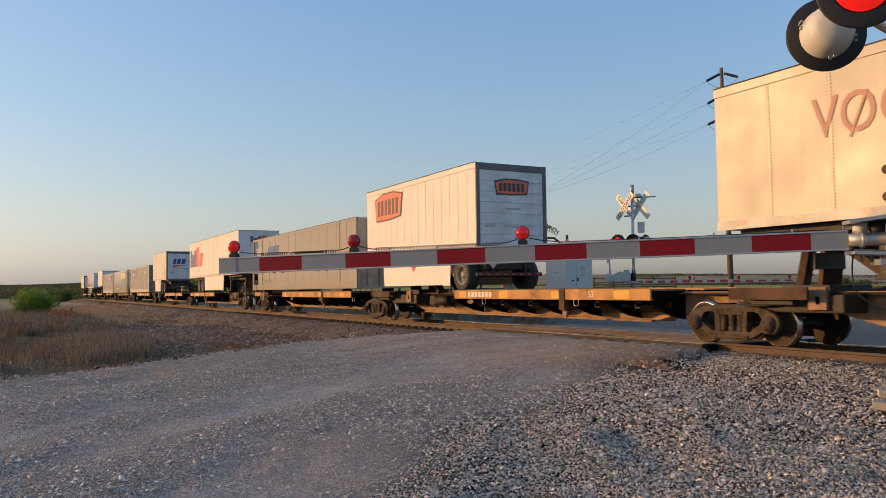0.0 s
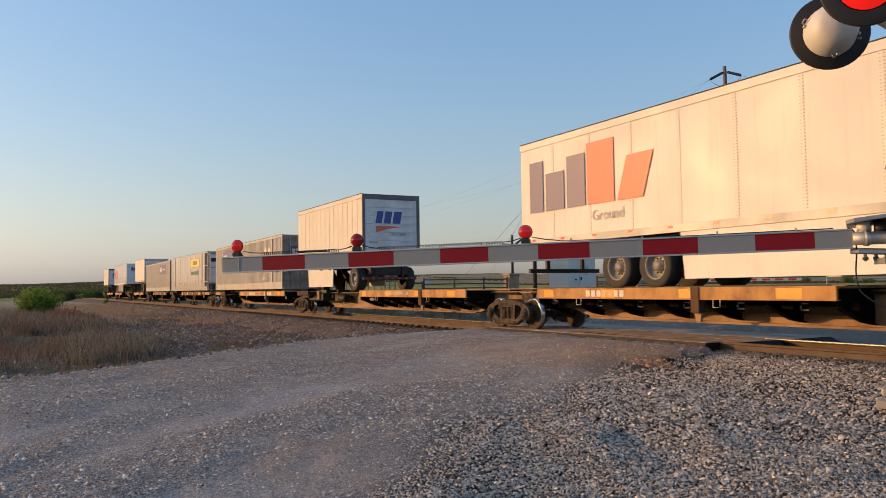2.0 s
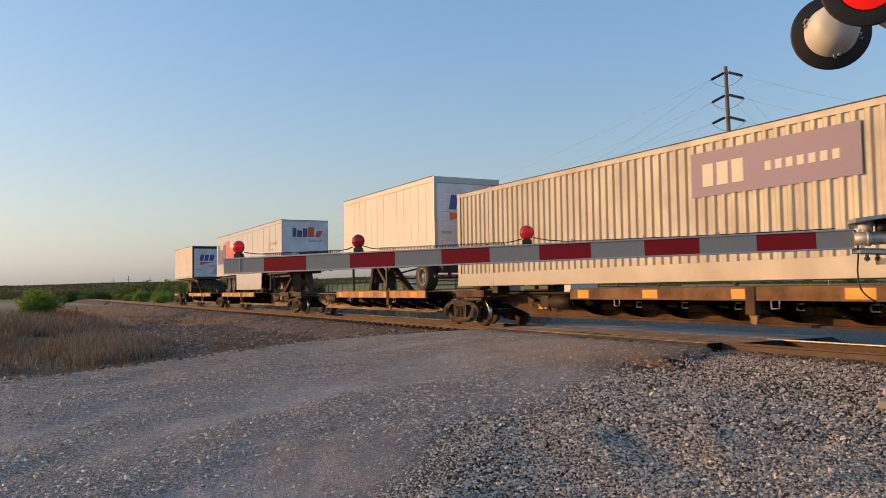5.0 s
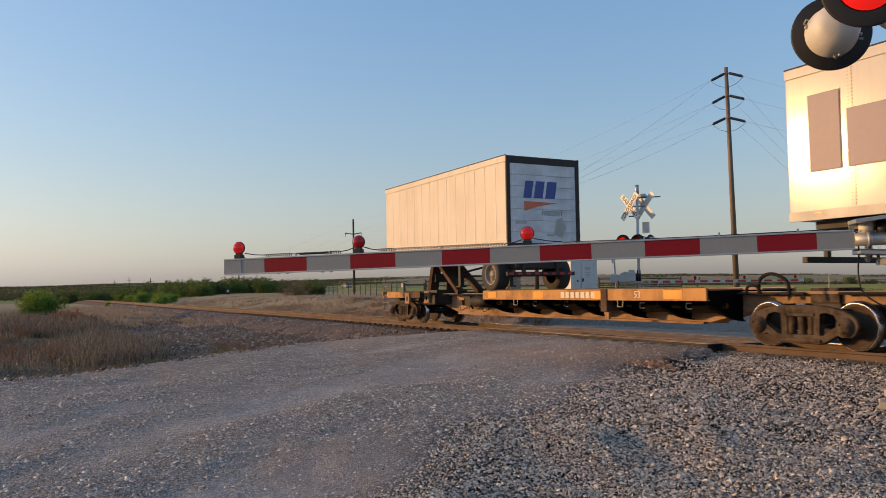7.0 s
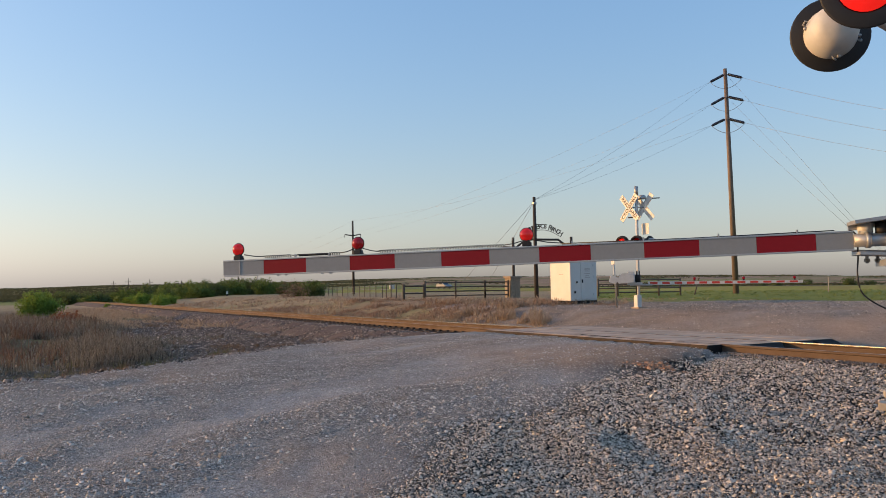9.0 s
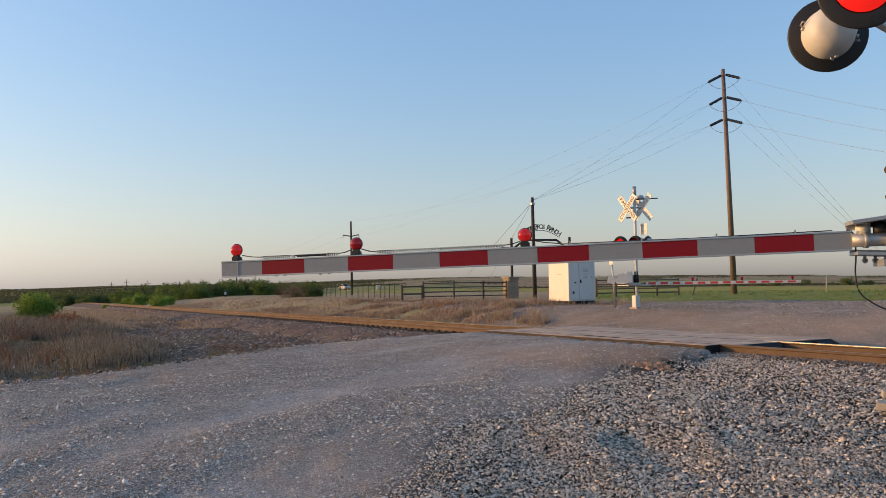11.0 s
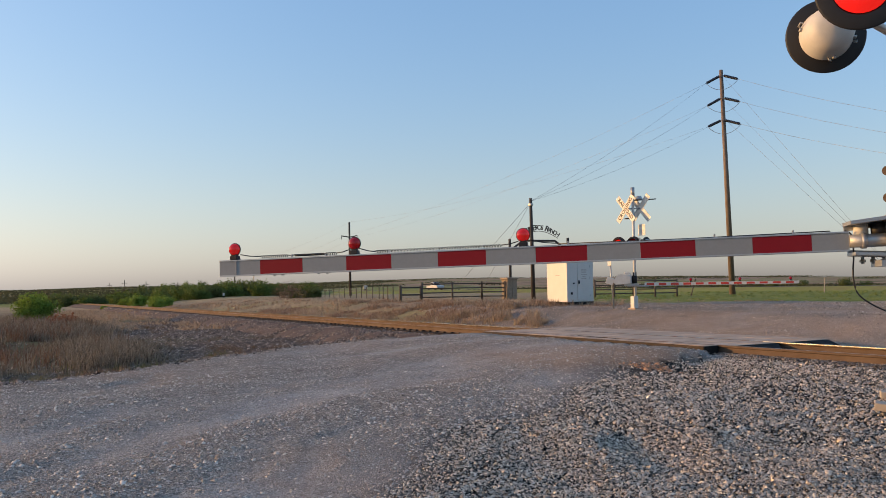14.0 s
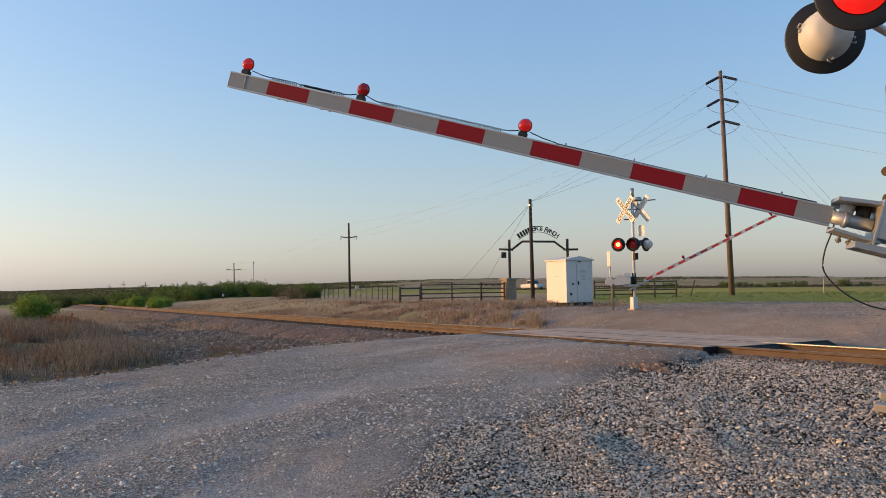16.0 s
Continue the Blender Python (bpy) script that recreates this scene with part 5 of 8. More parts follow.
def parcel_mark(v, x0, z1, k, m, pale=False):
    """Two-tone block mark: three dark blocks and two bright ones."""
    a = [rect(0, 0, 0.6, 1.35), rect(0.72, 0, 1.5, 0.98), rect(1.62, 0, 2.34, 1.3)]
    b = [rect(2.42, 0, 3.4, 1.5), rect(3.5, 0, 4.35, 1.0, 0.35)]
    f = lambda rs: [[(x0 + x * k, z1 + y * k) for x, y in r] for r in rs]
    marks(v, "logo_block", f(a), m, M["purple"])
    marks(v, "logo_block", f(b), m, M["orange_red"])


def write(v, body, size, m, material, width=None, bold=0.0, name="letter"):
    bm = lettering(body, size, m, bold, width)
    bm.verts.ensure_lookup_table()
    left, out = set(bm.verts), None
    while left:
        stack, island = [left.pop()], []
        while stack:
            q = stack.pop()
            island.append(q)
            for e in q.link_edges:
                o = e.other_vert(q)
                if o in left:
                    left.remove(o)
                    stack.append(o)
        one, at = B(), {}
        for q in island:
            at[q] = one.verts.new(q.co)
        for f in {f for q in island for f in q.link_faces}:
            one.faces.new([at[q] for q in f.verts])
        out = part(name, one, material, v)
    bm.free()
    return out


def badge(v, m, w, h, rim="ink", field="orange", bar="ink"):
    """Lozenge with a rim and bars where a name stands."""
    o = lambda s, t: [(-w / 2 - s, h * 0.30 + s), (-w * 0.2, h * 0.5 + s), (w * 0.2, h * 0.5 + s), (w / 2 + s, h * 0.38 + s), (w / 2 - 0.06 * w + s, -h * 0.42 - s), (0, -h * 0.5 - s), (-w / 2 + 0.06 * w - s, -h * 0.5 - s)]
    marks(v, "badge_rim", [o(0.05, 0)], m, M[rim])
    marks(v, "badge_field", [o(0, 0)], m @ Matrix.Translation((0, 0, 0.005)), M[field])
    marks(v, "badge_bar", bars(-w * 0.40, w * 0.42, -h * 0.34, h * 0.28, 6, 0.3), m @ Matrix.Translation((0, 0, 0.010)), M[bar])


def slanted_mark(v, m):
    """Blue slanted blocks over an orange wedge."""
    marks(v, "logo_block", [rect(-0.62, 0.02, -0.34, 0.52, 0.18), rect(-0.25, 0.02, 0.06, 0.52, 0.18), rect(0.15, 0.02, 0.5, 0.52, 0.18)], m, M["blue_mark"])
    marks(v, "logo_wedge", [[(-0.6, -0.08), (0.6, -0.10), (-0.1, -0.22), (-0.58, -0.36)]], m, M["orange"])


# graffiti trailer that is just leaving
spine_unit(-6.9, 17.65, "right", hitch_at=-16.3, hitch_way=1, own_right=True)
v = van(-5.36, 16.15, 5.04, 2.26, "L", "white dry van trailer with brown graffiti and sooty lower rail", M["van_tan"], M["galv"], M["end_white"], 1.22, (-2.1, -3.4), None, -13.0)
write(v, "VOC", 1.0, near_side(-13.12, 3.98, -1.3), M["graffiti"], width=1.75, bold=0.004, name="graffiti")
part("graffiti", slab(B(), [(-13.33, 3.62), (-13.29, 3.60), (-12.97, 4.32), (-13.01, 4.34)], near_side(0, 0, -1.3), 0.004), M["graffiti"], v)

# short trailer with the red badge
spine_unit(10.75, 17.4, "right", hitch_at=-15.0, hitch_way=1)
v = van(20.0, 8.40, 5.0, 2.42, "L", "short white ribbed trailer with red badge and grey roll door", M["van_white"], M["frame_grey"], M["end_white"], 0.55, (-0.95,), (-6.9, -1.6), None)
badge(v, near_side(-6.35, 4.28), 2.35, 0.95, "ink", "orange_red", "ink")
badge(v, end_side(0.012, 0.0, 4.30), 1.2, 0.42)
marks(v, "door_stencil", [rect(-0.25, 0, 0.3, 0.05), rect(-0.35, -0.55, 0.2, -0.5)], end_side(0.012, 0, 3.6), M["faded_ink"])
marks(v, "hazard_diamond", [[(0, -0.17), (0.17, 0), (0, 0.17), (-0.17, 0)]], near_side(-4.3, 1.95, -1.285), M["reflector"])
marks(v, "hazard_diamond", [[(0, -0.17), (0.17, 0), (0, 0.17), (-0.17, 0)]], end_side(0.05, -0.75, 1.95), M["white_mark"])


def box_container(s_right, label, side, smooth, top=4.145, bottom=1.245, end=None, reefer=None, group="containers on the train"):
    """A 53-foot container; smooth sheet or corrugated sides."""
    L = 16.15
    c = thing("container", label, "container", group)
    if smooth:
        x0, x1 = (-L + (1.05 if reefer == "L" else 0), -(1.05 if reefer == "R" else 0))
        part("body", cube(B(), (x0 + 0.02, -1.285, bottom + 0.1), (x1 - 0.02, 1.285, top - 0.02), 0.01), side, c)
        h0, h1 = bottom + 0.34, top - 0.16
        for k in range(1, 14):
            piece("sheet_joint", "joint", lambda: cube(B(), (-0.02, -1.292, h0), (0.02, -1.284, h1), 0.002), side, c, pose(-L * k / 14, 0, 0))
    else:
        # corrugated sheet
        n = 62
        p = (L - 0.5) / n
        for s in (-1, 1):
            bm = B()
            outl = []
            for k in range(n):
                x = -L + 0.25 + k * p
                outl += [(x, 0.0), (x + p * 0.30, 0.0), (x + p * 0.48, 0.036), (x + p * 0.82, 0.036)]
            outl.append((-0.25, 0.0))
            lo = [bm.verts.new((x, s * (1.295 - d), bottom + 0.38)) for x, d in outl]
            hi = [bm.verts.new((x, s * (1.295 - d), top - 0.1)) for x, d in outl]
            for k in range(len(outl) - 1):
                bm.faces.new((lo[k], lo[k + 1], hi[k + 1], hi[k]) if s < 0 else (lo[k + 1], lo[k], hi[k], hi[k + 1]))
            part("corrugated_side", bm, side, c)
        part("inner_box", cube(B(), (-L + 0.1, -1.24, bottom + 0.2), (-0.06, 1.24, top - 0.04)), M["door_grey"], c)
    part("roof", cube(B(), (-L + 0.02, -1.28, top - 0.03), (-0.02, 1.28, top - 0.005), 0.005), side, c)
    for s in (-1, 1):
        part("roof_edge", cube(B(), (-L + 0.02, s * 1.28 - 0.02, top + 0.002), (-0.02, s * 1.28 + 0.02, top + 0.022), 0.004), M["frame_black"], c, "dark sooty roof edging")
        part("top_rail", cube(B(), (-L, s * 1.28 - 0.02, top - 0.12), (0, s * 1.28 + 0.02, top), 0.006), side, c)
        part("bottom_rail", cube(B(), (-L, s * 1.28 - 0.025, bottom), (0, s * 1.28 + 0.025, bottom + (0.30 if smooth else 0.38)), 0.008), side, c)
    for x in (-L + 0.09, -L + 2.0, -2.0, -0.09):
        for s in (-1, 1):
            part("post", cube(B(), (x - 0.09, s * 1.275 - 0.033, bottom + 0.001), (x + 0.09, s * 1.275 + 0.033, top + 0.001), 0.006), side, c)
            for z in (bottom - 0.005, top - 0.11):
                part("corner_casting", cube(B(), (x - 0.1, s * 1.262 - 0.05, z), (x + 0.1, s * 1.262 + 0.05, z + 0.125), 0.008), side, c)
            if abs(abs(x + L / 2) - L / 2) > 1:
                part("support_foot", cube(B(), (x - 0.14, s * 1.0 - 0.2, 1.03), (x + 0.14, s * 1.0 + 0.22, bottom - 0.006)), M["dark_steel"], c)
    # leading end
    if reefer == "R":
        bm = B()
        for s in (-1, 1):
            cube(bm, (-0.08, s * 1.25 - 0.05, bottom), (0.0, s * 1.25 + 0.05, top), 0.01)
        cube(bm, (-0.08, -1.25, top - 0.1), (0, 1.25, top), 0.01)
        part("end_frame", bm, side, c)
        for sy in (-1, 1):
            for z in (bottom + 0.62, bottom + 1.85):
                part("side_rung", cube(B(), (-1.0, sy * 1.25 - 0.025, z), (-0.05, sy * 1.25 + 0.025, z + 0.08), 0.005), side, c)
            part("inner_post", cube(B(), (-1.05, sy * 1.25 - 0.045, bottom + 0.3), (-0.95, sy * 1.25 + 0.045, top - 0.1), 0.008), side, c)
        unit = part("cooling_unit", cube(B(), (-1.0, -1.08, bottom + 0.55), (-0.16, 1.02, top - 0.14), 0.06), M["end_white"], c, "white rounded refrigeration unit")
        # black sheet added for the shade in the open side of the frame
        part("frame_gap_shade", cube(B(), (-0.93, -1.092, bottom + 0.62), (-0.22, -1.083, top - 0.22), 0.004), M["frame_black"], unit, "black sheet standing in for the shade inside the end frame")
        part("grille", cube(B(), (-0.165, -1.0, top - 0.78), (-0.145, -0.32, top - 0.50), 0.01), M["dark_steel"], unit)
        face = Matrix(((0, 0, 1, -0.162), (1, 0, 0, 0), (0, 1, 0, 0), (0, 0, 0, 1)))
        panel = [(-0.22, top - 1.32), (-0.22, top - 0.40), (-0.16, top - 0.32), (0.74, top - 0.32), (0.84, top - 0.42), (0.84, top - 1.62), (0.60, top - 1.50), (0.2, top - 1.38)]
        part("fan_panel", slab(B(), panel, face, 0.05), M["fan_blue"], unit, "dark blue-grey curved fan cover")
        part("panel_seam", cable(B(), smooth_line([(-0.158, -1.05, top - 1.20), (-0.158, -0.4, top - 1.28), (-0.158, 0.3, top - 1.46), (-0.158, 0.98, top - 1.85)], 4), 0.012, 5), M["dark_steel"], unit)
        part("name_bar", cube(B(), (-0.155, -0.55, top - 0.27), (-0.15, 0.25, top - 0.17)), M["ink"], unit)
        bm = B()
        cube(bm, (-1.02, -1.2, bottom + 0.1), (-0.06, 1.2, bottom + 0.45), 0.02)
        part("fuel_tank", bm, M["frame_black"], c)
    else:
        bm = B()
        cube(bm, (-0.05, -1.28, bottom), (0.0, -1.16, top), 0.01)
        cube(bm, (-0.05, 1.16, bottom), (0.0, 1.28, top), 0.01)
        cube(bm, (-0.05, -1.16, top - 0.14), (0.0, 1.16, top), 0.01)
        cube(bm, (-0.05, -1.16, bottom), (0.0, 1.16, bottom + 0.14), 0.01)
        part("end_frame", bm, end, c)
        for s in (-1, 1):
            part("door", cube(B(), (-0.05, min(s * 0.01, s * 1.155), bottom + 0.145), (-0.012, max(s * 0.01, s * 1.155), top - 0.145), 0.006), end, c)
            for y in (0.3, 0.85):
                bm = rod(B(), (0.012, s * y, bottom + 0.08), (0.012, s * y, top - 0.08), 0.018, seg=8)
                for z in (0.5, 1.1, 1.8, 2.4):
                    cube(bm, (-0.012, s * y - 0.04, bottom + z), (0.02, s * y + 0.04, bottom + z + 0.05))
                part("lock_rod", bm, M["galv"], c)
    if reefer == "L":
        bm = B()
        for s in (-1, 1):
            cube(bm, (-L, s * 1.25 - 0.05, bottom), (-L + 0.1, s * 1.25 + 0.05, top), 0.01)
            for z in (bottom + 0.95, bottom + 1.9):
                cube(bm, (-L + 0.02, s * 1.25 - 0.03, z), (-L + 1.0, s * 1.25 + 0.03, z + 0.09), 0.005)
        cube(bm, (-L, -1.25, top - 0.1), (-L + 0.1, 1.25, top), 0.01)
        part("end_frame", bm, side, c)
        part("cooling_unit", cube(B(), (-L + 0.15, -0.98, bottom + 0.55), (-L + 1.0, 0.98, top - 0.18), 0.08), M["end_white"], c)
    MOVERS.append((c, s_right))
    return c


# refrigerated container with blue lettering bars
spine_unit(28.15, 16.05, "right", end_left=True, shelf_len=9.6)
c = box_container(29.489, "smooth white refrigerated container with blue bars and stripe", M["reefer_worn"], True, end=M["door_grey"], reefer="L", top=4.165)
marks(c, "name_bar", bars(-13.1, -10.95, 3.05, 3.62, 6, 0.25, 0.12), near_side(0, 0, -1.294), M["blue_mark"])
marks(c, "blue_stripe", [rect(-13.2, 2.62, -11.0, 2.86, 0.1)], near_side(0, 0, -1.294), M["steel_blue"])
write(c, "TOP LIFT ONLY", 0.22, near_side(-13.0, 1.72, -1.294), M["ink"])
write(c, "53", 0.26, near_side(-15.3, 1.72, -1.294), M["ink"])
marks(c, "stencil_bar", [rect(-15.5, 3.55, -14.5, 3.62), rect(-15.3, 3.4, -14.7, 3.46), rect(-15.2, 3.28, -14.8, 3.33)], near_side(0, 0, -1.294), M["faded_ink"])
marks(c, "door_bar", bars(-0.7, 0.9, 0, 0.4, 4, 0.3, 0.1), end_side(-0.008, 0, 3.2), M["blue_mark"])
marks(c, "door_stencil", [rect(-1.0, 0, -0.5, 0.12), rect(-1.0, -0.2, -0.4, -0.1)], end_side(-0.008, 0, 2.6), M["ink"])

# long white trailer with two-tone mark
spine_unit(48.75, 17.65, "left", hitch_at=-1.0, hitch_way=-1, end_right=True, shelf_len=8.65)
v = van(49.05, 16.2, 5.06, 2.30, "R", "long white dry van trailer with purple and orange block mark", M["van_white"], M["galv"], M["end_white"], 1.35, (-12.35, -11.1), (-10.35, -4.15), -3.3)
parcel_mark(v, -15.75, 3.15, 1.0, near_side(0, 0))
write(v, "Ground", 0.36, near_side(-12.6, 2.86), M["faded_ink"])
marks(v, "faded_line", bars(-2.9, -0.95, 3.78, 3.89, 13, 0.3) + bars(-2.9, -1.1, 3.48, 3.57, 14, 0.3), near_side(0, 0), M["faded_ink"])
parcel_mark(v, -0.55, 4.30, 0.30, end_side(0.014, 0, 0))
write(v, "Ground", 0.2, end_side(0.014, 0.55, 4.16), M["faded_ink"])
marks(v, "number_bar", [rect(-0.44, 3.3 + 0.15 * k, -0.405, 3.39 + 0.15 * k) for k in range(11)], near_side(0.3, 0), M["ink"])

# short trailer with blue mark on a white door
spine_unit(66.4, 19.0, "right", hitch_at=-17.0, hitch_way=1)
v = van(76.716, 8.40, 5.06, 2.42, "L", "short cream ribbed trailer with blue mark on its white door", M["van_cream"], M["frame_grey"], M["end_white"], 0.55, (-0.95,), (-6.9, -3.4), None)
slanted_mark(v, end_side(0.012, -0.1, 3.85))
write(v, "FREIGHT", 0.2, end_side(0.014, 0.3, 3.42), M["ink"])
marks(v, "worn_diamond", [[(0, -0.3), (0.28, 0), (0, 0.3), (-0.28, 0)]], near_side(-1.2, 3.0), M["alu"])

# corrugated container
spine_unit(85.4, 17.6, "right", end_left=True, shelf_len=9.6)
c = box_container(87.842, "grey-beige corrugated container with faded violet panel and two placards", M["container_grey"], False, end=M["door_dirty"])
marks(c, "violet_panel", [rect(-14.0, 2.95, -10.3, 3.85)], near_side(0, 0, -1.297), M["violet"])
marks(c, "panel_bar", bars(-13.75, -12.6, 3.15, 3.6, 3) + bars(-12.2, -10.6, 3.28, 3.45, 7, 0.4), near_side(0, 0, -1.302), M["white_mark"])
for x in (-3.25, -2.5):
    marks(c, "placard", [[(0, -0.24), (0.24, 0), (0, 0.24), (-0.24, 0)]], near_side(x, 3.42, -1.3), M["white_mark"], "white diamond placard")
marks(c, "side_code", bars(-3.9, -2.6, 1.75, 1.95, 6, 0.35), near_side(0, 0, -1.3), M["faded_ink"])
marks(c, "violet_panel", [rect(-0.9, 2.9, 1.05, 3.55)], end_side(-0.006, 0, 0), M["violet"])
marks(c, "panel_bar", bars(-0.75, 0.0, 3.1, 3.4, 4), end_side(-0.001, 0, 0), M["white_mark"])

# white refrigerated container with yellow panel
spine_unit(107.1, 16.8, "right", end_right=True, shelf_len=8.6, dull=True)
c = box_container(107.03, "white refrigerated container with yellow panel and green word", M["reefer_cream"], True, reefer="R", top=4.175)
marks(c, "yellow_panel_rim", [rect(-6.75, 3.1, -2.95, 3.8)], near_side(0, 0, -1.294), M["ink"])
marks(c, "yellow_panel", [rect(-6.72, 3.13, -2.98, 3.77)], near_side(0, 0, -1.298), M["sign_yellow"])
marks(c, "panel_bar", bars(-5.6, -4.0, 3.3, 3.6, 6, 0.3, 0.08), near_side(0, 0, -1.303), M["ink"])
write(c, "Intermodal", 0.55, near_side(-4.95, 2.68, -1.295), M["green_mark"], width=3.2, bold=0.02)
write(c, "TOP LIFT ONLY", 0.22, near_side(-2.9, 1.75, -1.295), M["faded_ink"])
marks(c, "stencil_bar", bars(-12.9, -9.6, 1.72, 1.88, 16, 0.35), near_side(0, 0, -1.294), M["faded_ink"])

# second corrugated container
spine_unit(123.9, 16.6, "right", shelf_len=8.6, dull=True)
c = box_container(124.02, "dull grey-brown corrugated container with faded violet panel", M["container_tan"], False, end=M["door_dirty"])
marks(c, "violet_panel", [rect(-6.3, 2.95, -2.6, 3.85)], near_side(0, 0, -1.297), M["violet"])
marks(c, "panel_bar", bars(-6.0, -4.9, 3.15, 3.6, 3) + bars(-4.5, -2.9, 3.28, 3.45, 7, 0.4), near_side(0, 0, -1.302), M["white_mark"])
marks(c, "violet_panel", [rect(-0.9, 2.9, 1.05, 3.55)], end_side(-0.006, 0, 0), M["violet"])
marks(c, "panel_bar", bars(-0.75, 0.0, 3.1, 3.4, 4), end_side(-0.001, 0, 0), M["white_mark"])

# short trailer
spine_unit(140.5, 17.5, "right", hitch_at=-8.4, hitch_way=1, shelf_len=8.6)
v = van(141.8, 8.42, 4.97, 2.42, "L", "short white trailer with pale grey door and blue mark", M["van_white"], M["galv"], M["end_white"], 0.6, (-0.95,), None, -4.6)
slanted_mark(v, end_side(0.012, -0.1, 3.85))

# second long white trailer
spine_unit(158.0, 17.6, "left", hitch_at=-1.9, hitch_way=-1, shelf_len=8.65)
v = van(159.4, 16.15, 5.015, 2.30, "R", "long glossy white trailer with purple and orange block mark", M["reefer_white"], M["galv"], M["end_white"], 1.22, (-12.25, -11.0), (-10.35, -4.15), -3.3)
parcel_mark(v, -15.7, 3.12, 1.0, near_side(0, 0))
write(v, "Ground", 0.36, near_side(-12.55, 2.83), M["ink"])
marks(v, "faded_line", bars(-2.9, -0.95, 3.78, 3.89, 13, 0.3) + bars(-2.9, -1.7, 3.48, 3.57, 9, 0.3), near_side(0, 0), M["faded_ink"])
parcel_mark(v, -0.72, 4.10, 0.36, end_side(0.014, 0, 0))
write(v, "Ground", 0.24, end_side(0.014, 0.55, 3.92), M["ink"])
marks(v, "number_bar", [rect(-0.14, 3.3 + 0.15 * k, -0.10, 3.39 + 0.15 * k) for k in range(11)], near_side(0, 0), M["ink"])

# last short trailer, dark-framed door
last = spine_unit(175.6, 16.7, "right", hitch_at=-15.4, hitch_way=1, end_left=True)
part("air_hose", cable(B(), smooth_line([(-1.0, -0.9, 1.0), (-0.92, -0.95, 1.28), (-0.65, -0.95, 1.38), (-0.38, -0.9, 1.24), (-0.32, -0.9, 0.98)], 5), 0.035, 6), M["rubber"], last, "arched black air hose")
part("air_hose", cable(B(), smooth_line([(-1.3, -0.9, 1.0), (-1.22, -0.95, 1.14), (-1.02, -0.95, 1.15), (-0.95, -0.9, 1.0)], 5), 0.03, 6), M["rubber"], last)
v = van(184.85, 8.43, 5.0, 2.42, "L", "short cream trailer with black door frame and blue mark", M["van_cream"], M["frame_black"], M["end_white"], 0.6, (-0.95,), None, -3.3)
slanted_mark(v, end_side(0.012, -0.1, 3.78))
write(v, "FREIGHT", 0.2, end_side(0.014, 0.3, 3.36), M["ink"])
marks(v, "dent_patch", [[(-0.1, -0.2), (0.2, -0.3), (0.35, 0.0), (0.2, 0.3), (0.0, 0.25)]], end_side(0.010, 0.45, 2.95), M["alu"])

# writing on the wide side channels of the platforms
SPINES = [o for o, s in MOVERS if o.name.startswith("spine_car")]
for k, body in ((1, "53"), (10, "53")):
    write(SPINES[k], body, 0.22, near_side(-3.9, 0.995, -1.357), M["white_mark"])
write(SPINES[4], "ALL PURPOSE SPINE CAR", 0.19, near_side(-7.0, 0.995, -1.363), M["white_mark"])
for k, x in ((1, -9.0), (10, -6.0), (5, -5.0), (3, -13.0), (5, -8.4)):
    marks(SPINES[k], "stencil_bar", bars(x - 0.7, x + 0.7, 0.92, 1.07, 7, 0.3), near_side(0, 0, -1.357), M["white_mark"])

# ---- near gate ----
ARM_AZ = 226.487
PIVOT = Vector((-3.151, 5.690, 2.004))


def gate_light(parent, x, z, lit):
    bm = B()
    cube(bm, (x - 0.035, -0.03, z), (x + 0.035, 0.03, z + 0.035), 0.006)
    cube(bm, (x - 0.025, -0.022, z + 0.03), (x + 0.025, 0.022, z + 0.055), 0.004)
    for dx in (-0.028, 0.0, 0.028):
        rod(bm, (x + dx, -0.03, z + 0.008), (x + dx, -0.038, z + 0.008), 0.008, seg=8)
    base = part("gate_light_base", bm, M["black"], parent)
    m = Matrix.Translation((x, 0, z + 0.093)) @ Euler((radians(90), 0, 0)).to_matrix().to_4x4()
    prof = [(0.0, -0.045), (0.022, -0.043), (0.04, -0.034), (0.050, -0.018), (0.054, 0.0), (0.050, 0.018), (0.04, 0.034), (0.022, 0.043), (0.0, 0.045)]
    part("gate_light_lens", lathe(B(), prof, m, 20), M["gate_lens_lit"] if lit else M["gate_lens"], base, "round red lens")
    part("lens_rim", lathe(B(), [(0.054, -0.006), (0.058, -0.004), (0.058, 0.004), (0.054, 0.006)], m, 20), M["black"], base)


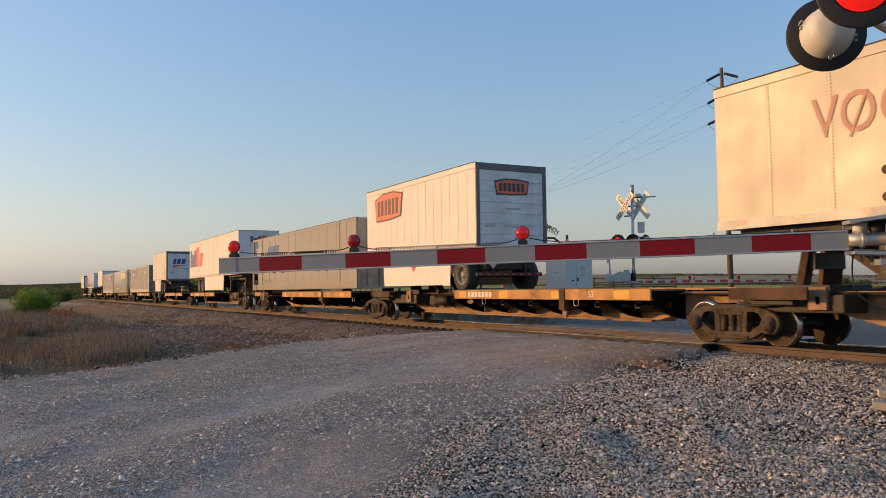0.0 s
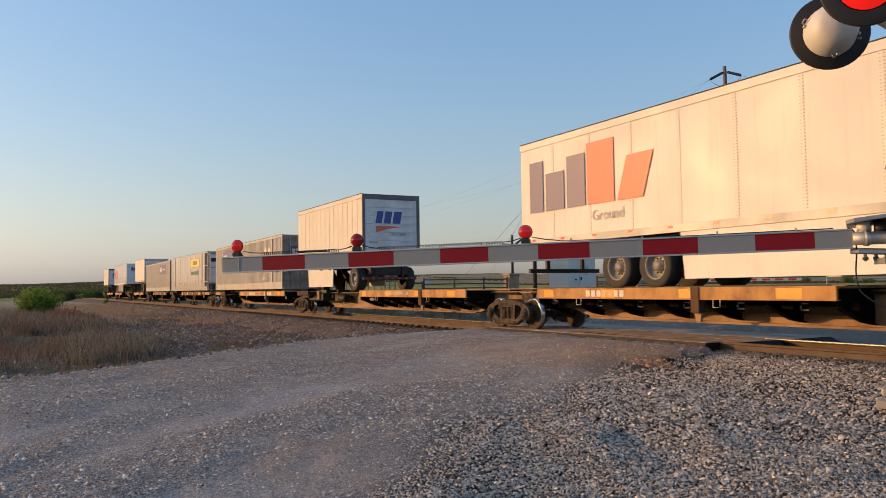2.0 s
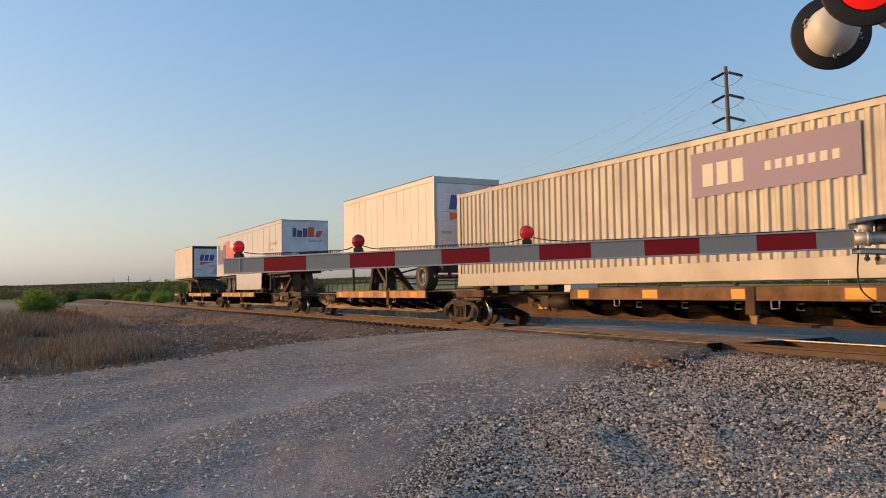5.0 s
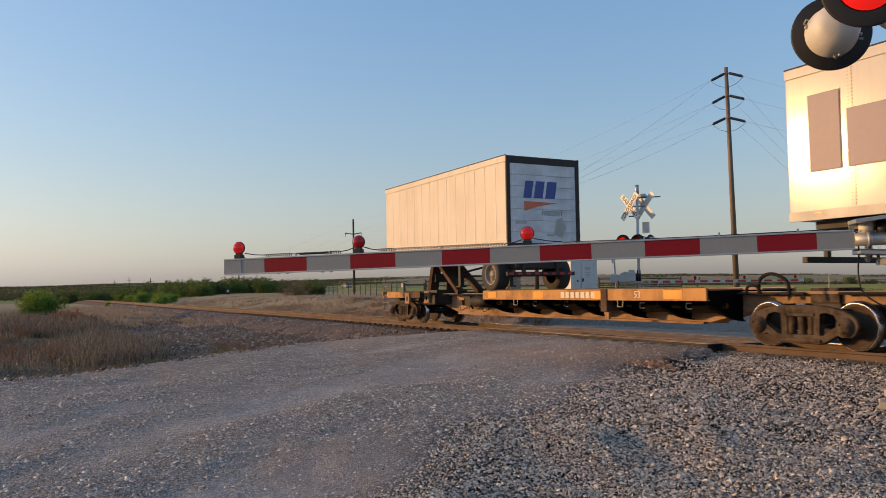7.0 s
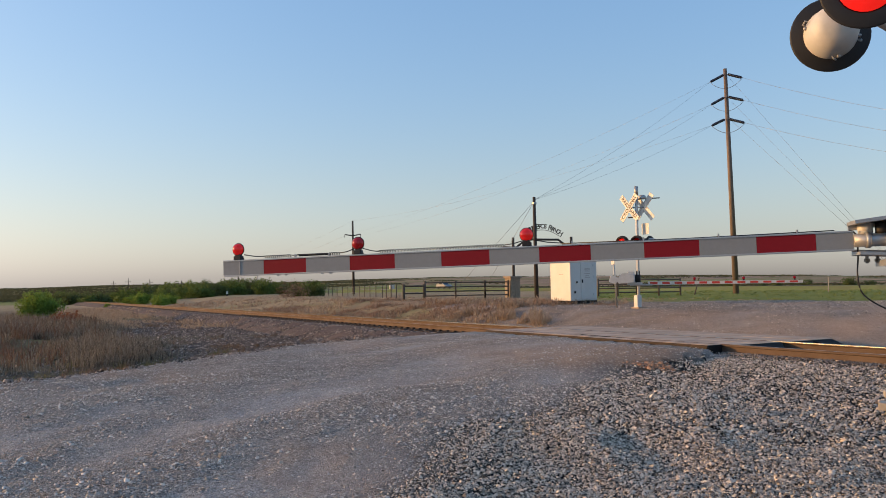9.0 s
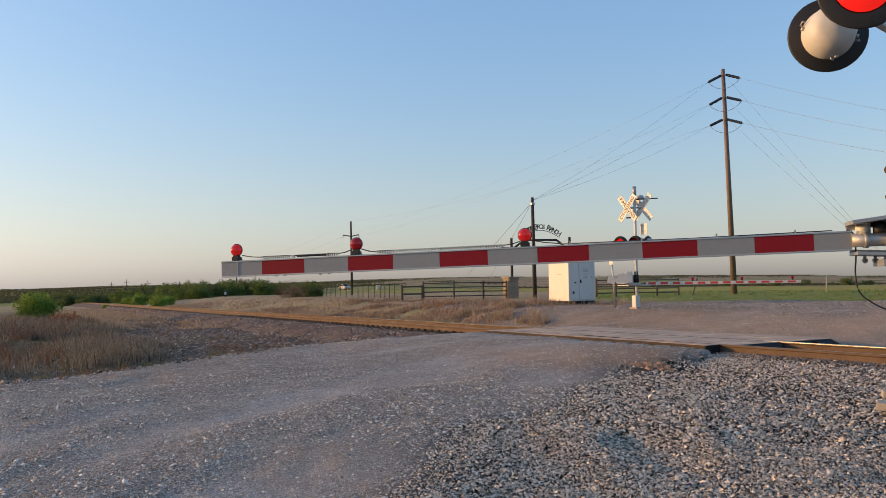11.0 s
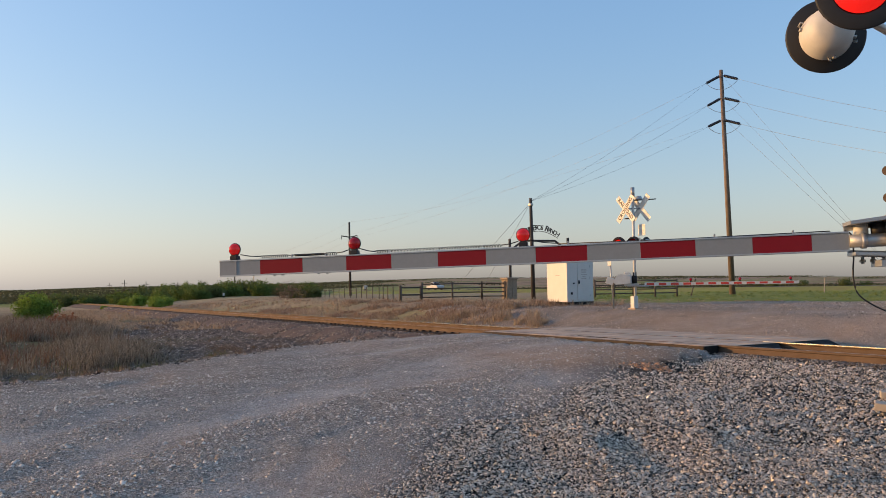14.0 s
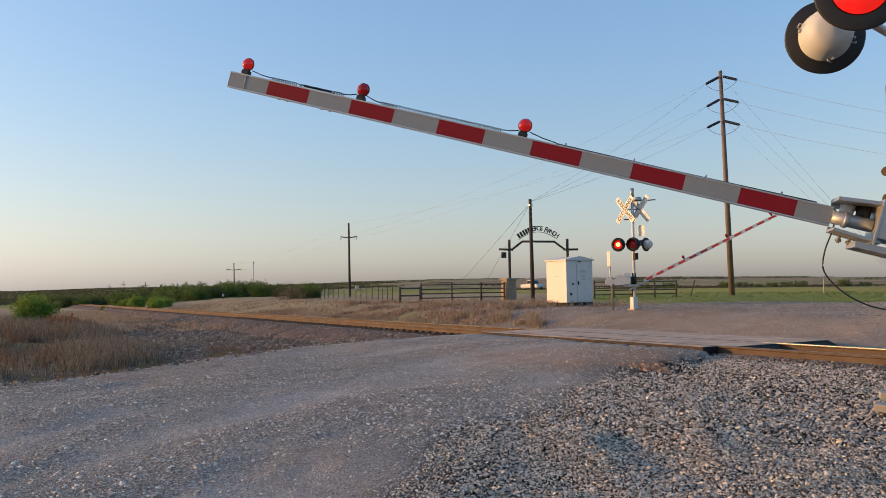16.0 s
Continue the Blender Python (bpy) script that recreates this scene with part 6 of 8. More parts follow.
def build_near_gate():
    g = thing("gate_arm", "striped dark red and grey crossing gate arm with three red lamps", "crossing gate", m=pose(*PIVOT, 0, 1.219, ARM_AZ))
    zc, hh, ht = -0.426, 0.062, 0.018
    X = lambda u: 5.295 - u
    edges = [-0.40, 0.0] + [0.4064 * k for k in range(1, 12)] + [4.72]
    for k, (a, b) in enumerate(zip(edges, edges[1:])):
        bm = cube(B(), (X(b) + 0.0006, -ht, zc - hh), (X(a) - 0.0006, ht, zc + hh), 0.0)
        part("stripe", bm, M["arm_red"] if k % 2 else M["arm_grey"], g, "dark red reflective stripe" if k % 2 else "grey reflective stripe")
    for s in (-1, 1):
        bm = cube(B(), (X(4.72), -ht - 0.006, zc + s * (hh + 0.005) - 0.006), (X(-0.40), ht + 0.006, zc + s * (hh + 0.005) + 0.006), 0.002)
        part("arm_edge", bm, M["arm_alu"], g, "bare aluminium edge strip")
    part("tip_joint", cube(B(), (X(-0.235) - 0.003, -ht - 0.004, zc - hh), (X(-0.235) + 0.003, ht + 0.004, zc + hh)), M["galv"], g)
    top = zc + hh + 0.011
    for u, lit in ((-0.256, True), (0.887, False), (2.34, True)):
        gate_light(g, X(u), top, lit)
    # feed cable: straight runs and coils along the top
    def run(u0, u1, z0=top + 0.022, z1=top + 0.022, y=0.0):
        part("cable_run", cable(B(), [Vector((X(u0), y, z0)), Vector((X((u0 + u1) / 2), y, (z0 + z1) / 2 - 0.006)), Vector((X(u1), y, z1))], 0.0045, 6), M["cable"], g)

    def coil(u0, u1, turns, r=0.011):
        n = turns * 8
        part("cable_coil", cable(B(), [Vector((X(u0 + (u1 - u0) * k / n), r * math.cos(k * math.tau / 8), top + 0.016 + r * math.sin(k * math.tau / 8))) for k in range(n + 1)], 0.0038, 5), M["cable"], g)
    run(-0.2, 0.0, top + 0.045, top + 0.02)
    coil(0.0, 0.26, 14)
    run(0.26, 0.33)
    coil(0.33, 0.62, 34, 0.008)
    coil(0.62, 0.72, 6)
    run(0.72, 0.84, top + 0.02, top + 0.045)
    run(0.93, 1.08, top + 0.05, top + 0.015)
    coil(1.08, 1.2, 8)
    coil(1.2, 1.62, 15)
    coil(1.62, 2.0, 17)
    coil(2.0, 2.16, 7)
    run(2.16, 2.3, top + 0.02, top + 0.045)
    run(2.39, 2.62, top + 0.05, top + 0.012)
    run(2.62, 4.6, top + 0.008, top + 0.008)
    for u in (0.3, 0.62, 1.2, 1.62, 2.0, 2.7, 3.25, 3.8, 4.35):
        part("cable_tie", cube(B(), (X(u) - 0.006, -0.012, top - 0.004), (X(u) + 0.006, 0.012, top + 0.026)), M["galv"], g)
    # lower drain plugs
    for u in (0.13, 0.21, 0.55, 0.63):
        part("drain_plug", cube(B(), (X(u) - 0.01, -0.01, zc - hh - 0.02), (X(u) + 0.01, 0.01, zc - hh - 0.011)), M["galv"], g)
    # adapter and bolts
    for u in (4.52, 4.70):
        for dz in (-0.042, 0.045):
            bolt = part("bolt", rod(B(), (X(u), -ht, zc + dz), (X(u), -ht - 0.006, zc + dz), 0.019, seg=14), M["dark_steel"], g)
            part("bolt_head", rod(B(), (X(u), -ht - 0.005, zc + dz), (X(u), -ht - 0.015, zc + dz), 0.011, seg=6), M["galv"], bolt)
    part("adapter_tube", rod(B(), (X(4.72), 0, zc), (0.30, 0, zc), 0.048, seg=18), M["galv"], g)
    part("adapter_collar", rod(B(), (X(4.80), 0, zc), (X(4.83), 0, zc), 0.058, seg=18), M["galv"], g)
    up = Euler((0, radians(-9), 0)).to_matrix().to_4x4()
    tilt = lambda x, z, deg: Matrix.Translation((x, 0, zc + z)) @ Euler((0, radians(deg), 0)).to_matrix().to_4x4()
    part("upper_bracket", cube(B(), (-0.17, -0.14, -0.014), (0.16, 0.11, 0.014), 0.003), M["galv"], g).matrix_basis = tilt(0.42, 0.145, 6)
    part("bracket_lip", cube(B(), (-0.17, -0.14, -0.05), (0.16, -0.125, 0.014), 0.003), M["galv"], g).matrix_basis = tilt(0.42, 0.145, 6)
    part("lower_bracket", cube(B(), (-0.16, -0.14, -0.012), (0.16, 0.11, 0.012), 0.003), M["galv"], g).matrix_basis = tilt(0.40, -0.105, -4)
    part("bracket_lip", cube(B(), (-0.16, -0.14, -0.012), (0.16, -0.126, 0.035), 0.003), M["galv"], g).matrix_basis = tilt(0.40, -0.105, -4)
    part("pivot_drum", rod(B(), (0.47, -0.09, zc + 0.035), (0.47, -0.09, zc + 0.125), 0.05, seg=18), M["housing"], g, "rounded cast pivot block")
    part("shear_pin", rod(B(), (0.36, -0.07, zc + 0.03), (0.36, -0.07, zc + 0.13), 0.05, seg=14), M["black"], g)
    for u in (0.33, 0.40, 0.47):
        part("bracket_bolt", rod(B(), (u, -0.09, zc - 0.115), (u, -0.09, zc - 0.165), 0.012, seg=8), M["galv"], g)
        part("bracket_nut", rod(B(), (u, -0.09, zc - 0.135), (u, -0.09, zc - 0.155), 0.021, seg=6), M["rim"], g)
    part("end_plate", cube(B(), (0.275, -0.16, zc - 0.15), (0.292, 0.13, zc + 0.19), 0.003), M["galv"], g)
    bm = B()
    cube(bm, (-0.55, -0.152, zc - 0.09), (0.275, -0.140, zc + 0.17), 0.003)
    cube(bm, (-0.55, 0.115, zc - 0.09), (0.275, 0.128, zc + 0.17), 0.003)
    part("counterweight_channel", bm, M["galv"], g, "galvanised channel behind the arm")
    bm = B()
    for y in (-0.15, 0.12):
        cube(bm, (0.05, y - 0.006, zc - 0.19), (0.40, y + 0.006, zc - 0.145), 0.002)
    cube(bm, (0.39, -0.15, zc - 0.19), (0.40, 0.12, zc - 0.145), 0.002)
    cube(bm, (0.05, -0.15, zc - 0.15), (0.275, 0.12, zc - 0.142), 0.002)
    part("lower_frame", bm, M["galv"], g)
    cub = [Vector((X(4.71), -0.05, top + 0.008)), Vector((X(4.76), -0.075, top - 0.03)), Vector((X(4.765), -0.08, zc - 0.1)), Vector((X(4.755), -0.085, zc - 0.25)),
           Vector((X(4.78), -0.09, zc - 0.38)), Vector((X(4.88), -0.09, zc - 0.47)), Vector((X(5.02), -0.08, zc - 0.535)), Vector((X(5.2), -0.06, zc - 0.56)), Vector((X(5.4), 0.0, zc - 0.52))]
    part("feed_cable", cable(B(), smooth_line(cub), 0.006, 7), M["cable"], g, "slack black feed cable")
    return g


NEAR_ARM = build_near_gate()


def lamp_unit(parent, centre, az, lens, hood=True, r=0.254):
    """Black background disc with housing; the lens looks along az."""
    m = Matrix.Translation(centre) @ Euler((radians(90), 0, radians(az + 90))).to_matrix().to_4x4()
    disc = part("background_disc", lathe(B(), [(0.0, -0.012), (r * 0.97, -0.012), (r, -0.006), (r, 0.006), (r * 0.97, 0.01), (0.165, 0.012)], m, 40), M["black"], parent)
    part("lens", lathe(B(), [(0.158, 0.014), (0.13, 0.03), (0.08, 0.042), (0.0, 0.048)], m, 28), lens, disc, "round red signal lens")
    if hood and lens is M["lens_lit"]:
        part("lamp_core", lathe(B(), [(0.085, 0.044), (0.05, 0.052), (0.0, 0.055)], m, 20), M["lamp_core"], disc, "glowing centre of the lit lamp")
    part("housing", lathe(B(), [(0.17, -0.012), (0.168, -0.05), (0.155, -0.09), (0.150, -0.16), (0.135, -0.205), (0.08, -0.235), (0.0, -0.242)], m, 32), M["housing"], disc, "pale grey domed lamp housing")
    if hood:
        bm = B()
        seg = 24
        pts = []
        for k in range(seg + 1):
            a = math.radians(-15 + 210 * k / seg)
            d = 0.30 if 0.15 < k / seg < 0.85 else 0.30 * (0.45 + 0.55 * min(k, seg - k) / (0.15 * seg))
            pts.append((math.cos(a), math.sin(a), d))
        for rr in (0.172, 0.178):
            lo = [bm.verts.new(m @ Vector((rr * x, rr * y, 0.0))) for x, y, d in pts]
            hi = [bm.verts.new(m @ Vector((rr * x, rr * y, d))) for x, y, d in pts]
            for k in range(seg):
                bm.faces.new((lo[k], lo[k + 1], hi[k + 1], hi[k])).smooth = True
        part("hood", bm, M["black"], disc)
    for a in (20, 200, 265):
        q = m @ Matrix.Rotation(radians(a), 4, "Z")
        p = [q @ Vector(c) for c in ((0.168, 0, -0.03), (0.19, 0, -0.055), (0.188, 0.02, -0.085), (0.168, 0.02, -0.08))]
        part("latch", cable(B(), p, 0.006, 6), M["galv"], disc)
        part("latch_knob", rod(B(), q @ Vector((0.155, -0.02, -0.06)), q @ Vector((0.18, -0.02, -0.06)), 0.013, seg=8), M["galv"], disc)
    return disc


def build_near_signal():
    foot = Vector((-3.418, 5.974, -0.416))
    foot.z = float(ground_z(foot.x, foot.y))
    s = thing("crossing_signal", "galvanised signal mast with black-backed flashing lamps beside the road", "crossing signal")
    part("mast", rod(B(), foot, foot + Vector((0, 0, 4.6)), 0.055, seg=16), M["galv"], s)
    part("base_flange", cube(B(), (foot.x - 0.15, foot.y - 0.15, foot.z - 0.1), (foot.x + 0.15, foot.y + 0.15, foot.z + 0.04), 0.01), M["galv"], s)
    bm = B()
    cube(bm, (-0.22, -0.2, -0.33), (0.25, 0.2, 0.33), 0.02)
    mech = part("gate_mechanism", bm, M["galv"], s, "galvanised gate mechanism box on the mast")
    mech.matrix_basis = Matrix.Translation((foot.x + 0.18, foot.y + 0.24, 1.45)) @ Euler((0, 0, radians(ARM_AZ))).to_matrix().to_4x4()
    back, front = Vector((-3.329, 4.801, 2.950)), Vector((-2.798, 4.384, 3.026))
    lamp_unit(s, back, 137, M["lens_dim"])
    lamp_unit(s, front, 312, M["lens_lit"], hood=False)
    bm = B()
    hub = Vector((foot.x, foot.y, back.z + 0.12))
    rod(bm, hub, back + Vector((0.04, -0.04, 0.26)), 0.03, seg=10)
    rod(bm, back + Vector((0.04, -0.04, 0.26)), front + Vector((-0.05, 0.05, 0.2)), 0.03, seg=10)
    rod(bm, front + Vector((-0.03, 0.04, 0.22)), front + Vector((-0.09, 0.1, 0.0)), 0.03, seg=10)
    rod(bm, back + Vector((0.04, -0.04, 0.26)), back + Vector((0.05, -0.05, 0.1)), 0.03, seg=10)
    part("crossarm", bm, M["galv"], s)
    p = Vector((-3.278, 5.568, 2.590))
    m = Matrix.Translation(p) @ Euler((radians(90), 0, radians(312 + 90))).to_matrix().to_4x4()
    sign = part("blue_sign", cube(B(), (-0.1, -0.11, -0.002), (0.1, 0.11, 0.002)), M["blue_sign"], s, "small blue notice plate on the mast")
    sign.matrix_basis = m
    rim = B()
    for a, b in (((-0.1, -0.11), (0.1, -0.104)), ((-0.1, 0.104), (0.1, 0.11)), ((-0.1, -0.104), (-0.094, 0.104)), ((0.094, -0.104), (0.1, 0.104))):
        cube(rim, (*a, 0.002), (*b, 0.004))
    part("sign_rim", rim, M["white_mark"], sign)
    for px in ((-3.282, 5.407, 2.059), (-3.288, 5.416, 1.867)):
        a = Vector(px)
        part("clamp", rod(B(), a + Vector((-0.02, -0.02, 0)), Vector((foot.x, foot.y, a.z)), 0.035, seg=12), M["rust"], s)


build_near_signal()


# ---- far gate ----
def far_ground(x, y):
    return float(ground_z(x, y))


def blade(parent, m, words, white, ink, size):
    bl = part("crossbuck_blade", cube(B(), (-0.61, -0.115, -0.006), (0.61, 0.115, 0.006), 0.003), white, parent)
    bl.matrix_basis = m
    if words:
        part("blade_lettering", lettering(words, size, Matrix.Translation((0, 0, 0.008)), 0.004, 1.02), ink, bl)
    return bl


def build_far_signal():
    x, y = -22.16, 20.20
    z = far_ground(x, y)
    s = thing("crossing_signal", "white crossing signal mast with crossbucks, red lamps and bell", "crossing signal")
    part("mast", rod(B(), (x, y, z), (x, y, 4.93), 0.055, seg=12), M["far_white"], s)
    part("mast_cap", rod(B(), (x, y, 4.6), (x, y, 4.95), 0.075, 0.075, 12), M["galv"], s)
    part("base_box", cube(B(), (x - 0.13, y - 0.13, z + 0.02), (x + 0.07, y + 0.08, z + 0.5), 0.02), M["housing"], s)
    part("base_plate", cube(B(), (x - 0.2, y - 0.2, z - 0.1), (x + 0.2, y + 0.2, z + 0.06), 0.01), M["crossing"], s)
    mech = part("gate_mechanism", cube(B(), (-0.2, -0.17, -0.16), (0.16, 0.15, 0.17), 0.04), M["housing"], s, "beige gate mechanism box on the mast")
    mech.matrix_basis = pose(x - 0.2, y - 0.19, 1.5, 0, 0, 46.5)
    part("mechanism_cover", cube(B(), (-0.26, -0.14, -0.08), (-0.2, 0.12, 0.13), 0.02), M["far_white"], mech)
    part("motor_box", cube(B(), (-0.1, -0.1, 0.17), (0.12, 0.08, 0.26), 0.02), M["housing"], mech)
    part("counterweight_arm", slab(B(), [(-0.52, -0.10), (-0.42, -0.20), (0.12, -0.16), (0.12, 0.08), (-0.20, 0.20), (-0.36, 0.14)], pose(0, -0.19, 0, 90), 0.10), M["housing"], mech, "beige cast arm of the mechanism")
    part("counterweight", cube(B(), (-0.15, -0.07, -0.13), (0.13, 0.07, 0.13), 0.02), M["housing"], mech).matrix_basis = pose(-0.62, -0.22, -0.06, 0, 18, 0)
    part("motor", rod(B(), (0.26, 0.0, -0.16), (0.26, 0.0, 0.12), 0.10, seg=14), M["dark_steel"], mech)
    part("junction_box", cube(B(), (0.2, -0.06, 0.0), (0.34, 0.1, 0.26), 0.015), M["dark_steel"], mech)
    part("bracket", cube(B(), (-0.12, -0.2, -0.26), (0.42, 0.12, -0.17), 0.01), M["galv"], mech)
    part("conduit_box", cube(B(), (x + 0.07, y - 0.1, 2.25), (x + 0.2, y + 0.05, 2.5), 0.01), M["dark_steel"], s)
    h = Vector((math.cos(radians(46.5)), math.sin(radians(46.5)), 0))
    n = Vector((0.72, -0.69, 0))
    zl = 2.820
    base = Vector((x, y, zl))
    part("lamp_crossarm", rod(B(), base - h * 0.6 + Vector((0, 0, 0.02)), base + h * 0.5 + Vector((0, 0, 0.02)), 0.03, seg=8), M["galv"], s)
    lamp_unit(s, base - h * 0.54 + n * 0.30, 306, M["lens_lit"], True, 0.26)
    lamp_unit(s, base + h * 0.0 + n * 0.33, 306, M["lens_dim"], True, 0.26)
    lamp_unit(s, base + h * 0.46 - n * 0.1, 190, M["lens_dim"], True, 0.26)
    white, ink = M["far_white"], M["ink"]
    for dx, az, words in ((-0.27, 274, True), (0.27, 278, False)):
        c = Vector((x, y, 4.149)) + h * dx
        face = Matrix.Translation(c) @ Euler((radians(90), 0, radians(az + 90))).to_matrix().to_4x4()
        blade(s, face @ Matrix.Rotation(radians(-48), 4, "Z"), "RAILROAD" if words else "", white, ink, 0.2)
        blade(s, face @ Matrix.Translation((0, 0, 0.014)) @ Matrix.Rotation(radians(50), 4, "Z"), "CROSSING" if words else "", white, ink, 0.2)
        part("crossbuck_bracket", rod(B(), c, Vector((x, y, c.z)), 0.03, seg=8), M["galv"], s)
    part("bell", lathe(B(), [(0.0, 0.1), (0.1, 0.08), (0.14, 0.0), (0.15, -0.05), (0.0, -0.05)], Matrix.Translation((x + 0.15, y + 0.16, 4.52)), 16), M["galv"], s)
    part("top_bar", rod(B(), Vector((x, y, 4.46)) + h * 0.05, Vector((x, y, 4.48)) + h * 0.85, 0.02, seg=8), M["dark_steel"], s)
    part("count_plate", cube(B(), (-0.17, -0.21, -0.004), (0.17, 0.21, 0.004), 0.003), M["far_white"], s).matrix_basis = Matrix.Translation(Vector((x, y, 3.337)) + h * 0.30) @ Euler((radians(90), 0, radians(276 + 90))).to_matrix().to_4x4()
    part("step_bar", rod(B(), Vector((x, y, 3.78)) - h * 0.32, Vector((x, y, 3.78)) + h * 0.08, 0.025, seg=8), M["dark_steel"], s)
    # arm
    g = thing("gate_arm", "far crossing gate arm with red and white stripes", "crossing gate", m=pose(x, y, 1.40, 0, 0, 46.5))
    part("arm_bar", slab(B(), [(0.35, -0.165), (5.67, -0.15), (5.67, -0.05), (0.35, -0.035)], pose(0, 0.02, 0, 90), 0.04), M["far_white"], g, "white arm bar")
    for k in range(12):
        a = 0.42 + 5.25 * k / 12
        part("stripe", cube(B(), (a, -0.023, -0.145 + 0.001 * k), (a + 0.27, 0.023, -0.055 - 0.001 * k), 0.002), M["far_red"], g, "red reflective panel")
    part("arm_bracket", cube(B(), (-0.3, -0.1, -0.19), (0.5, 0.1, -0.13), 0.01), M["galv"], g)
    for u in (2.0, 3.7, 5.4):
        bm = cube(B(), (u - 0.03, -0.025, -0.04), (u + 0.03, 0.025, 0.0))
        part("gate_light_base", bm, M["black"], g)
        part("gate_light_lens", lathe(B(), [(0.0, -0.04), (0.04, -0.03), (0.055, 0.0), (0.04, 0.03), (0.0, 0.04)], Matrix.Translation((u, 0, 0.05)) @ Euler((radians(90), 0, 0)).to_matrix().to_4x4(), 14), M["gate_lens"], g)
    return g


FAR_ARM = build_far_signal()


def build_notice_post():
    p = Vector((-22.934, 19.808, 0.361))
    t = Vector((-22.910, 19.652, 2.316))
    p.z = far_ground(p.x, p.y)
    s = thing("sign_post", "thin galvanised post with a blank sign seen edge-on", "sign")
    part("post", rod(B(), p, t + Vector((0, 0, 0.1)), 0.03, seg=8), M["galv"], s)
    part("sign_plate", cube(B(), (-0.2, -0.29, -0.004), (0.2, 0.29, 0.004), 0.003), M["far_white"], s).matrix_basis = Matrix.Translation(t + Vector((0.02, -0.04, -0.0))) @ Euler((radians(90), 0, radians(248 + 90))).to_matrix().to_4x4()


build_notice_post()


def build_cabinet():
    x1, y0 = -29.8, 22.9
    x0, y1 = x1 - 1.6, y0 + 1.6
    zb = far_ground(x1, y0) + 0.06
    zt = zb + 2.12
    c = thing("signal_cabinet", "white metal signal cabinet with a door on the gravel mound", "cabinet")
    part("body", cube(B(), (x0, y0, zb + 0.1), (x1, y1, zt), 0.02), M["bungalow"], c)
    bm = B()
    ym = (y0 + y1) / 2
    slab(bm, [(y0 - 0.06, zt), (y1 + 0.06, zt), (y1 + 0.06, zt + 0.06), (ym, zt + 0.22), (y0 - 0.06, zt + 0.06)], Matrix(((0, 0, 1, x0 - 0.06), (1, 0, 0, 0), (0, 1, 0, 0), (0, 0, 0, 1))), 1.72)
    part("roof", bm, M["bungalow"], c, "low gabled cabinet roof")
    door = part("door", cube(B(), (x1, y0 + 0.62, zb + 0.18), (x1 + 0.03, y1 - 0.22, zt - 0.12), 0.008), M["bungalow"], c)
    part("handle", cube(B(), (x1 + 0.03, y0 + 0.66, zb + 0.95), (x1 + 0.07, y0 + 0.72, zb + 1.12), 0.005), M["black"], door)
    for z in (0.35, 1.2, 1.75):
        part("hinge", rod(B(), (x1 + 0.03, y1 - 0.24, zb + z), (x1 + 0.03, y1 - 0.24, zb + z + 0.1), 0.015, seg=8), M["galv"], door)
    for w, z in ((0.3, 1.62), (0.34, 1.56), (0.3, 1.5), (0.34, 1.38), (0.22, 1.28), (0.3, 1.2)):
        part("notice_bar", cube(B(), (x1 + 0.031, y0 + 1.0 - w / 2, zb + z), (x1 + 0.034, y0 + 1.0 + w / 2, zb + z + 0.035)), M["faded_ink"], door)
    for dy, z, w, h in ((0.35, zb + 0.95, 0.07, 0.07), (0.22, zb + 0.45, 0.08, 0.11), (0.72, zt - 0.08, 0.13, 0.05)):
        part("outlet", cube(B(), (x1, y0 + dy, z), (x1 + 0.05, y0 + dy + w, z + h), 0.005), M["black"], c)
    part("side_stencil", cube(B(), (x0 + 0.7, y0 - 0.004, zb + 1.36), (x0 + 1.05, y0 - 0.001, zb + 1.4)), M["faded_ink"], c)
    for k in range(6):
        part("skid", cube(B(), (x0 + 0.02 + 0.29 * k, y0, zb - 0.15), (x0 + 0.12 + 0.29 * k, y1, zb + 0.1), 0.0), M["dark_steel"], c)
    for yy in (y0 + 0.04, y1 - 0.04):
        part("lifting_eye", rod(B(), (x1 - 0.05, yy, zt + 0.06), (x1 - 0.05, yy, zt + 0.16), 0.03, seg=8), M["galv"], c)


build_cabinet()


def build_sleepers():
    p = Vector((-5.605, 9.607, -0.256))
    z = float(ground_z(p.x, p.y))
    s = thing("timber_stack", "small stack of weathered pale timbers on the gravel", "timber")
    for dx, dy, dz, ry, rz in ((0.60, -0.92, 0.0, 7, 30), (0.10, -0.02, 0.03, 4, 36), (0.42, 0.24, 0.10, 9, 22)):
        b = part("plank", cube(B(), (-0.5, -0.12, 0.0), (0.5, 0.12, 0.085), 0.01), M["fence_pale"], s)
        b.matrix_basis = pose(p.x + dx, p.y + dy, z + dz, 0, ry, rz)


M["fence_pale"] = surf("fence_pale", (0.42, 0.36, 0.28), 0.85, grime=0.4, dirt=(0.25, 0.2, 0.15), bump=0.3)
build_sleepers()

# ---- poles and wires ----
def insulator(bm, a, b, discs=9, r=0.13):
    a, b = Vector(a), Vector(b)
    q = (b - a).to_track_quat("Z", "Y").to_matrix().to_4x4()
    L = (b - a).length
    prof = [(0.03, 0.0)]
    for k in range(discs):
        z = L * (0.08 + 0.86 * k / discs)
        prof += [(0.035, z), (r, z + L * 0.02), (r * 0.9, z + L * 0.05), (0.035, z + L * 0.06)]
    prof += [(0.03, L)]
    lathe(bm, prof, Matrix.Translation(a) @ q, 10)


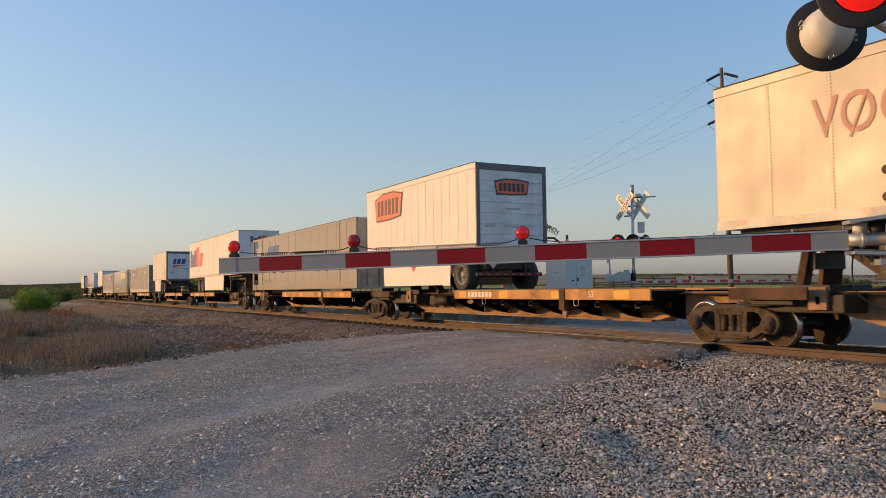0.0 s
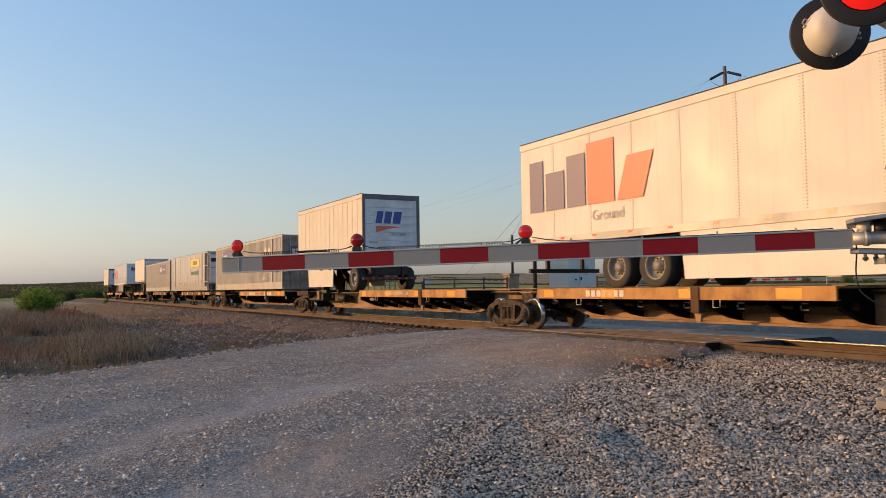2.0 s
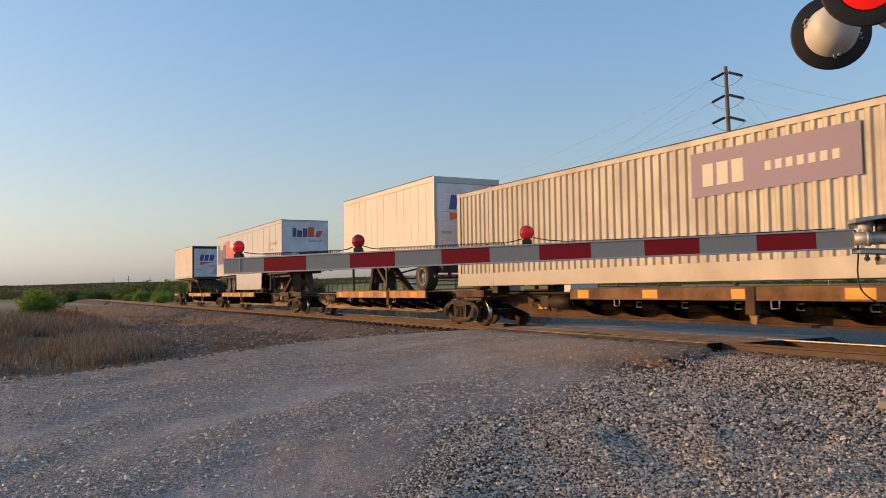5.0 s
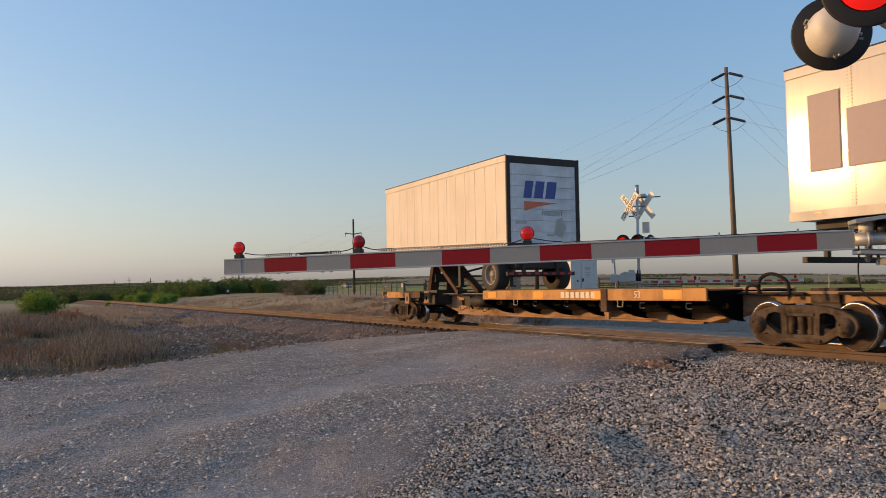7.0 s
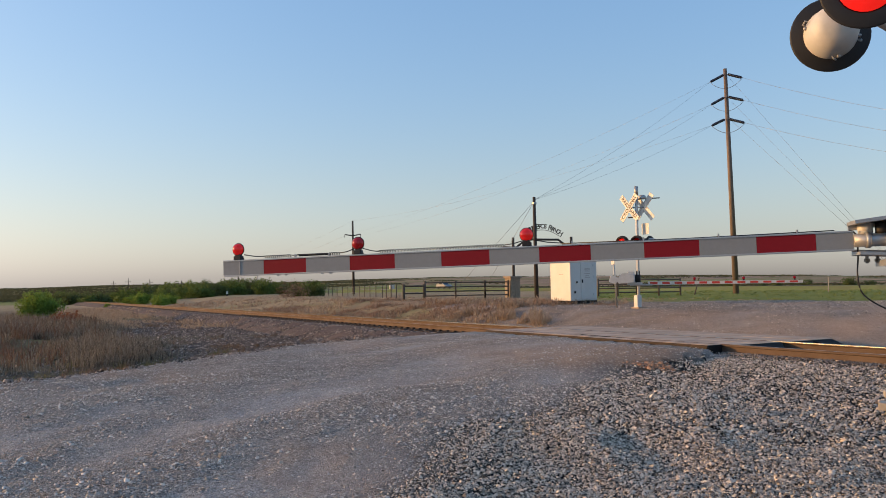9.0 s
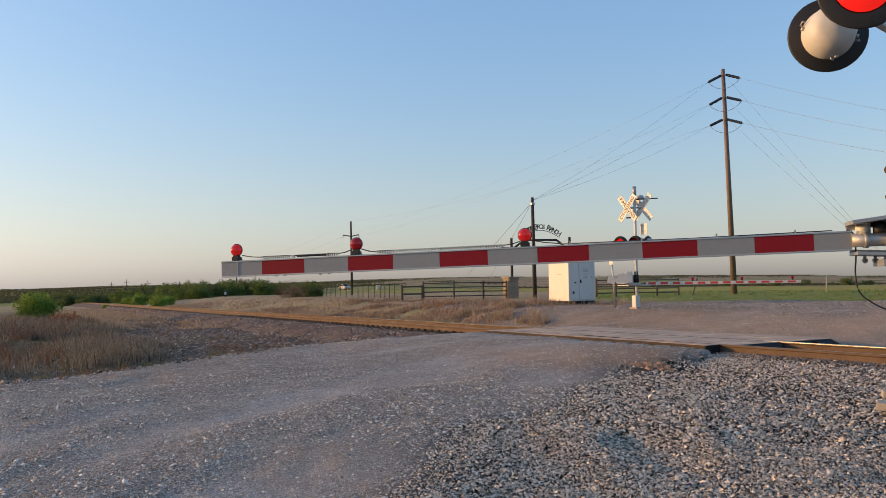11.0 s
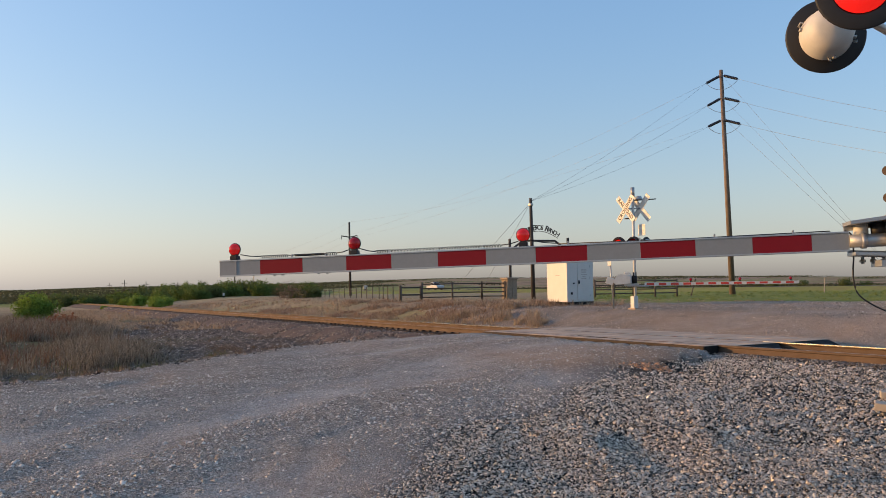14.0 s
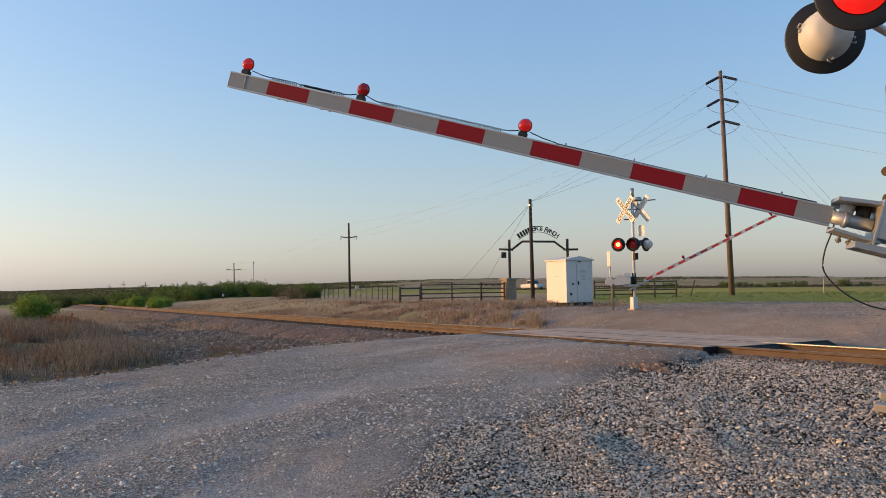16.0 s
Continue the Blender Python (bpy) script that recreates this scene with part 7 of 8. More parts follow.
def build_big_pole():
    foot, top = Vector((-49.273, 56.464, 0.194)), Vector((-48.761, 55.331, 20.574))
    foot.z = far_ground(foot.x, foot.y) - 0.2
    s = thing("power_pole", "tall brown steel power pole with three levels of insulators", "power pole")
    part("pole", rod(B(), foot, top, 0.27, 0.16, 16), M["steel_pole"], s)
    ends = []
    for a, l, r in (((-48.760, 55.381, 20.115), (-48.765, 53.359, 19.111), (-46.681, 55.111, 19.211)), ((-48.835, 55.449, 18.078), (-48.816, 53.470, 17.102), (-46.707, 55.265, 17.231)), ((-48.908, 55.517, 16.091), (-48.882, 53.536, 15.245), (-46.757, 55.375, 15.251))):
        for e in (l, r):
            bm = B()
            d = (Vector(e) - Vector(a)).normalized()
            insulator(bm, Vector(a) + d * 0.22, e)
            part("insulator_string", bm, M["insulator"], s, "dark disc insulator string")
        bm = B()
        cable(bm, sag(l, r, 0.75, 10), 0.02, 5)
        part("jumper", bm, M["wire"], s)
        ends.append((Vector(l), Vector(r)))
    return ends


ENDS = build_big_pole()


def build_wood_pole():
    foot, top = Vector((-42.936, 30.169, 0.416)), Vector((-42.695, 29.924, 7.189))
    foot.z = far_ground(foot.x, foot.y) - 0.2
    s = thing("wood_pole", "dark weathered wooden utility pole with stay wires", "utility pole")
    part("pole", rod(B(), foot, top, 0.15, 0.10, 12), M["dark_pole"], s)
    part("pole_bracket", cube(B(), (top.x - 0.12, top.y - 0.12, top.z - 0.5), (top.x + 0.12, top.y + 0.12, top.z - 0.35), 0.02), M["galv"], s)
    bm = B()
    for px in ((-50.423, 28.797, 1.696), (-49.169, 31.017, 2.803)):
        e = Vector(px)
        e = e + (e - top) * 0.05
        g = far_ground(e.x, e.y)
        k = (top.z - 0.5 - g) / max(0.1, top.z - e.z)
        q = top.lerp(e, min(k, 1.4))
        cable(bm, [top - Vector((0, 0, 0.3)), Vector((q.x, q.y, max(q.z, g)))], 0.012, 5)
    part("stay_wire", bm, M["wire"], s)
    return top


WTOP = build_wood_pole()


def cross_pole(foot, top, arm, size, label):
    foot, top = Vector(foot), Vector(top)
    foot.z = far_ground(foot.x, foot.y) - 0.3
    s = thing("utility_pole", label, "utility pole")
    part("pole", rod(B(), foot, top, size, size * 0.65, 10), M["dark_pole"], s)
    d = Vector((0.55, 0.83, 0))
    z = foot.z + (top.z - foot.z) * 0.8
    c = Vector((top.x, top.y, z))
    bm = beam(B(), c, c - d * arm + Vector((0, 0, 0.25)), 0.14, 0.16)
    beam(bm, c, c + d * arm + Vector((0, 0, 0.25)), 0.14, 0.16)
    part("crossarm", bm, M["dark_pole"], s)
    bm = B()
    for e in (-1, 1):
        insulator(bm, c + d * e * arm + Vector((0, 0, 0.2)), c + d * e * arm - Vector((0, 0, 0.35)), 4, 0.1)
    part("insulator", bm, M["insulator"], s)
    return c - d * arm, c + d * arm, top


T1 = cross_pole((-121.828, 48.391, -0.094), (-121.304, 48.079, 12.485), 1.35, 0.22, "dark wooden power pole with a v-shaped crossarm")
T2 = cross_pole((-222.006, 53.210, -1.832), (-221.501, 52.940, 9.370), 2.1, 0.2, "dark wooden power pole with crossarm")
for foot, top in (((-312.615, 53.167, -2.336), (-312.367, 52.891, 4.869)), ((-403.282, 53.683, -2.545), (-402.968, 53.334, 6.580)), ((-494.187, 53.765, -2.850), (-493.791, 53.338, 8.531)), ((-606.807, 55.746, -3.197), (-606.250, 55.614, 8.208))):
    cross_pole(foot, top, 1.6, 0.22, "distant wooden power pole")


def build_wires():
    s = thing("power_lines", "thin sagging power lines between the poles", "wires")
    far_right = [Vector(p) for p in ((-21.972, 53.430, 9.558), (-22.028, 53.443, 8.412), (-22.081, 53.456, 7.332))]
    left_to = [T1[0], T1[1], T1[2]]
    for (l, r), fr, lt in zip(ENDS, far_right, left_to):
        part("wire", cable(B(), sag(r, fr, 0.5), 0.010, 5), M["wire"], s)
        part("wire", cable(B(), sag(l, lt, 1.2, 20), 0.007, 5), M["wire"], s)
        part("wire", cable(B(), sag(l, WTOP - Vector((0, 0, 0.2)), 0.4), 0.007, 5), M["wire"], s)
    for a, b in zip(T1, T2):
        part("wire", cable(B(), sag(a, b, 1.5, 16), 0.008, 5), M["wire"], s)
    # stays of the tall pole
    for a, b in (((-48.589, 55.745, 19.652), (-37.576, 56.494, 5.902)), ((-48.640, 55.859, 17.614), (-37.783, 56.109, 5.908)), ((-48.679, 55.969, 15.830), (-38.093, 55.532, 5.916))):
        a, b = Vector(a), Vector(b)
        b = a + (b - a) * 1.35
        part("stay_wire", cable(B(), [a, b], 0.009, 5), M["wire"], s)


build_wires()


def build_mast_far():
    a, b = Vector((-697.535, 183.907, 6.930)), Vector((-696.451, 183.665, 27.804))
    a.z = far_ground(a.x, a.y) - 1
    s = thing("radio_mast", "slim distant radio mast on the ridge", "mast")
    part("mast", rod(B(), a, b, 0.5, 0.35, 8), M["galv"], s)
    part("antenna", cube(B(), (b.x - 1.0, b.y - 1.0, b.z - 0.6), (b.x + 1.0, b.y + 1.0, b.z + 0.3), 0.1), M["galv"], s)


build_mast_far()


# ---- ranch entrance and fences ----
def build_arch():
    p0, p1 = Vector((-52.023, 34.353, 0.617)), Vector((-49.799, 38.439, 0.639))
    ground = lambda p: far_ground(p.x, p.y)
    s = thing("ranch_gateway", "dark pipe gateway arch with welded lettering", "gateway arch")
    zt, zb = 5.126, 4.359
    d = (p1 - p0)
    d.z = 0
    w = d.length
    d.normalize()
    P = lambda u, z: Vector((p0.x + d.x * u, p0.y + d.y * u, z))
    for u in (0, w):
        part("post", rod(B(), P(u, ground(P(u, 0)) - 0.2), P(u, zt), 0.11, seg=10), M["dark_pole"], s)
    bm = B()
    rod(bm, P(-0.85, zb), P(0.3, zb - 0.05), 0.085, seg=8)
    rod(bm, P(0.2, zb - 0.05), P(1.05, zb + 0.6), 0.085, seg=8)
    rod(bm, P(1.0, zb + 0.6), P(w - 1.0, zb + 0.55), 0.085, seg=8)
    rod(bm, P(w - 1.05, zb + 0.55), P(w - 0.2, zb - 0.1), 0.085, seg=8)
    rod(bm, P(w - 0.3, zb - 0.1), P(w + 0.85, zb - 0.1), 0.085, seg=8)
    part("top_bar", bm, M["dark_pole"], s)
    arc = lambda k: P(0.75 + (w - 1.55) * k, zb + 0.75 + 0.95 * math.sin(math.pi * (0.12 + 0.76 * k)) - 0.35)
    part("arch_rod", cable(B(), [arc(k / 24) for k in range(25)], 0.025, 6), M["dark_pole"], s)
    word = [None, None, None, None, None, " "] + list("BROS RANCH")
    for i, ch in enumerate(word):
        k = 0.01 + 0.98 * i / (len(word) - 1)
        if ch == " ":
            continue
        c, t = arc(k), (arc(min(1, k + 0.03)) - arc(max(0, k - 0.03)))
        roll = math.atan2(t.z, t.xy.length)
        m = Matrix.Translation(c + Vector((0, 0, 0.28))) @ Matrix(((d.x, 0, d.y, 0), (d.y, 0, -d.x, 0), (0, 1, 0, 0), (0, 0, 0, 1))) @ Matrix.Rotation(roll, 4, "Z")
        if ch is None:
            bm = slab(B(), rect(-0.09, -0.2, 0.09, 0.2), m, 0.02)
            part("name_bar", bm, M["dark_pole"], s)
        else:
            part("letter", lettering(ch, 0.62 if i in (6, 11) else 0.5, m, 0.012), M["dark_pole"], s)
    part("brand_plate", slab(B(), rect(-0.2, -0.25, 0.2, 0.2), Matrix.Translation(P(-0.45, zb - 0.45)) @ Matrix(((d.x, 0, d.y, 0), (d.y, 0, -d.x, 0), (0, 1, 0, 0), (0, 0, 0, 1))), 0.02), M["dark_pole"], s)
    # stone pier at the foot of the arch
    st = thing("stone_pier", "squat brown stone gate pier with a flat cap", "pier")
    c = P(-0.1, 0)
    zg = ground(c)
    rs = random.Random(3)
    for row in range(7):
        for k in range(3):
            for side in range(2):
                x0 = c.x - 0.45 + 0.3 * k
                y0 = c.y - 0.45 + 0.45 * side
                part("stone_block", cube(B(), (x0 + rs.uniform(0, 0.02), y0, zg + 0.24 * row - 0.05), (x0 + 0.29 + rs.uniform(-0.02, 0.02), y0 + 0.44, zg + 0.24 * row + 0.18), 0.02), M["stone"], st)
    part("cap", cube(B(), (c.x - 0.55, c.y - 0.55, zg + 1.6), (c.x + 0.55, c.y + 0.55, zg + 1.75), 0.03), M["stone"], st)


build_arch()


def pipe_fence(a, b, rails, posts, label, r=0.045, height=1.35):
    a, b = Vector(a), Vector(b)
    s = thing("fence", label, "fence", "ranch fence panels")
    g = lambda p: far_ground(p.x, p.y)
    for k in range(posts):
        p = a.lerp(b, k / (posts - 1))
        part("post", rod(B(), (p.x, p.y, g(p) - 0.2), (p.x, p.y, g(p) + height + 0.08), r * 1.7, seg=8), M["fence_wood"], s)
    za, zb = g(a), g(b)
    for k in range(rails):
        h = height * (k + 1) / rails - 0.06
        part("rail", rod(B(), (a.x, a.y, za + h), (b.x, b.y, zb + h), r, seg=8), M["fence_wood"], s)


pipe_fence((-52.621, 24.904, 0.315), (-52.788, 26.692, 0.319), 2, 2, "two-rail wooden fence corner with thick posts", 0.06, 1.1)
pipe_fence((-52.745, 26.767, 0.361), (-52.276, 31.810, 0.439), 4, 3, "dark pipe-rail ranch fence")
pipe_fence((-52.276, 31.810, 0.439), (-51.824, 33.684, 0.494), 4, 2, "dark pipe-rail fence beside the stone pier")
pipe_fence((-48.806, 40.263, 0.654), (-48.104, 43.654, 0.598), 4, 3, "dark pipe-rail fence behind the cabinet")
pipe_fence((-48.104, 43.654, 0.598), (-47.155, 47.501, 0.535), 4, 3, "dark pipe-rail fence behind the far gate")


def build_wire_fence():
    s = thing("wire_fence", "line of thin fence posts with wire across the pasture", "fence")
    rs = random.Random(6)
    pts = [(-105.414, 36.803, 0.430), (-94.793, 35.378, 0.402), (-84.076, 34.147, 0.189), (-69.026, 30.377, 0.229), (-54.496, 25.647, 0.328)]
    pts = [Vector(p) for p in pts]
    tops = []
    for a, b in zip(pts, pts[1:]):
        for k in range(4):
            p = a.lerp(b, k / 4)
            z = far_ground(p.x, p.y)
            part("post", rod(B(), (p.x, p.y, z - 0.1), (p.x + rs.uniform(-0.05, 0.05), p.y, z + 1.2), 0.045, seg=6), M["fence_wood"], s)
            tops.append(Vector((p.x, p.y, z)))
    for h in (0.5, 0.8, 1.1):
        part("wire", cable(B(), [t + Vector((0, 0, h)) for t in tops], 0.008, 4), M["wire"], s)
    for px, lean, m in (((-46.619, 48.484, 0.565), 0.3, M["fence_wood"]), ((-48.438, 68.135, 1.074), 0.05, M["fence_pale"])):
        p = Vector(px)
        z = far_ground(p.x, p.y)
        part("post", rod(B(), (p.x, p.y, z - 0.1), (p.x + lean, p.y + lean, z + 1.4), 0.055, seg=6), m, s)


build_wire_fence()


def build_tank(px, w, h, label):
    p = Vector(px)
    z = far_ground(p.x, p.y)
    s = thing("stock_tank", label, "tank")
    part("tank", cube(B(), (p.x - w / 2, p.y - w / 2, z + 0.35), (p.x + w / 2, p.y + w / 2, z + 0.35 + h), 0.08), M["far_white"], s)
    for dx in (-0.4, 0.4):
        part("leg", cube(B(), (p.x + dx * w - 0.05, p.y - 0.3 * w, z - 0.1), (p.x + dx * w + 0.05, p.y + 0.3 * w, z + 0.4)), M["dark_steel"], s)


build_tank((-246.920, 90.410, 1.468), 0.8, 0.6, "white tank far out in the green field")
build_tank((-152.191, 34.287, -0.971), 0.35, 0.55, "small white marker box beside the track")


# ---- plants ----
def leaf_cloud(rs, blobs, n, size):
    """Leaf quads in a shell round several blob centres."""
    b = rs.randint(0, len(blobs), n)
    c = np.array([x[:3] for x in blobs])[b]
    r = np.array([x[3] for x in blobs])[b]
    d = rs.normal(size=(n, 3))
    d /= np.linalg.norm(d, axis=1)[:, None]
    d[:, 2] = np.abs(d[:, 2]) * rs.choice([1, 1, -0.6], n)
    p = c + d * (r * rs.uniform(0.55, 1.08, n))[:, None]
    face = d + 0.55 * rs.normal(size=(n, 3))        # leaves lie mostly along the clump's outside
    u = np.cross(face, rs.normal(size=(n, 3)))
    u /= np.linalg.norm(u, axis=1)[:, None]
    v = np.cross(face, u)
    v /= np.linalg.norm(v, axis=1)[:, None]
    s = (size * rs.uniform(0.6, 1.3, n))[:, None]
    q = np.stack([p - u * s, p - v * s * 0.55, p + u * s, p + v * s * 0.55], 1)
    return q


def quad_mesh(name, q, material):
    n = len(q)
    me = bpy.data.meshes.new(name)
    me.vertices.add(n * 4)
    me.vertices.foreach_set("co", q.reshape(-1))
    me.loops.add(n * 4)
    me.loops.foreach_set("vertex_index", np.arange(n * 4))
    me.polygons.add(n)
    me.polygons.foreach_set("loop_start", np.arange(n) * 4)
    me.update(calc_edges=True)
    me.materials.append(material)
    return me


def make_tree(seed, h, w, leaves, material, label, size=0.16, name="tree"):
    rs = np.random.RandomState(seed)
    t = thing(name, label, "tree" if name == "tree" else "bush", "trees in the hollow")
    bm = B()
    stems = 3 if name != "tree" else 2
    blobs = []
    for k in range(stems):
        a = rs.uniform(0, math.tau)
        top = Vector((math.cos(a) * w * 0.18, math.sin(a) * w * 0.18, h * 0.45))
        rod(bm, (0, 0, -0.6), top, 0.03 * h * 0.6, 0.02 * h * 0.6, 7)
        for j in range(5):
            b = rs.uniform(0, math.tau)
            e = top + Vector((math.cos(b) * w * rs.uniform(0.12, 0.36), math.sin(b) * w * rs.uniform(0.12, 0.36), h * rs.uniform(-0.12, 0.26)))
            rod(bm, top, e, 0.012 * h, 0.005 * h, 5)
            blobs.append((*e, w * rs.uniform(0.15, 0.23)))
    for k in range(22):
        a, d = rs.uniform(0, math.tau), w * rs.uniform(0.15, 0.38)
        blobs.append((math.cos(a) * d, math.sin(a) * d, h * rs.uniform(0.02, 0.42), w * rs.uniform(0.12, 0.19)))
    part("trunk", bm, M["trunk"], t)
    crown = new("crown", quad_mesh("crown", leaf_cloud(rs, blobs, leaves, size), material))
    crown.parent = t
    return t


def place(t, x, y, k=1.0, rz=0.0):
    t.matrix_basis = Matrix.LocRotScale((x, y, far_ground(x, y)), Euler((0, 0, rz)), (k, k, k))


def build_trees():
    rs = random.Random(12)
    kinds = [make_tree(1, 5.0, 8.0, 3200, M["leaf"], "broad green mesquite tree in the hollow", 0.28),
             make_tree(2, 3.8, 6.0, 3600, M["leaf_bright"], "bright green mesquite tree in the hollow", 0.2),
             make_tree(3, 4.6, 8.5, 3200, M["leaf_dark"], "dark green scrub oak in the hollow", 0.29),
             make_tree(4, 5.2, 9.0, 1150, M["leaf_dark"], "dark green oak in the far tree belt", 0.39),
             make_tree(5, 4.8, 8.0, 1150, M["leaf"], "green mesquite in the far tree belt", 0.38)]
    near = [(-130.5, 11.1, 1, 0.2), (-145.1, 15.8, 1, 0.55), (-136.6, 16.8, 1, 0.62), (-118.2, 17.2, 1, 0.5), (-123.9, 19.3, 1, 0.55), (-166.3, 29.2, 0, 1.0),
            (-181.0, 33.6, 2, 0.95), (-154.6, 29.8, 0, 0.9), (-163.3, 34.8, 2, 1.0), (-166.9, 38.6, 0, 1.1), (-175.8, 43.1, 2, 1.05), (-179.3, 47.3, 2, 1.1),
            (-168.5, 46.3, 0, 0.9), (-186.3, 55.4, 2, 1.0), (-175.3, 54.8, 2, 0.85), (-160.4, 24.0, 0, 0.8), (-172.0, 26.5, 2, 0.9), (-192.0, 30.0, 0, 1.1),
            (-196.0, 42.0, 2, 1.15), (-203.0, 50.0, 0, 1.1), (-150.5, 21.5, 1, 0.6), (-98.5, 33.5, 2, 0.38), (-101.0, 32.2, 2, 0.3)]
    spots = [(x, y, k, sc * (0.74 if sc > 0.75 else 1.0)) for x, y, k, sc in near]
    # the belt behind, and a thin line of trees on the ridge
    for i in range(28):
        az, r = radians(rs.uniform(166.0, 178.0)), rs.uniform(190, 250)
        spots.append((r * math.cos(az), r * math.sin(az), rs.choice((3, 4)), rs.uniform(0.6, 0.85)))
    for i in range(62):
        az, r = radians(rs.uniform(160.5, 178.0)), rs.uniform(230, 420)
        spots.append((r * math.cos(az), r * math.sin(az), rs.choice((3, 3, 4)), rs.uniform(0.72, 0.98) * (0.62 if math.degrees(az) > 170 else 1.0)))
    for i in range(18):
        az, r = radians(rs.uniform(122, 137)), rs.uniform(420, 560)
        spots.append((r * math.cos(az), r * math.sin(az), 3, rs.uniform(0.55, 0.95)))
    used = set()
    for x, y, k, sc in spots:
        m = Matrix.LocRotScale((x, y, far_ground(x, y)), Euler((0, 0, rs.uniform(0, 6.3))), None)
        o = copy_thing(kinds[k], m) if k in used else kinds[k]
        used.add(k)
        o.matrix_basis = m @ Matrix.Diagonal((sc, sc, sc * rs.uniform(0.75, 1.1), 1))
    # round bush by the near verge
    x, y = (-70.0, 1.0)
    t = make_tree(7, 2.5, 4.3, 6500, M["leaf_bright"], "rounded bright green bush beside the track", 0.11, "bush")
    t.matrix_basis = pose(x, y, float(ground_z(x, y)) + 0.25) @ Matrix.Diagonal((0.76, 0.76, 0.8, 1))
    x, y = (-55.8, 2.1)
    t = make_tree(8, 0.9, 2.0, 1100, M["red_scrub"], "low rusty-brown scrub beside the green bush", 0.07, "bush")
    t.matrix_basis = pose(x, y, float(ground_z(x, y)) - 0.05)
    x, y = (-92.5, 28.9)
    t = make_tree(9, 2.0, 4.5, 900, M["scrub"], "leafless grey-brown brush beyond the track", 0.09, "bush")
    t.matrix_basis = pose(x, y, float(ground_z(x, y)))


build_trees()


def far_woods():
    """Clumps of scrub on the distant land."""
    rs = np.random.RandomState(31)
    n = 19000
    a = np.radians(rs.uniform(112, 192, n))
    r = 380 * np.exp(rs.rand(n) * 1.75)
    x, y = r * np.cos(a), r * np.sin(a)
    left = sstep(154, 161, np.degrees(a))
    ok = (vn(x, y, 190) + 0.5 * vn(x, y, 60) > 0.30 - 0.34 * left) | (r > 1350) & (vn(x, y, 240) > 0.05 - 0.3 * left)
    x, y, r = x[ok], y[ok], r[ok]
    z = ground_z(x, y)
    blobs = np.stack([x, y, z], -1)
    q = []
    for k in range(8):
        d = rs.normal(size=(len(x), 3)) * np.array([3.6, 3.6, 0.22])
        d[:, 2] = np.abs(d[:, 2]) + 0.4
        p = blobs + d * (1 + r / 1500)[:, None]
        face = d / 3.6 + np.array([0, 0, 0.5]) + 0.4 * rs.normal(size=p.shape)
        u = np.cross(face, rs.normal(size=p.shape))
        u /= np.linalg.norm(u, axis=1)[:, None]
        v = np.cross(face, u)
        v /= np.linalg.norm(v, axis=1)[:, None]
        s = (0.5 + r / 2300)[:, None]
        q.append(np.stack([p - u * s, p - v * s * 0.6, p + u * s, p + v * s * 0.6], 1))
    tagged(new("distant_scrub", quad_mesh("distant_scrub", np.concatenate(q), M["far_leaf"])), "dark scrub and woods on the distant rolling land", "woods", kind="stuff")


far_woods()


def grass(name, x, y, h, blades, material, label, seed, lean=0.35, width=0.006):
    rs = np.random.RandomState(seed)
    n = len(x) * blades
    X, Y, H = np.repeat(x, blades), np.repeat(y, blades), np.repeat(h, blades) * rs.uniform(0.5, 1.15, n)
    X, Y = X + rs.normal(0, 0.07, n), Y + rs.normal(0, 0.07, n)
    Z = ground_z(X, Y) - 0.03
    a = rs.uniform(0, math.tau, n)
    k = lean * H * rs.uniform(0.2, 1.3, n)
    w = width * (1 + 0.05 * np.hypot(X, Y))
    px, py = -np.sin(a) * w, np.cos(a) * w
    base = np.stack([X, Y, Z], -1)
    midp = base + np.stack([np.cos(a) * k * 0.35, np.sin(a) * k * 0.35, H * 0.6], -1)
    tip = base + np.stack([np.cos(a) * k, np.sin(a) * k, H], -1)
    side = np.stack([px, py, 0 * px], -1)
    q = np.concatenate([np.stack([base - side, base + side, midp + side * 0.8, midp - side * 0.8], 1), np.stack([midp - side * 0.8, midp + side * 0.8, tip + side * 0.15, tip - side * 0.15], 1)])
    tagged(new(name, quad_mesh(name, q, material)), label, "grass", kind="stuff")


M["weed"] = leaf_mat("weed", (0.27, 0.20, 0.14), (0.54, 0.42, 0.29))


M["rusty_straw"] = leaf_mat("rusty_straw", (0.11, 0.062, 0.04), (0.26, 0.165, 0.11))
M["bank_straw"] = leaf_mat("bank_straw", (0.20, 0.13, 0.085), (0.48, 0.34, 0.23))


M["field_green"] = leaf_mat("field_green", (0.15, 0.195, 0.05), (0.25, 0.28, 0.085))
M["olive_grass"] = leaf_mat("olive_grass", (0.07, 0.075, 0.03), (0.22, 0.21, 0.10))


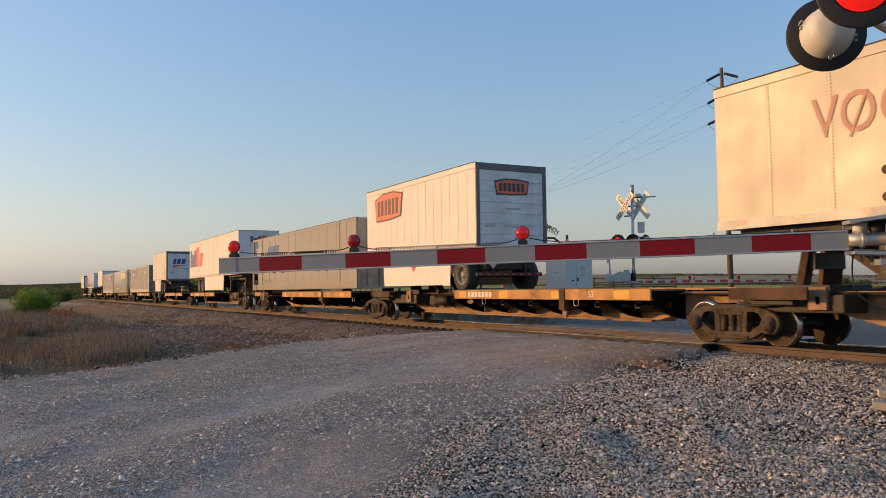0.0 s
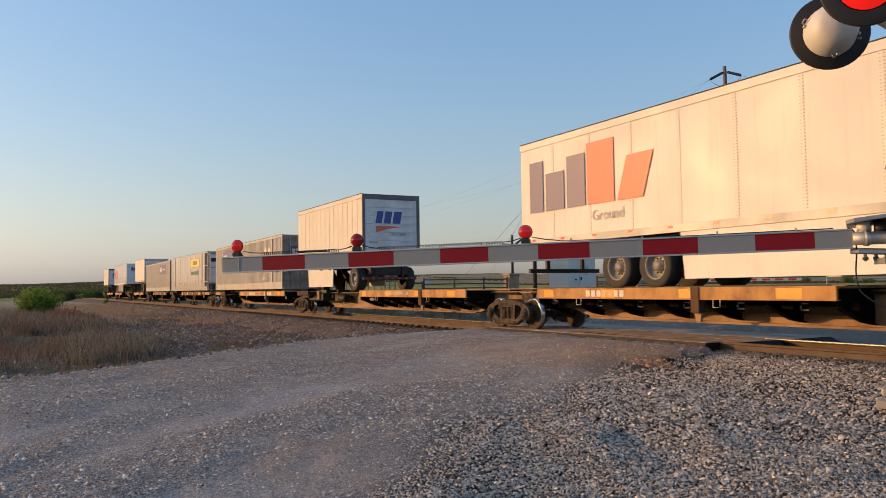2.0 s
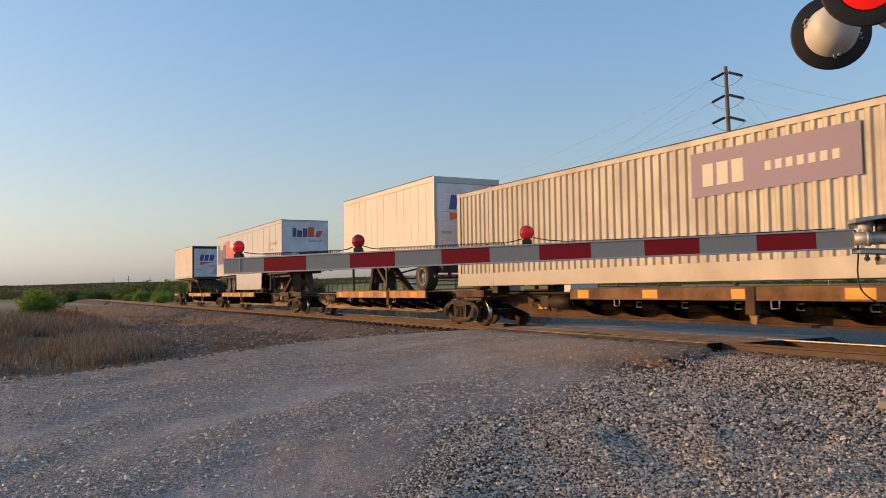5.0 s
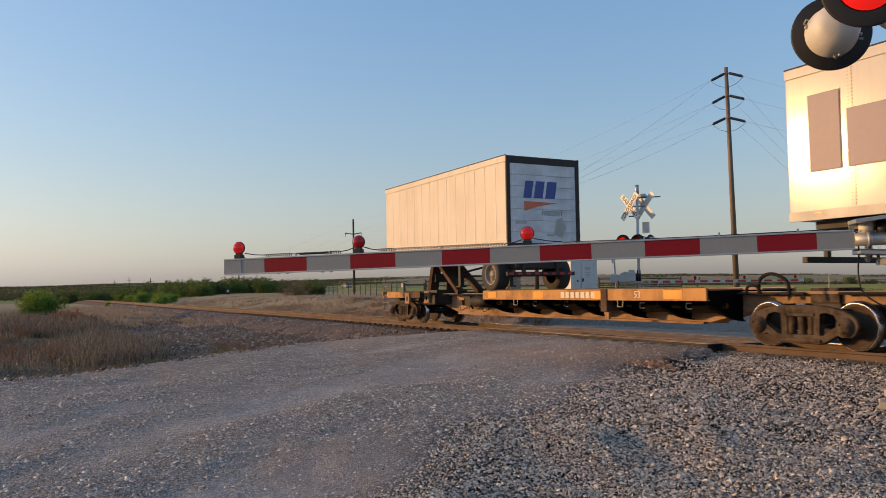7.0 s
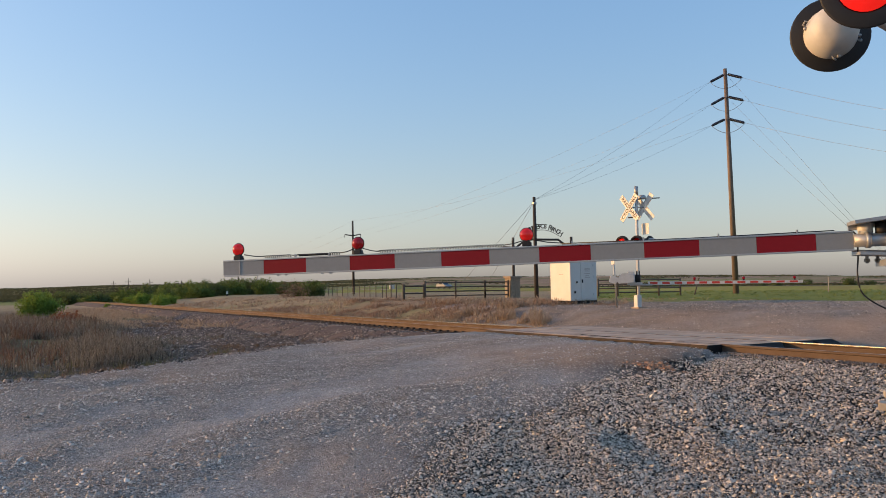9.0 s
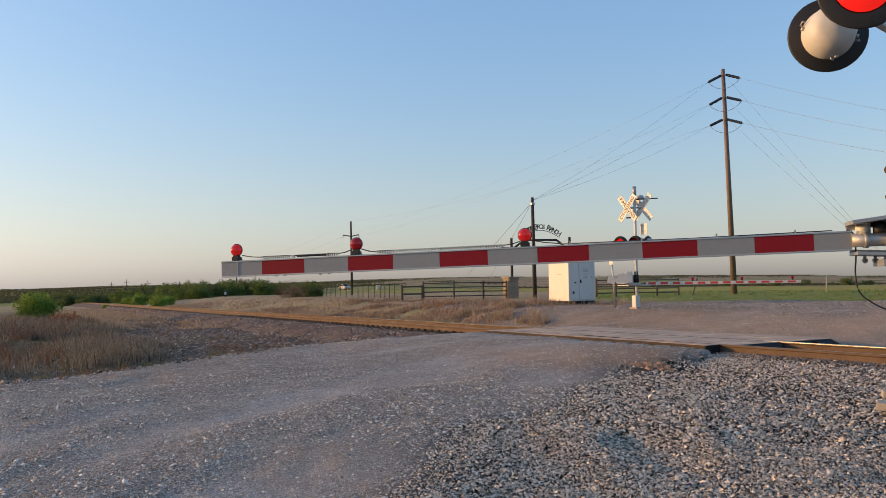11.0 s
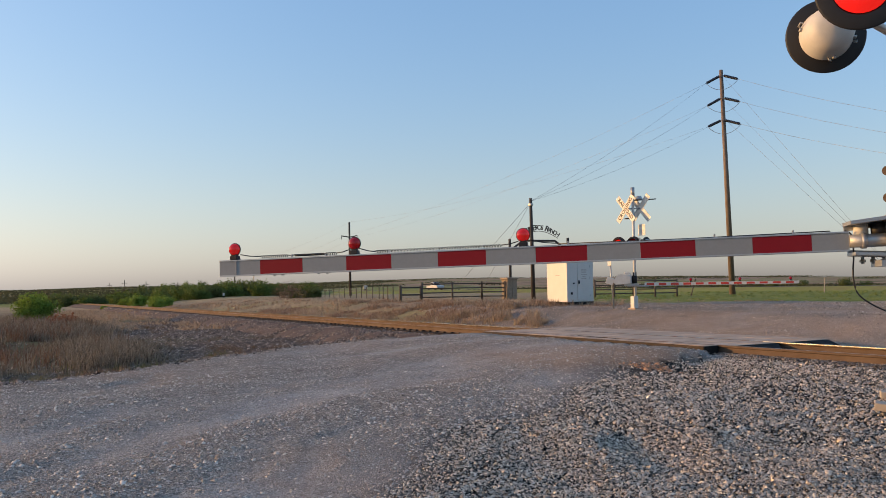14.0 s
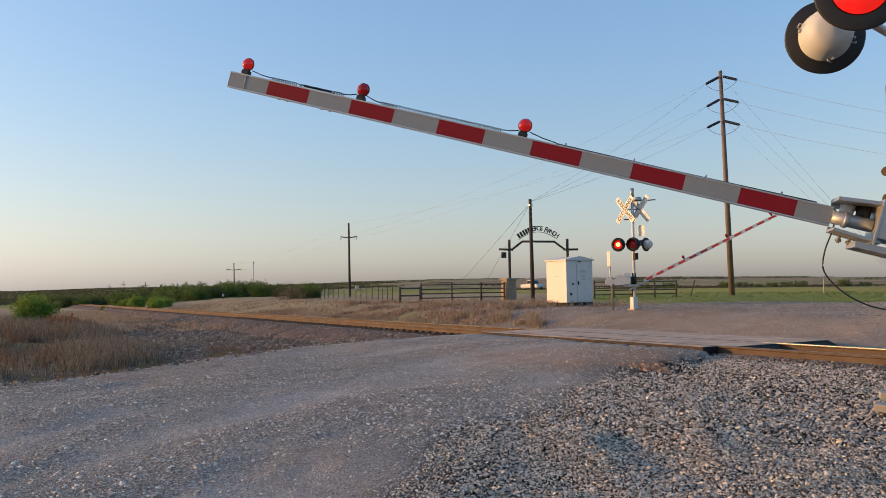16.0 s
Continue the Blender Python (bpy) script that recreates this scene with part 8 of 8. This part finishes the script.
def build_grass():
    rs = np.random.RandomState(44)
    # tall straw on the verge, in feathery clumps
    x = rs.uniform(-75, -15, 34000)
    y = rs.uniform(-9, 6.5, 34000)
    q = road_edge(y) - x
    clump = sstep(-0.05, 0.22, vn(x, y, 2.2) + 0.5 * vn(x + 3, y, 0.8))
    q = q - 1.6 * sstep(5.5, 2.5, y) - 2.2 * sstep(2.2, -0.4, y)
    dens = sstep(2.4, 4.4, q + 1.8 * vn(x, y, 1.2)) * sstep(6.5, 2.5, y - 0.02 * (x + 20)) * (0.12 + 0.88 * sstep(0.9, -0.9, y + 0.17 * x + 1.5 * vn(x, y, 1.9))) * (0.05 + 0.95 * clump)
    ok = rs.rand(len(x)) < dens * sstep(90, 25, -x)
    x, y, clump = x[ok], y[ok], clump[ok]
    h = 0.12 + 0.62 * sstep(2.0, 6.5, road_edge(y) - x) * (0.2 + 0.8 * rs.rand(len(x)) ** 1.5) * sstep(6.5, 2.5, y) * (0.45 + 0.7 * clump)
    grass("tall_dry_grass", x, y, h, 8, M["straw"], "tall dry straw-coloured grass on the verge", 45, 0.75, 0.0028)
    x, y = rs.uniform(-60, -20, 2600), rs.uniform(-8, 4, 2600)
    ok = (road_edge(y) - x > 8) & (vn(x + 31, y, 3.0) + 0.4 * vn(x, y, 0.9) > 0.18)
    x, y = x[ok], y[ok]
    grass("rusty_grass", x, y, 0.35 + 0.45 * rs.rand(len(x)), 7, M["rusty_straw"], "rusty dry weeds among the straw", 54, 0.6, 0.004)
    # olive tufts at the stony foot of the verge
    x, y = rs.uniform(-26, -16, 1100), rs.uniform(-2.5, 6.5, 1100)
    q = road_edge(y) - x
    ok = (q > 0.7) & (q < 7) & (vn(x + 12, y, 1.1) > 0.2)
    x, y = x[ok], y[ok]
    grass("olive_tufts", x, y, 0.10 + 0.16 * rs.rand(len(x)), 12, M["olive_grass"], "low olive-green tufts at the stony foot of the verge", 57, 0.9, 0.003)
    # short tufts on the bank and by the road
    x = rs.uniform(-60, -15, 9000)
    y = rs.uniform(-6, 10.2, 9000)
    ok = (road_edge(y) - x > 0.25) & (rs.rand(len(x)) < 0.04 + 0.4 * (vn(x, y, 1.6) > 0.2))
    x, y = x[ok], y[ok]
    grass("bank_tufts", x, y, 0.06 + 0.15 * rs.rand(len(x)), 14, M["scrub"], "short brown grass tufts on the bank", 46, 0.9, 0.0035)
    # tufts far along the foot of the ballast
    x = -45 - 85 * rs.rand(3000)
    y = rs.uniform(3.5, 11.4, 3000)
    ok = vn(x, y, 2.5) > -0.12
    x, y = x[ok], y[ok]
    grass("far_bank_tufts", x, y, 0.10 + 0.28 * rs.rand(len(x)) ** 1.5, 9, M["weed"], "brown tufts far along the ballast foot", 50, 0.9, 0.005)
    # brown tufts beyond the track
    x = rs.uniform(-120, -21, 10000)
    y = D + 2.8 + 19 * rs.rand(10000) ** 1.5
    cl = vn(x, y, 3.0) + 0.5 * vn(x, y, 0.9)
    ok = (x < far_edge(y) + 9 * (cl > 0.15)) & (rs.rand(len(x)) < 0.14 + 0.6 * sstep(0.0, 0.3, cl))
    x, y, cl = x[ok], y[ok], cl[ok]
    grass("pasture_tufts", x, y, 0.08 + 0.45 * rs.rand(len(x)) ** 1.5 * sstep(30, 18, y) * sstep(0, 0.3, cl), 8, M["weed"], "brown dry tufts beyond the track", 47, 1.1, 0.0055)
    # dense dry grass on the bank behind the far rail
    x = rs.uniform(-62, -27, 9000)
    y = D + 2.9 + 8 * rs.rand(9000)
    cl = vn(x + 17, y, 2.2) + 0.6 * vn(x, y, 0.7)
    ok = rs.rand(len(x)) < sstep(-0.15, 0.25, cl) * sstep(-26, -31, x)
    x, y, cl = x[ok], y[ok], cl[ok]
    grass("bank_grass", x, y, 0.07 + 0.24 * rs.rand(len(x)) ** 1.4 * (0.4 + sstep(0, 0.4, cl)), 8, M["bank_straw"], "dense reddish-brown dry grass on the bank behind the rails", 53, 1.0, 0.005)
    # dead weeds on the mound
    y = rs.uniform(D + 3.2, 27, 5000)
    x = far_edge(y) + rs.uniform(-5, 7, 5000)
    cl = vn(x + 5, y, 1.6) + 0.6 * vn(x, y + 8, 0.6)
    ok = rs.rand(len(x)) < 0.65 * sstep(0.08, 0.42, cl) * sstep(26, 20, y)
    x, y = x[ok], y[ok]
    grass("mound_weeds", x, y, 0.12 + 0.4 * rs.rand(len(x)) ** 1.5, 20, M["weed"], "dead brown weeds on the gravel mound", 49, 0.9, 0.004)
    # green field
    x = rs.uniform(-75, -2, 2400)
    y = rs.uniform(32, 85, 2400)
    ok = (x > far_edge(np.minimum(y, 39.9)) - 90) & (cover(x, y)[:, 1] > 0.5) & (cover(x, y)[:, 0] < 0.3)
    x, y = x[ok], y[ok]
    grass("green_field_grass", x, y, 0.05 + 0.07 * rs.rand(len(x)), 8, M["field_green"], "green grass of the far field", 48, 0.5, 0.01)


build_grass()


# ---- highway beyond the field ----
M["asphalt"] = surf("asphalt", (0.07, 0.066, 0.062), 0.9, grime=0.4, dirt=(0.12, 0.11, 0.10), streak=False, spec=0.15)
M["verge_green"] = surf("verge_green", (0.20, 0.235, 0.075), 0.95, grime=0.8, dirt=(0.20, 0.16, 0.09), scale=0.3, fine=3, bump=0.8, streak=False, dist=0.1, spec=0.05)
M["silver"] = surf("silver", (0.26, 0.26, 0.255), 0.35, 0.3, grime=0.1, bump=0.0, coat=0.4)
M["truck_white"] = surf("truck_white", (0.50, 0.49, 0.47), 0.4, grime=0.15, bump=0.0, coat=0.3)
M["dark_glass"] = plain("dark_glass", (0.02, 0.022, 0.025), 0.08)
ROAD_Y, ROAD_Z = 88.0, 0.83


def build_highway():
    hw = thing("highway", "low asphalt highway on a grassy bank beyond the field", "road", kind="structure")
    prof = [(-12.0, -2.2), (-4.2, -0.08), (-3.8, -0.02), (3.8, -0.02), (4.2, -0.08), (12.0, -2.2)]
    xs = [-490 + 10 * k for k in range(64)]
    for name, a, b, m, label in (("bank", 0, 2, M["verge_green"], "grassy near bank"), ("carriageway", 2, 3, M["asphalt"], "grey asphalt"), ("bank", 3, 5, M["verge_green"], "grassy far bank")):
        bm = B()
        rows = [[bm.verts.new((x, ROAD_Y + dy, ROAD_Z + dz + (0.12 * float(vn(x, dy, 3.0)) if dz < -0.05 else 0))) for dy, dz in prof[a:b + 1]] for x in xs]
        for p, q in zip(rows, rows[1:]):
            for k in range(b - a):
                bm.faces.new((p[k], q[k], q[k + 1], p[k + 1]))
        part(name, bm, m, hw, label)


build_highway()


def wheel_set(v, xs, r, half):
    for x in xs:
        for s in (-1, 1):
            w = part("wheel", rod(B(), (x, s * half, r), (x, s * (half - 0.22), r), r, seg=20), M["tyre"], v)
            part("hub", rod(B(), (x, s * (half + 0.004), r), (x, s * (half - 0.05), r), r * 0.6, seg=14), M["rim"], w, "bright alloy hub")


def build_sedan():
    v = thing("car", "silver saloon car passing on the highway", "car")
    side = pose(0, 0.9, 0, 90)
    part("body", slab(B(), [(-2.38, 0.24), (2.36, 0.22), (2.42, 0.5), (2.36, 0.66), (2.0, 0.84), (0.95, 0.97), (-1.6, 1.0), (-2.28, 0.96), (-2.42, 0.7)], side, 1.8), M["silver"], v)
    part("cabin", slab(B(), [(-1.95, 0.99), (-1.05, 1.38), (-0.3, 1.45), (0.25, 1.42), (1.25, 0.96)], pose(0, 0.74, 0, 90), 1.48), M["silver"], v)
    for s in (0.76, -0.745):
        part("side_window", slab(B(), [(-1.5, 1.03), (-0.95, 1.32), (-0.28, 1.39), (0.2, 1.36), (0.9, 1.01)], pose(0, s, 0, 90), 0.015), M["dark_glass"], v)
    part("windscreen", beam(B(), (0.32, 0, 1.42), (1.2, 0, 1.02), 1.3, 0.03), M["dark_glass"], v)
    wheel_set(v, (-1.42, 1.4), 0.33, 0.88)
    for s in (-0.65, 0.65):
        part("headlight", cube(B(), (2.2, s - 0.2, 0.6), (2.4, s + 0.2, 0.74), 0.03), M["far_white"], v)
        part("tail_light", cube(B(), (-2.43, s - 0.2, 0.74), (-2.33, s + 0.2, 0.9), 0.03), M["reflector"], v)
    return v


def build_pickup():
    v = thing("pickup_truck", "white pickup truck passing on the highway", "pickup")
    side = pose(0, 0.95, 0, 90)
    part("body", slab(B(), [(-2.75, 0.45), (2.7, 0.42), (2.8, 0.75), (2.65, 1.02), (1.25, 1.12), (-0.75, 1.12), (-0.78, 1.06), (-2.78, 1.06)], side, 1.9), M["truck_white"], v)
    part("cab", slab(B(), [(-0.85, 1.11), (-0.72, 1.8), (0.45, 1.84), (1.3, 1.11)], pose(0, 0.82, 0, 90), 1.64), M["truck_white"], v)
    for s in (0.84, -0.825):
        part("side_window", slab(B(), [(-0.7, 1.2), (-0.6, 1.68), (0.38, 1.72), (0.95, 1.2)], pose(0, s, 0, 90), 0.015), M["dark_glass"], v)
    part("windscreen", beam(B(), (0.55, 0, 1.78), (1.22, 0, 1.2), 1.45, 0.03), M["dark_glass"], v)
    part("bed_floor", cube(B(), (-2.6, -0.8, 1.061), (-0.95, 0.8, 1.07)), M["dark_steel"], v)
    wheel_set(v, (-1.75, 1.75), 0.39, 0.94)
    part("bumper", cube(B(), (2.72, -0.9, 0.5), (2.88, 0.9, 0.68), 0.03), M["galv"], v)
    return v


def build_box_truck():
    v = thing("box_truck", "white box truck driving away over the far fields", "truck")
    part("cargo_box", cube(B(), (-4.2, -1.25, 1.05), (2.3, 1.25, 3.8), 0.05), M["truck_white"], v)
    for s in (-1, 1):
        part("rear_door", cube(B(), (-4.24, min(s * 0.02, s * 1.18), 1.15), (-4.2, max(s * 0.02, s * 1.18), 3.7), 0.01), M["truck_white"], v)
        part("tail_light", cube(B(), (-4.26, s * 1.0 - 0.14, 0.88), (-4.18, s * 1.0 + 0.14, 1.0), 0.02), M["reflector"], v)
    part("cab", slab(B(), [(2.4, 0.6), (4.5, 0.6), (4.5, 1.5), (4.05, 2.5), (2.4, 2.55)], pose(0, 1.1, 0, 90), 2.2), M["truck_white"], v)
    part("windscreen", beam(B(), (4.48, 0, 1.6), (4.12, 0, 2.4), 1.9, 0.03), M["dark_glass"], v)
    part("chassis", cube(B(), (-4.1, -0.5, 0.7), (4.2, 0.5, 1.045)), M["dark_steel"], v)
    wheel_set(v, (-2.6, 3.4), 0.5, 1.15)
    return v


SEDAN, PICKUP, BOX_TRUCK = build_sedan(), build_pickup(), build_box_truck()


# ---- moving things ----
def motions():
    for ob, s0 in MOVERS:
        rows = []
        for t in range(0, 17, 2):
            x = -(s0 - SPEED * t)
            rows.append((t, pose(x, D, rail_z(x), 0, -math.degrees(math.atan(GRADE)), 0)))
        walk(ob, rows)
    for ob, x0, t0, speed in ((SEDAN, -66.9, 12.0, 32.2), (PICKUP, -125.3, 16.0, 20.5)):
        walk(ob, [(t, pose(x0 + speed * (t - t0), ROAD_Y, ROAD_Z - 0.02)) for t in range(0, 17, 2)])
    rows = []
    for t, r, a in ((0, 237, 152.0), (4, 337, 153.6), (8, 437, 155.1), (10, 487, 156.0), (12, 538, 156.72), (14, 590, 157.24), (16, 640, 157.81)):
        x, y = r * math.cos(radians(a)), r * math.sin(radians(a))
        rows.append((t, pose(x, y, float(ground_z(x, y)), 0, 0, 161)))
    walk(BOX_TRUCK, rows)
    near = ((0, 0), (13.9, 0), (14.0, 0.15), (14.5, 4.45), (15, 8.93), (15.5, 13.34), (16, 17.51))
    walk(NEAR_ARM, [(t, pose(*PIVOT, 0, 1.219 - a, ARM_AZ)) for t, a in near])
    far = ((0, 0), (13.95, 0), (14.05, 0.2), (14.5, 7.1), (15, 13.7), (15.5, 19.8), (16, 26.0))
    p = FAR_ARM.matrix_basis.translation.copy()
    walk(FAR_ARM, [(t, pose(*p, 0, -a, 46.5)) for t, a in far])


motions()
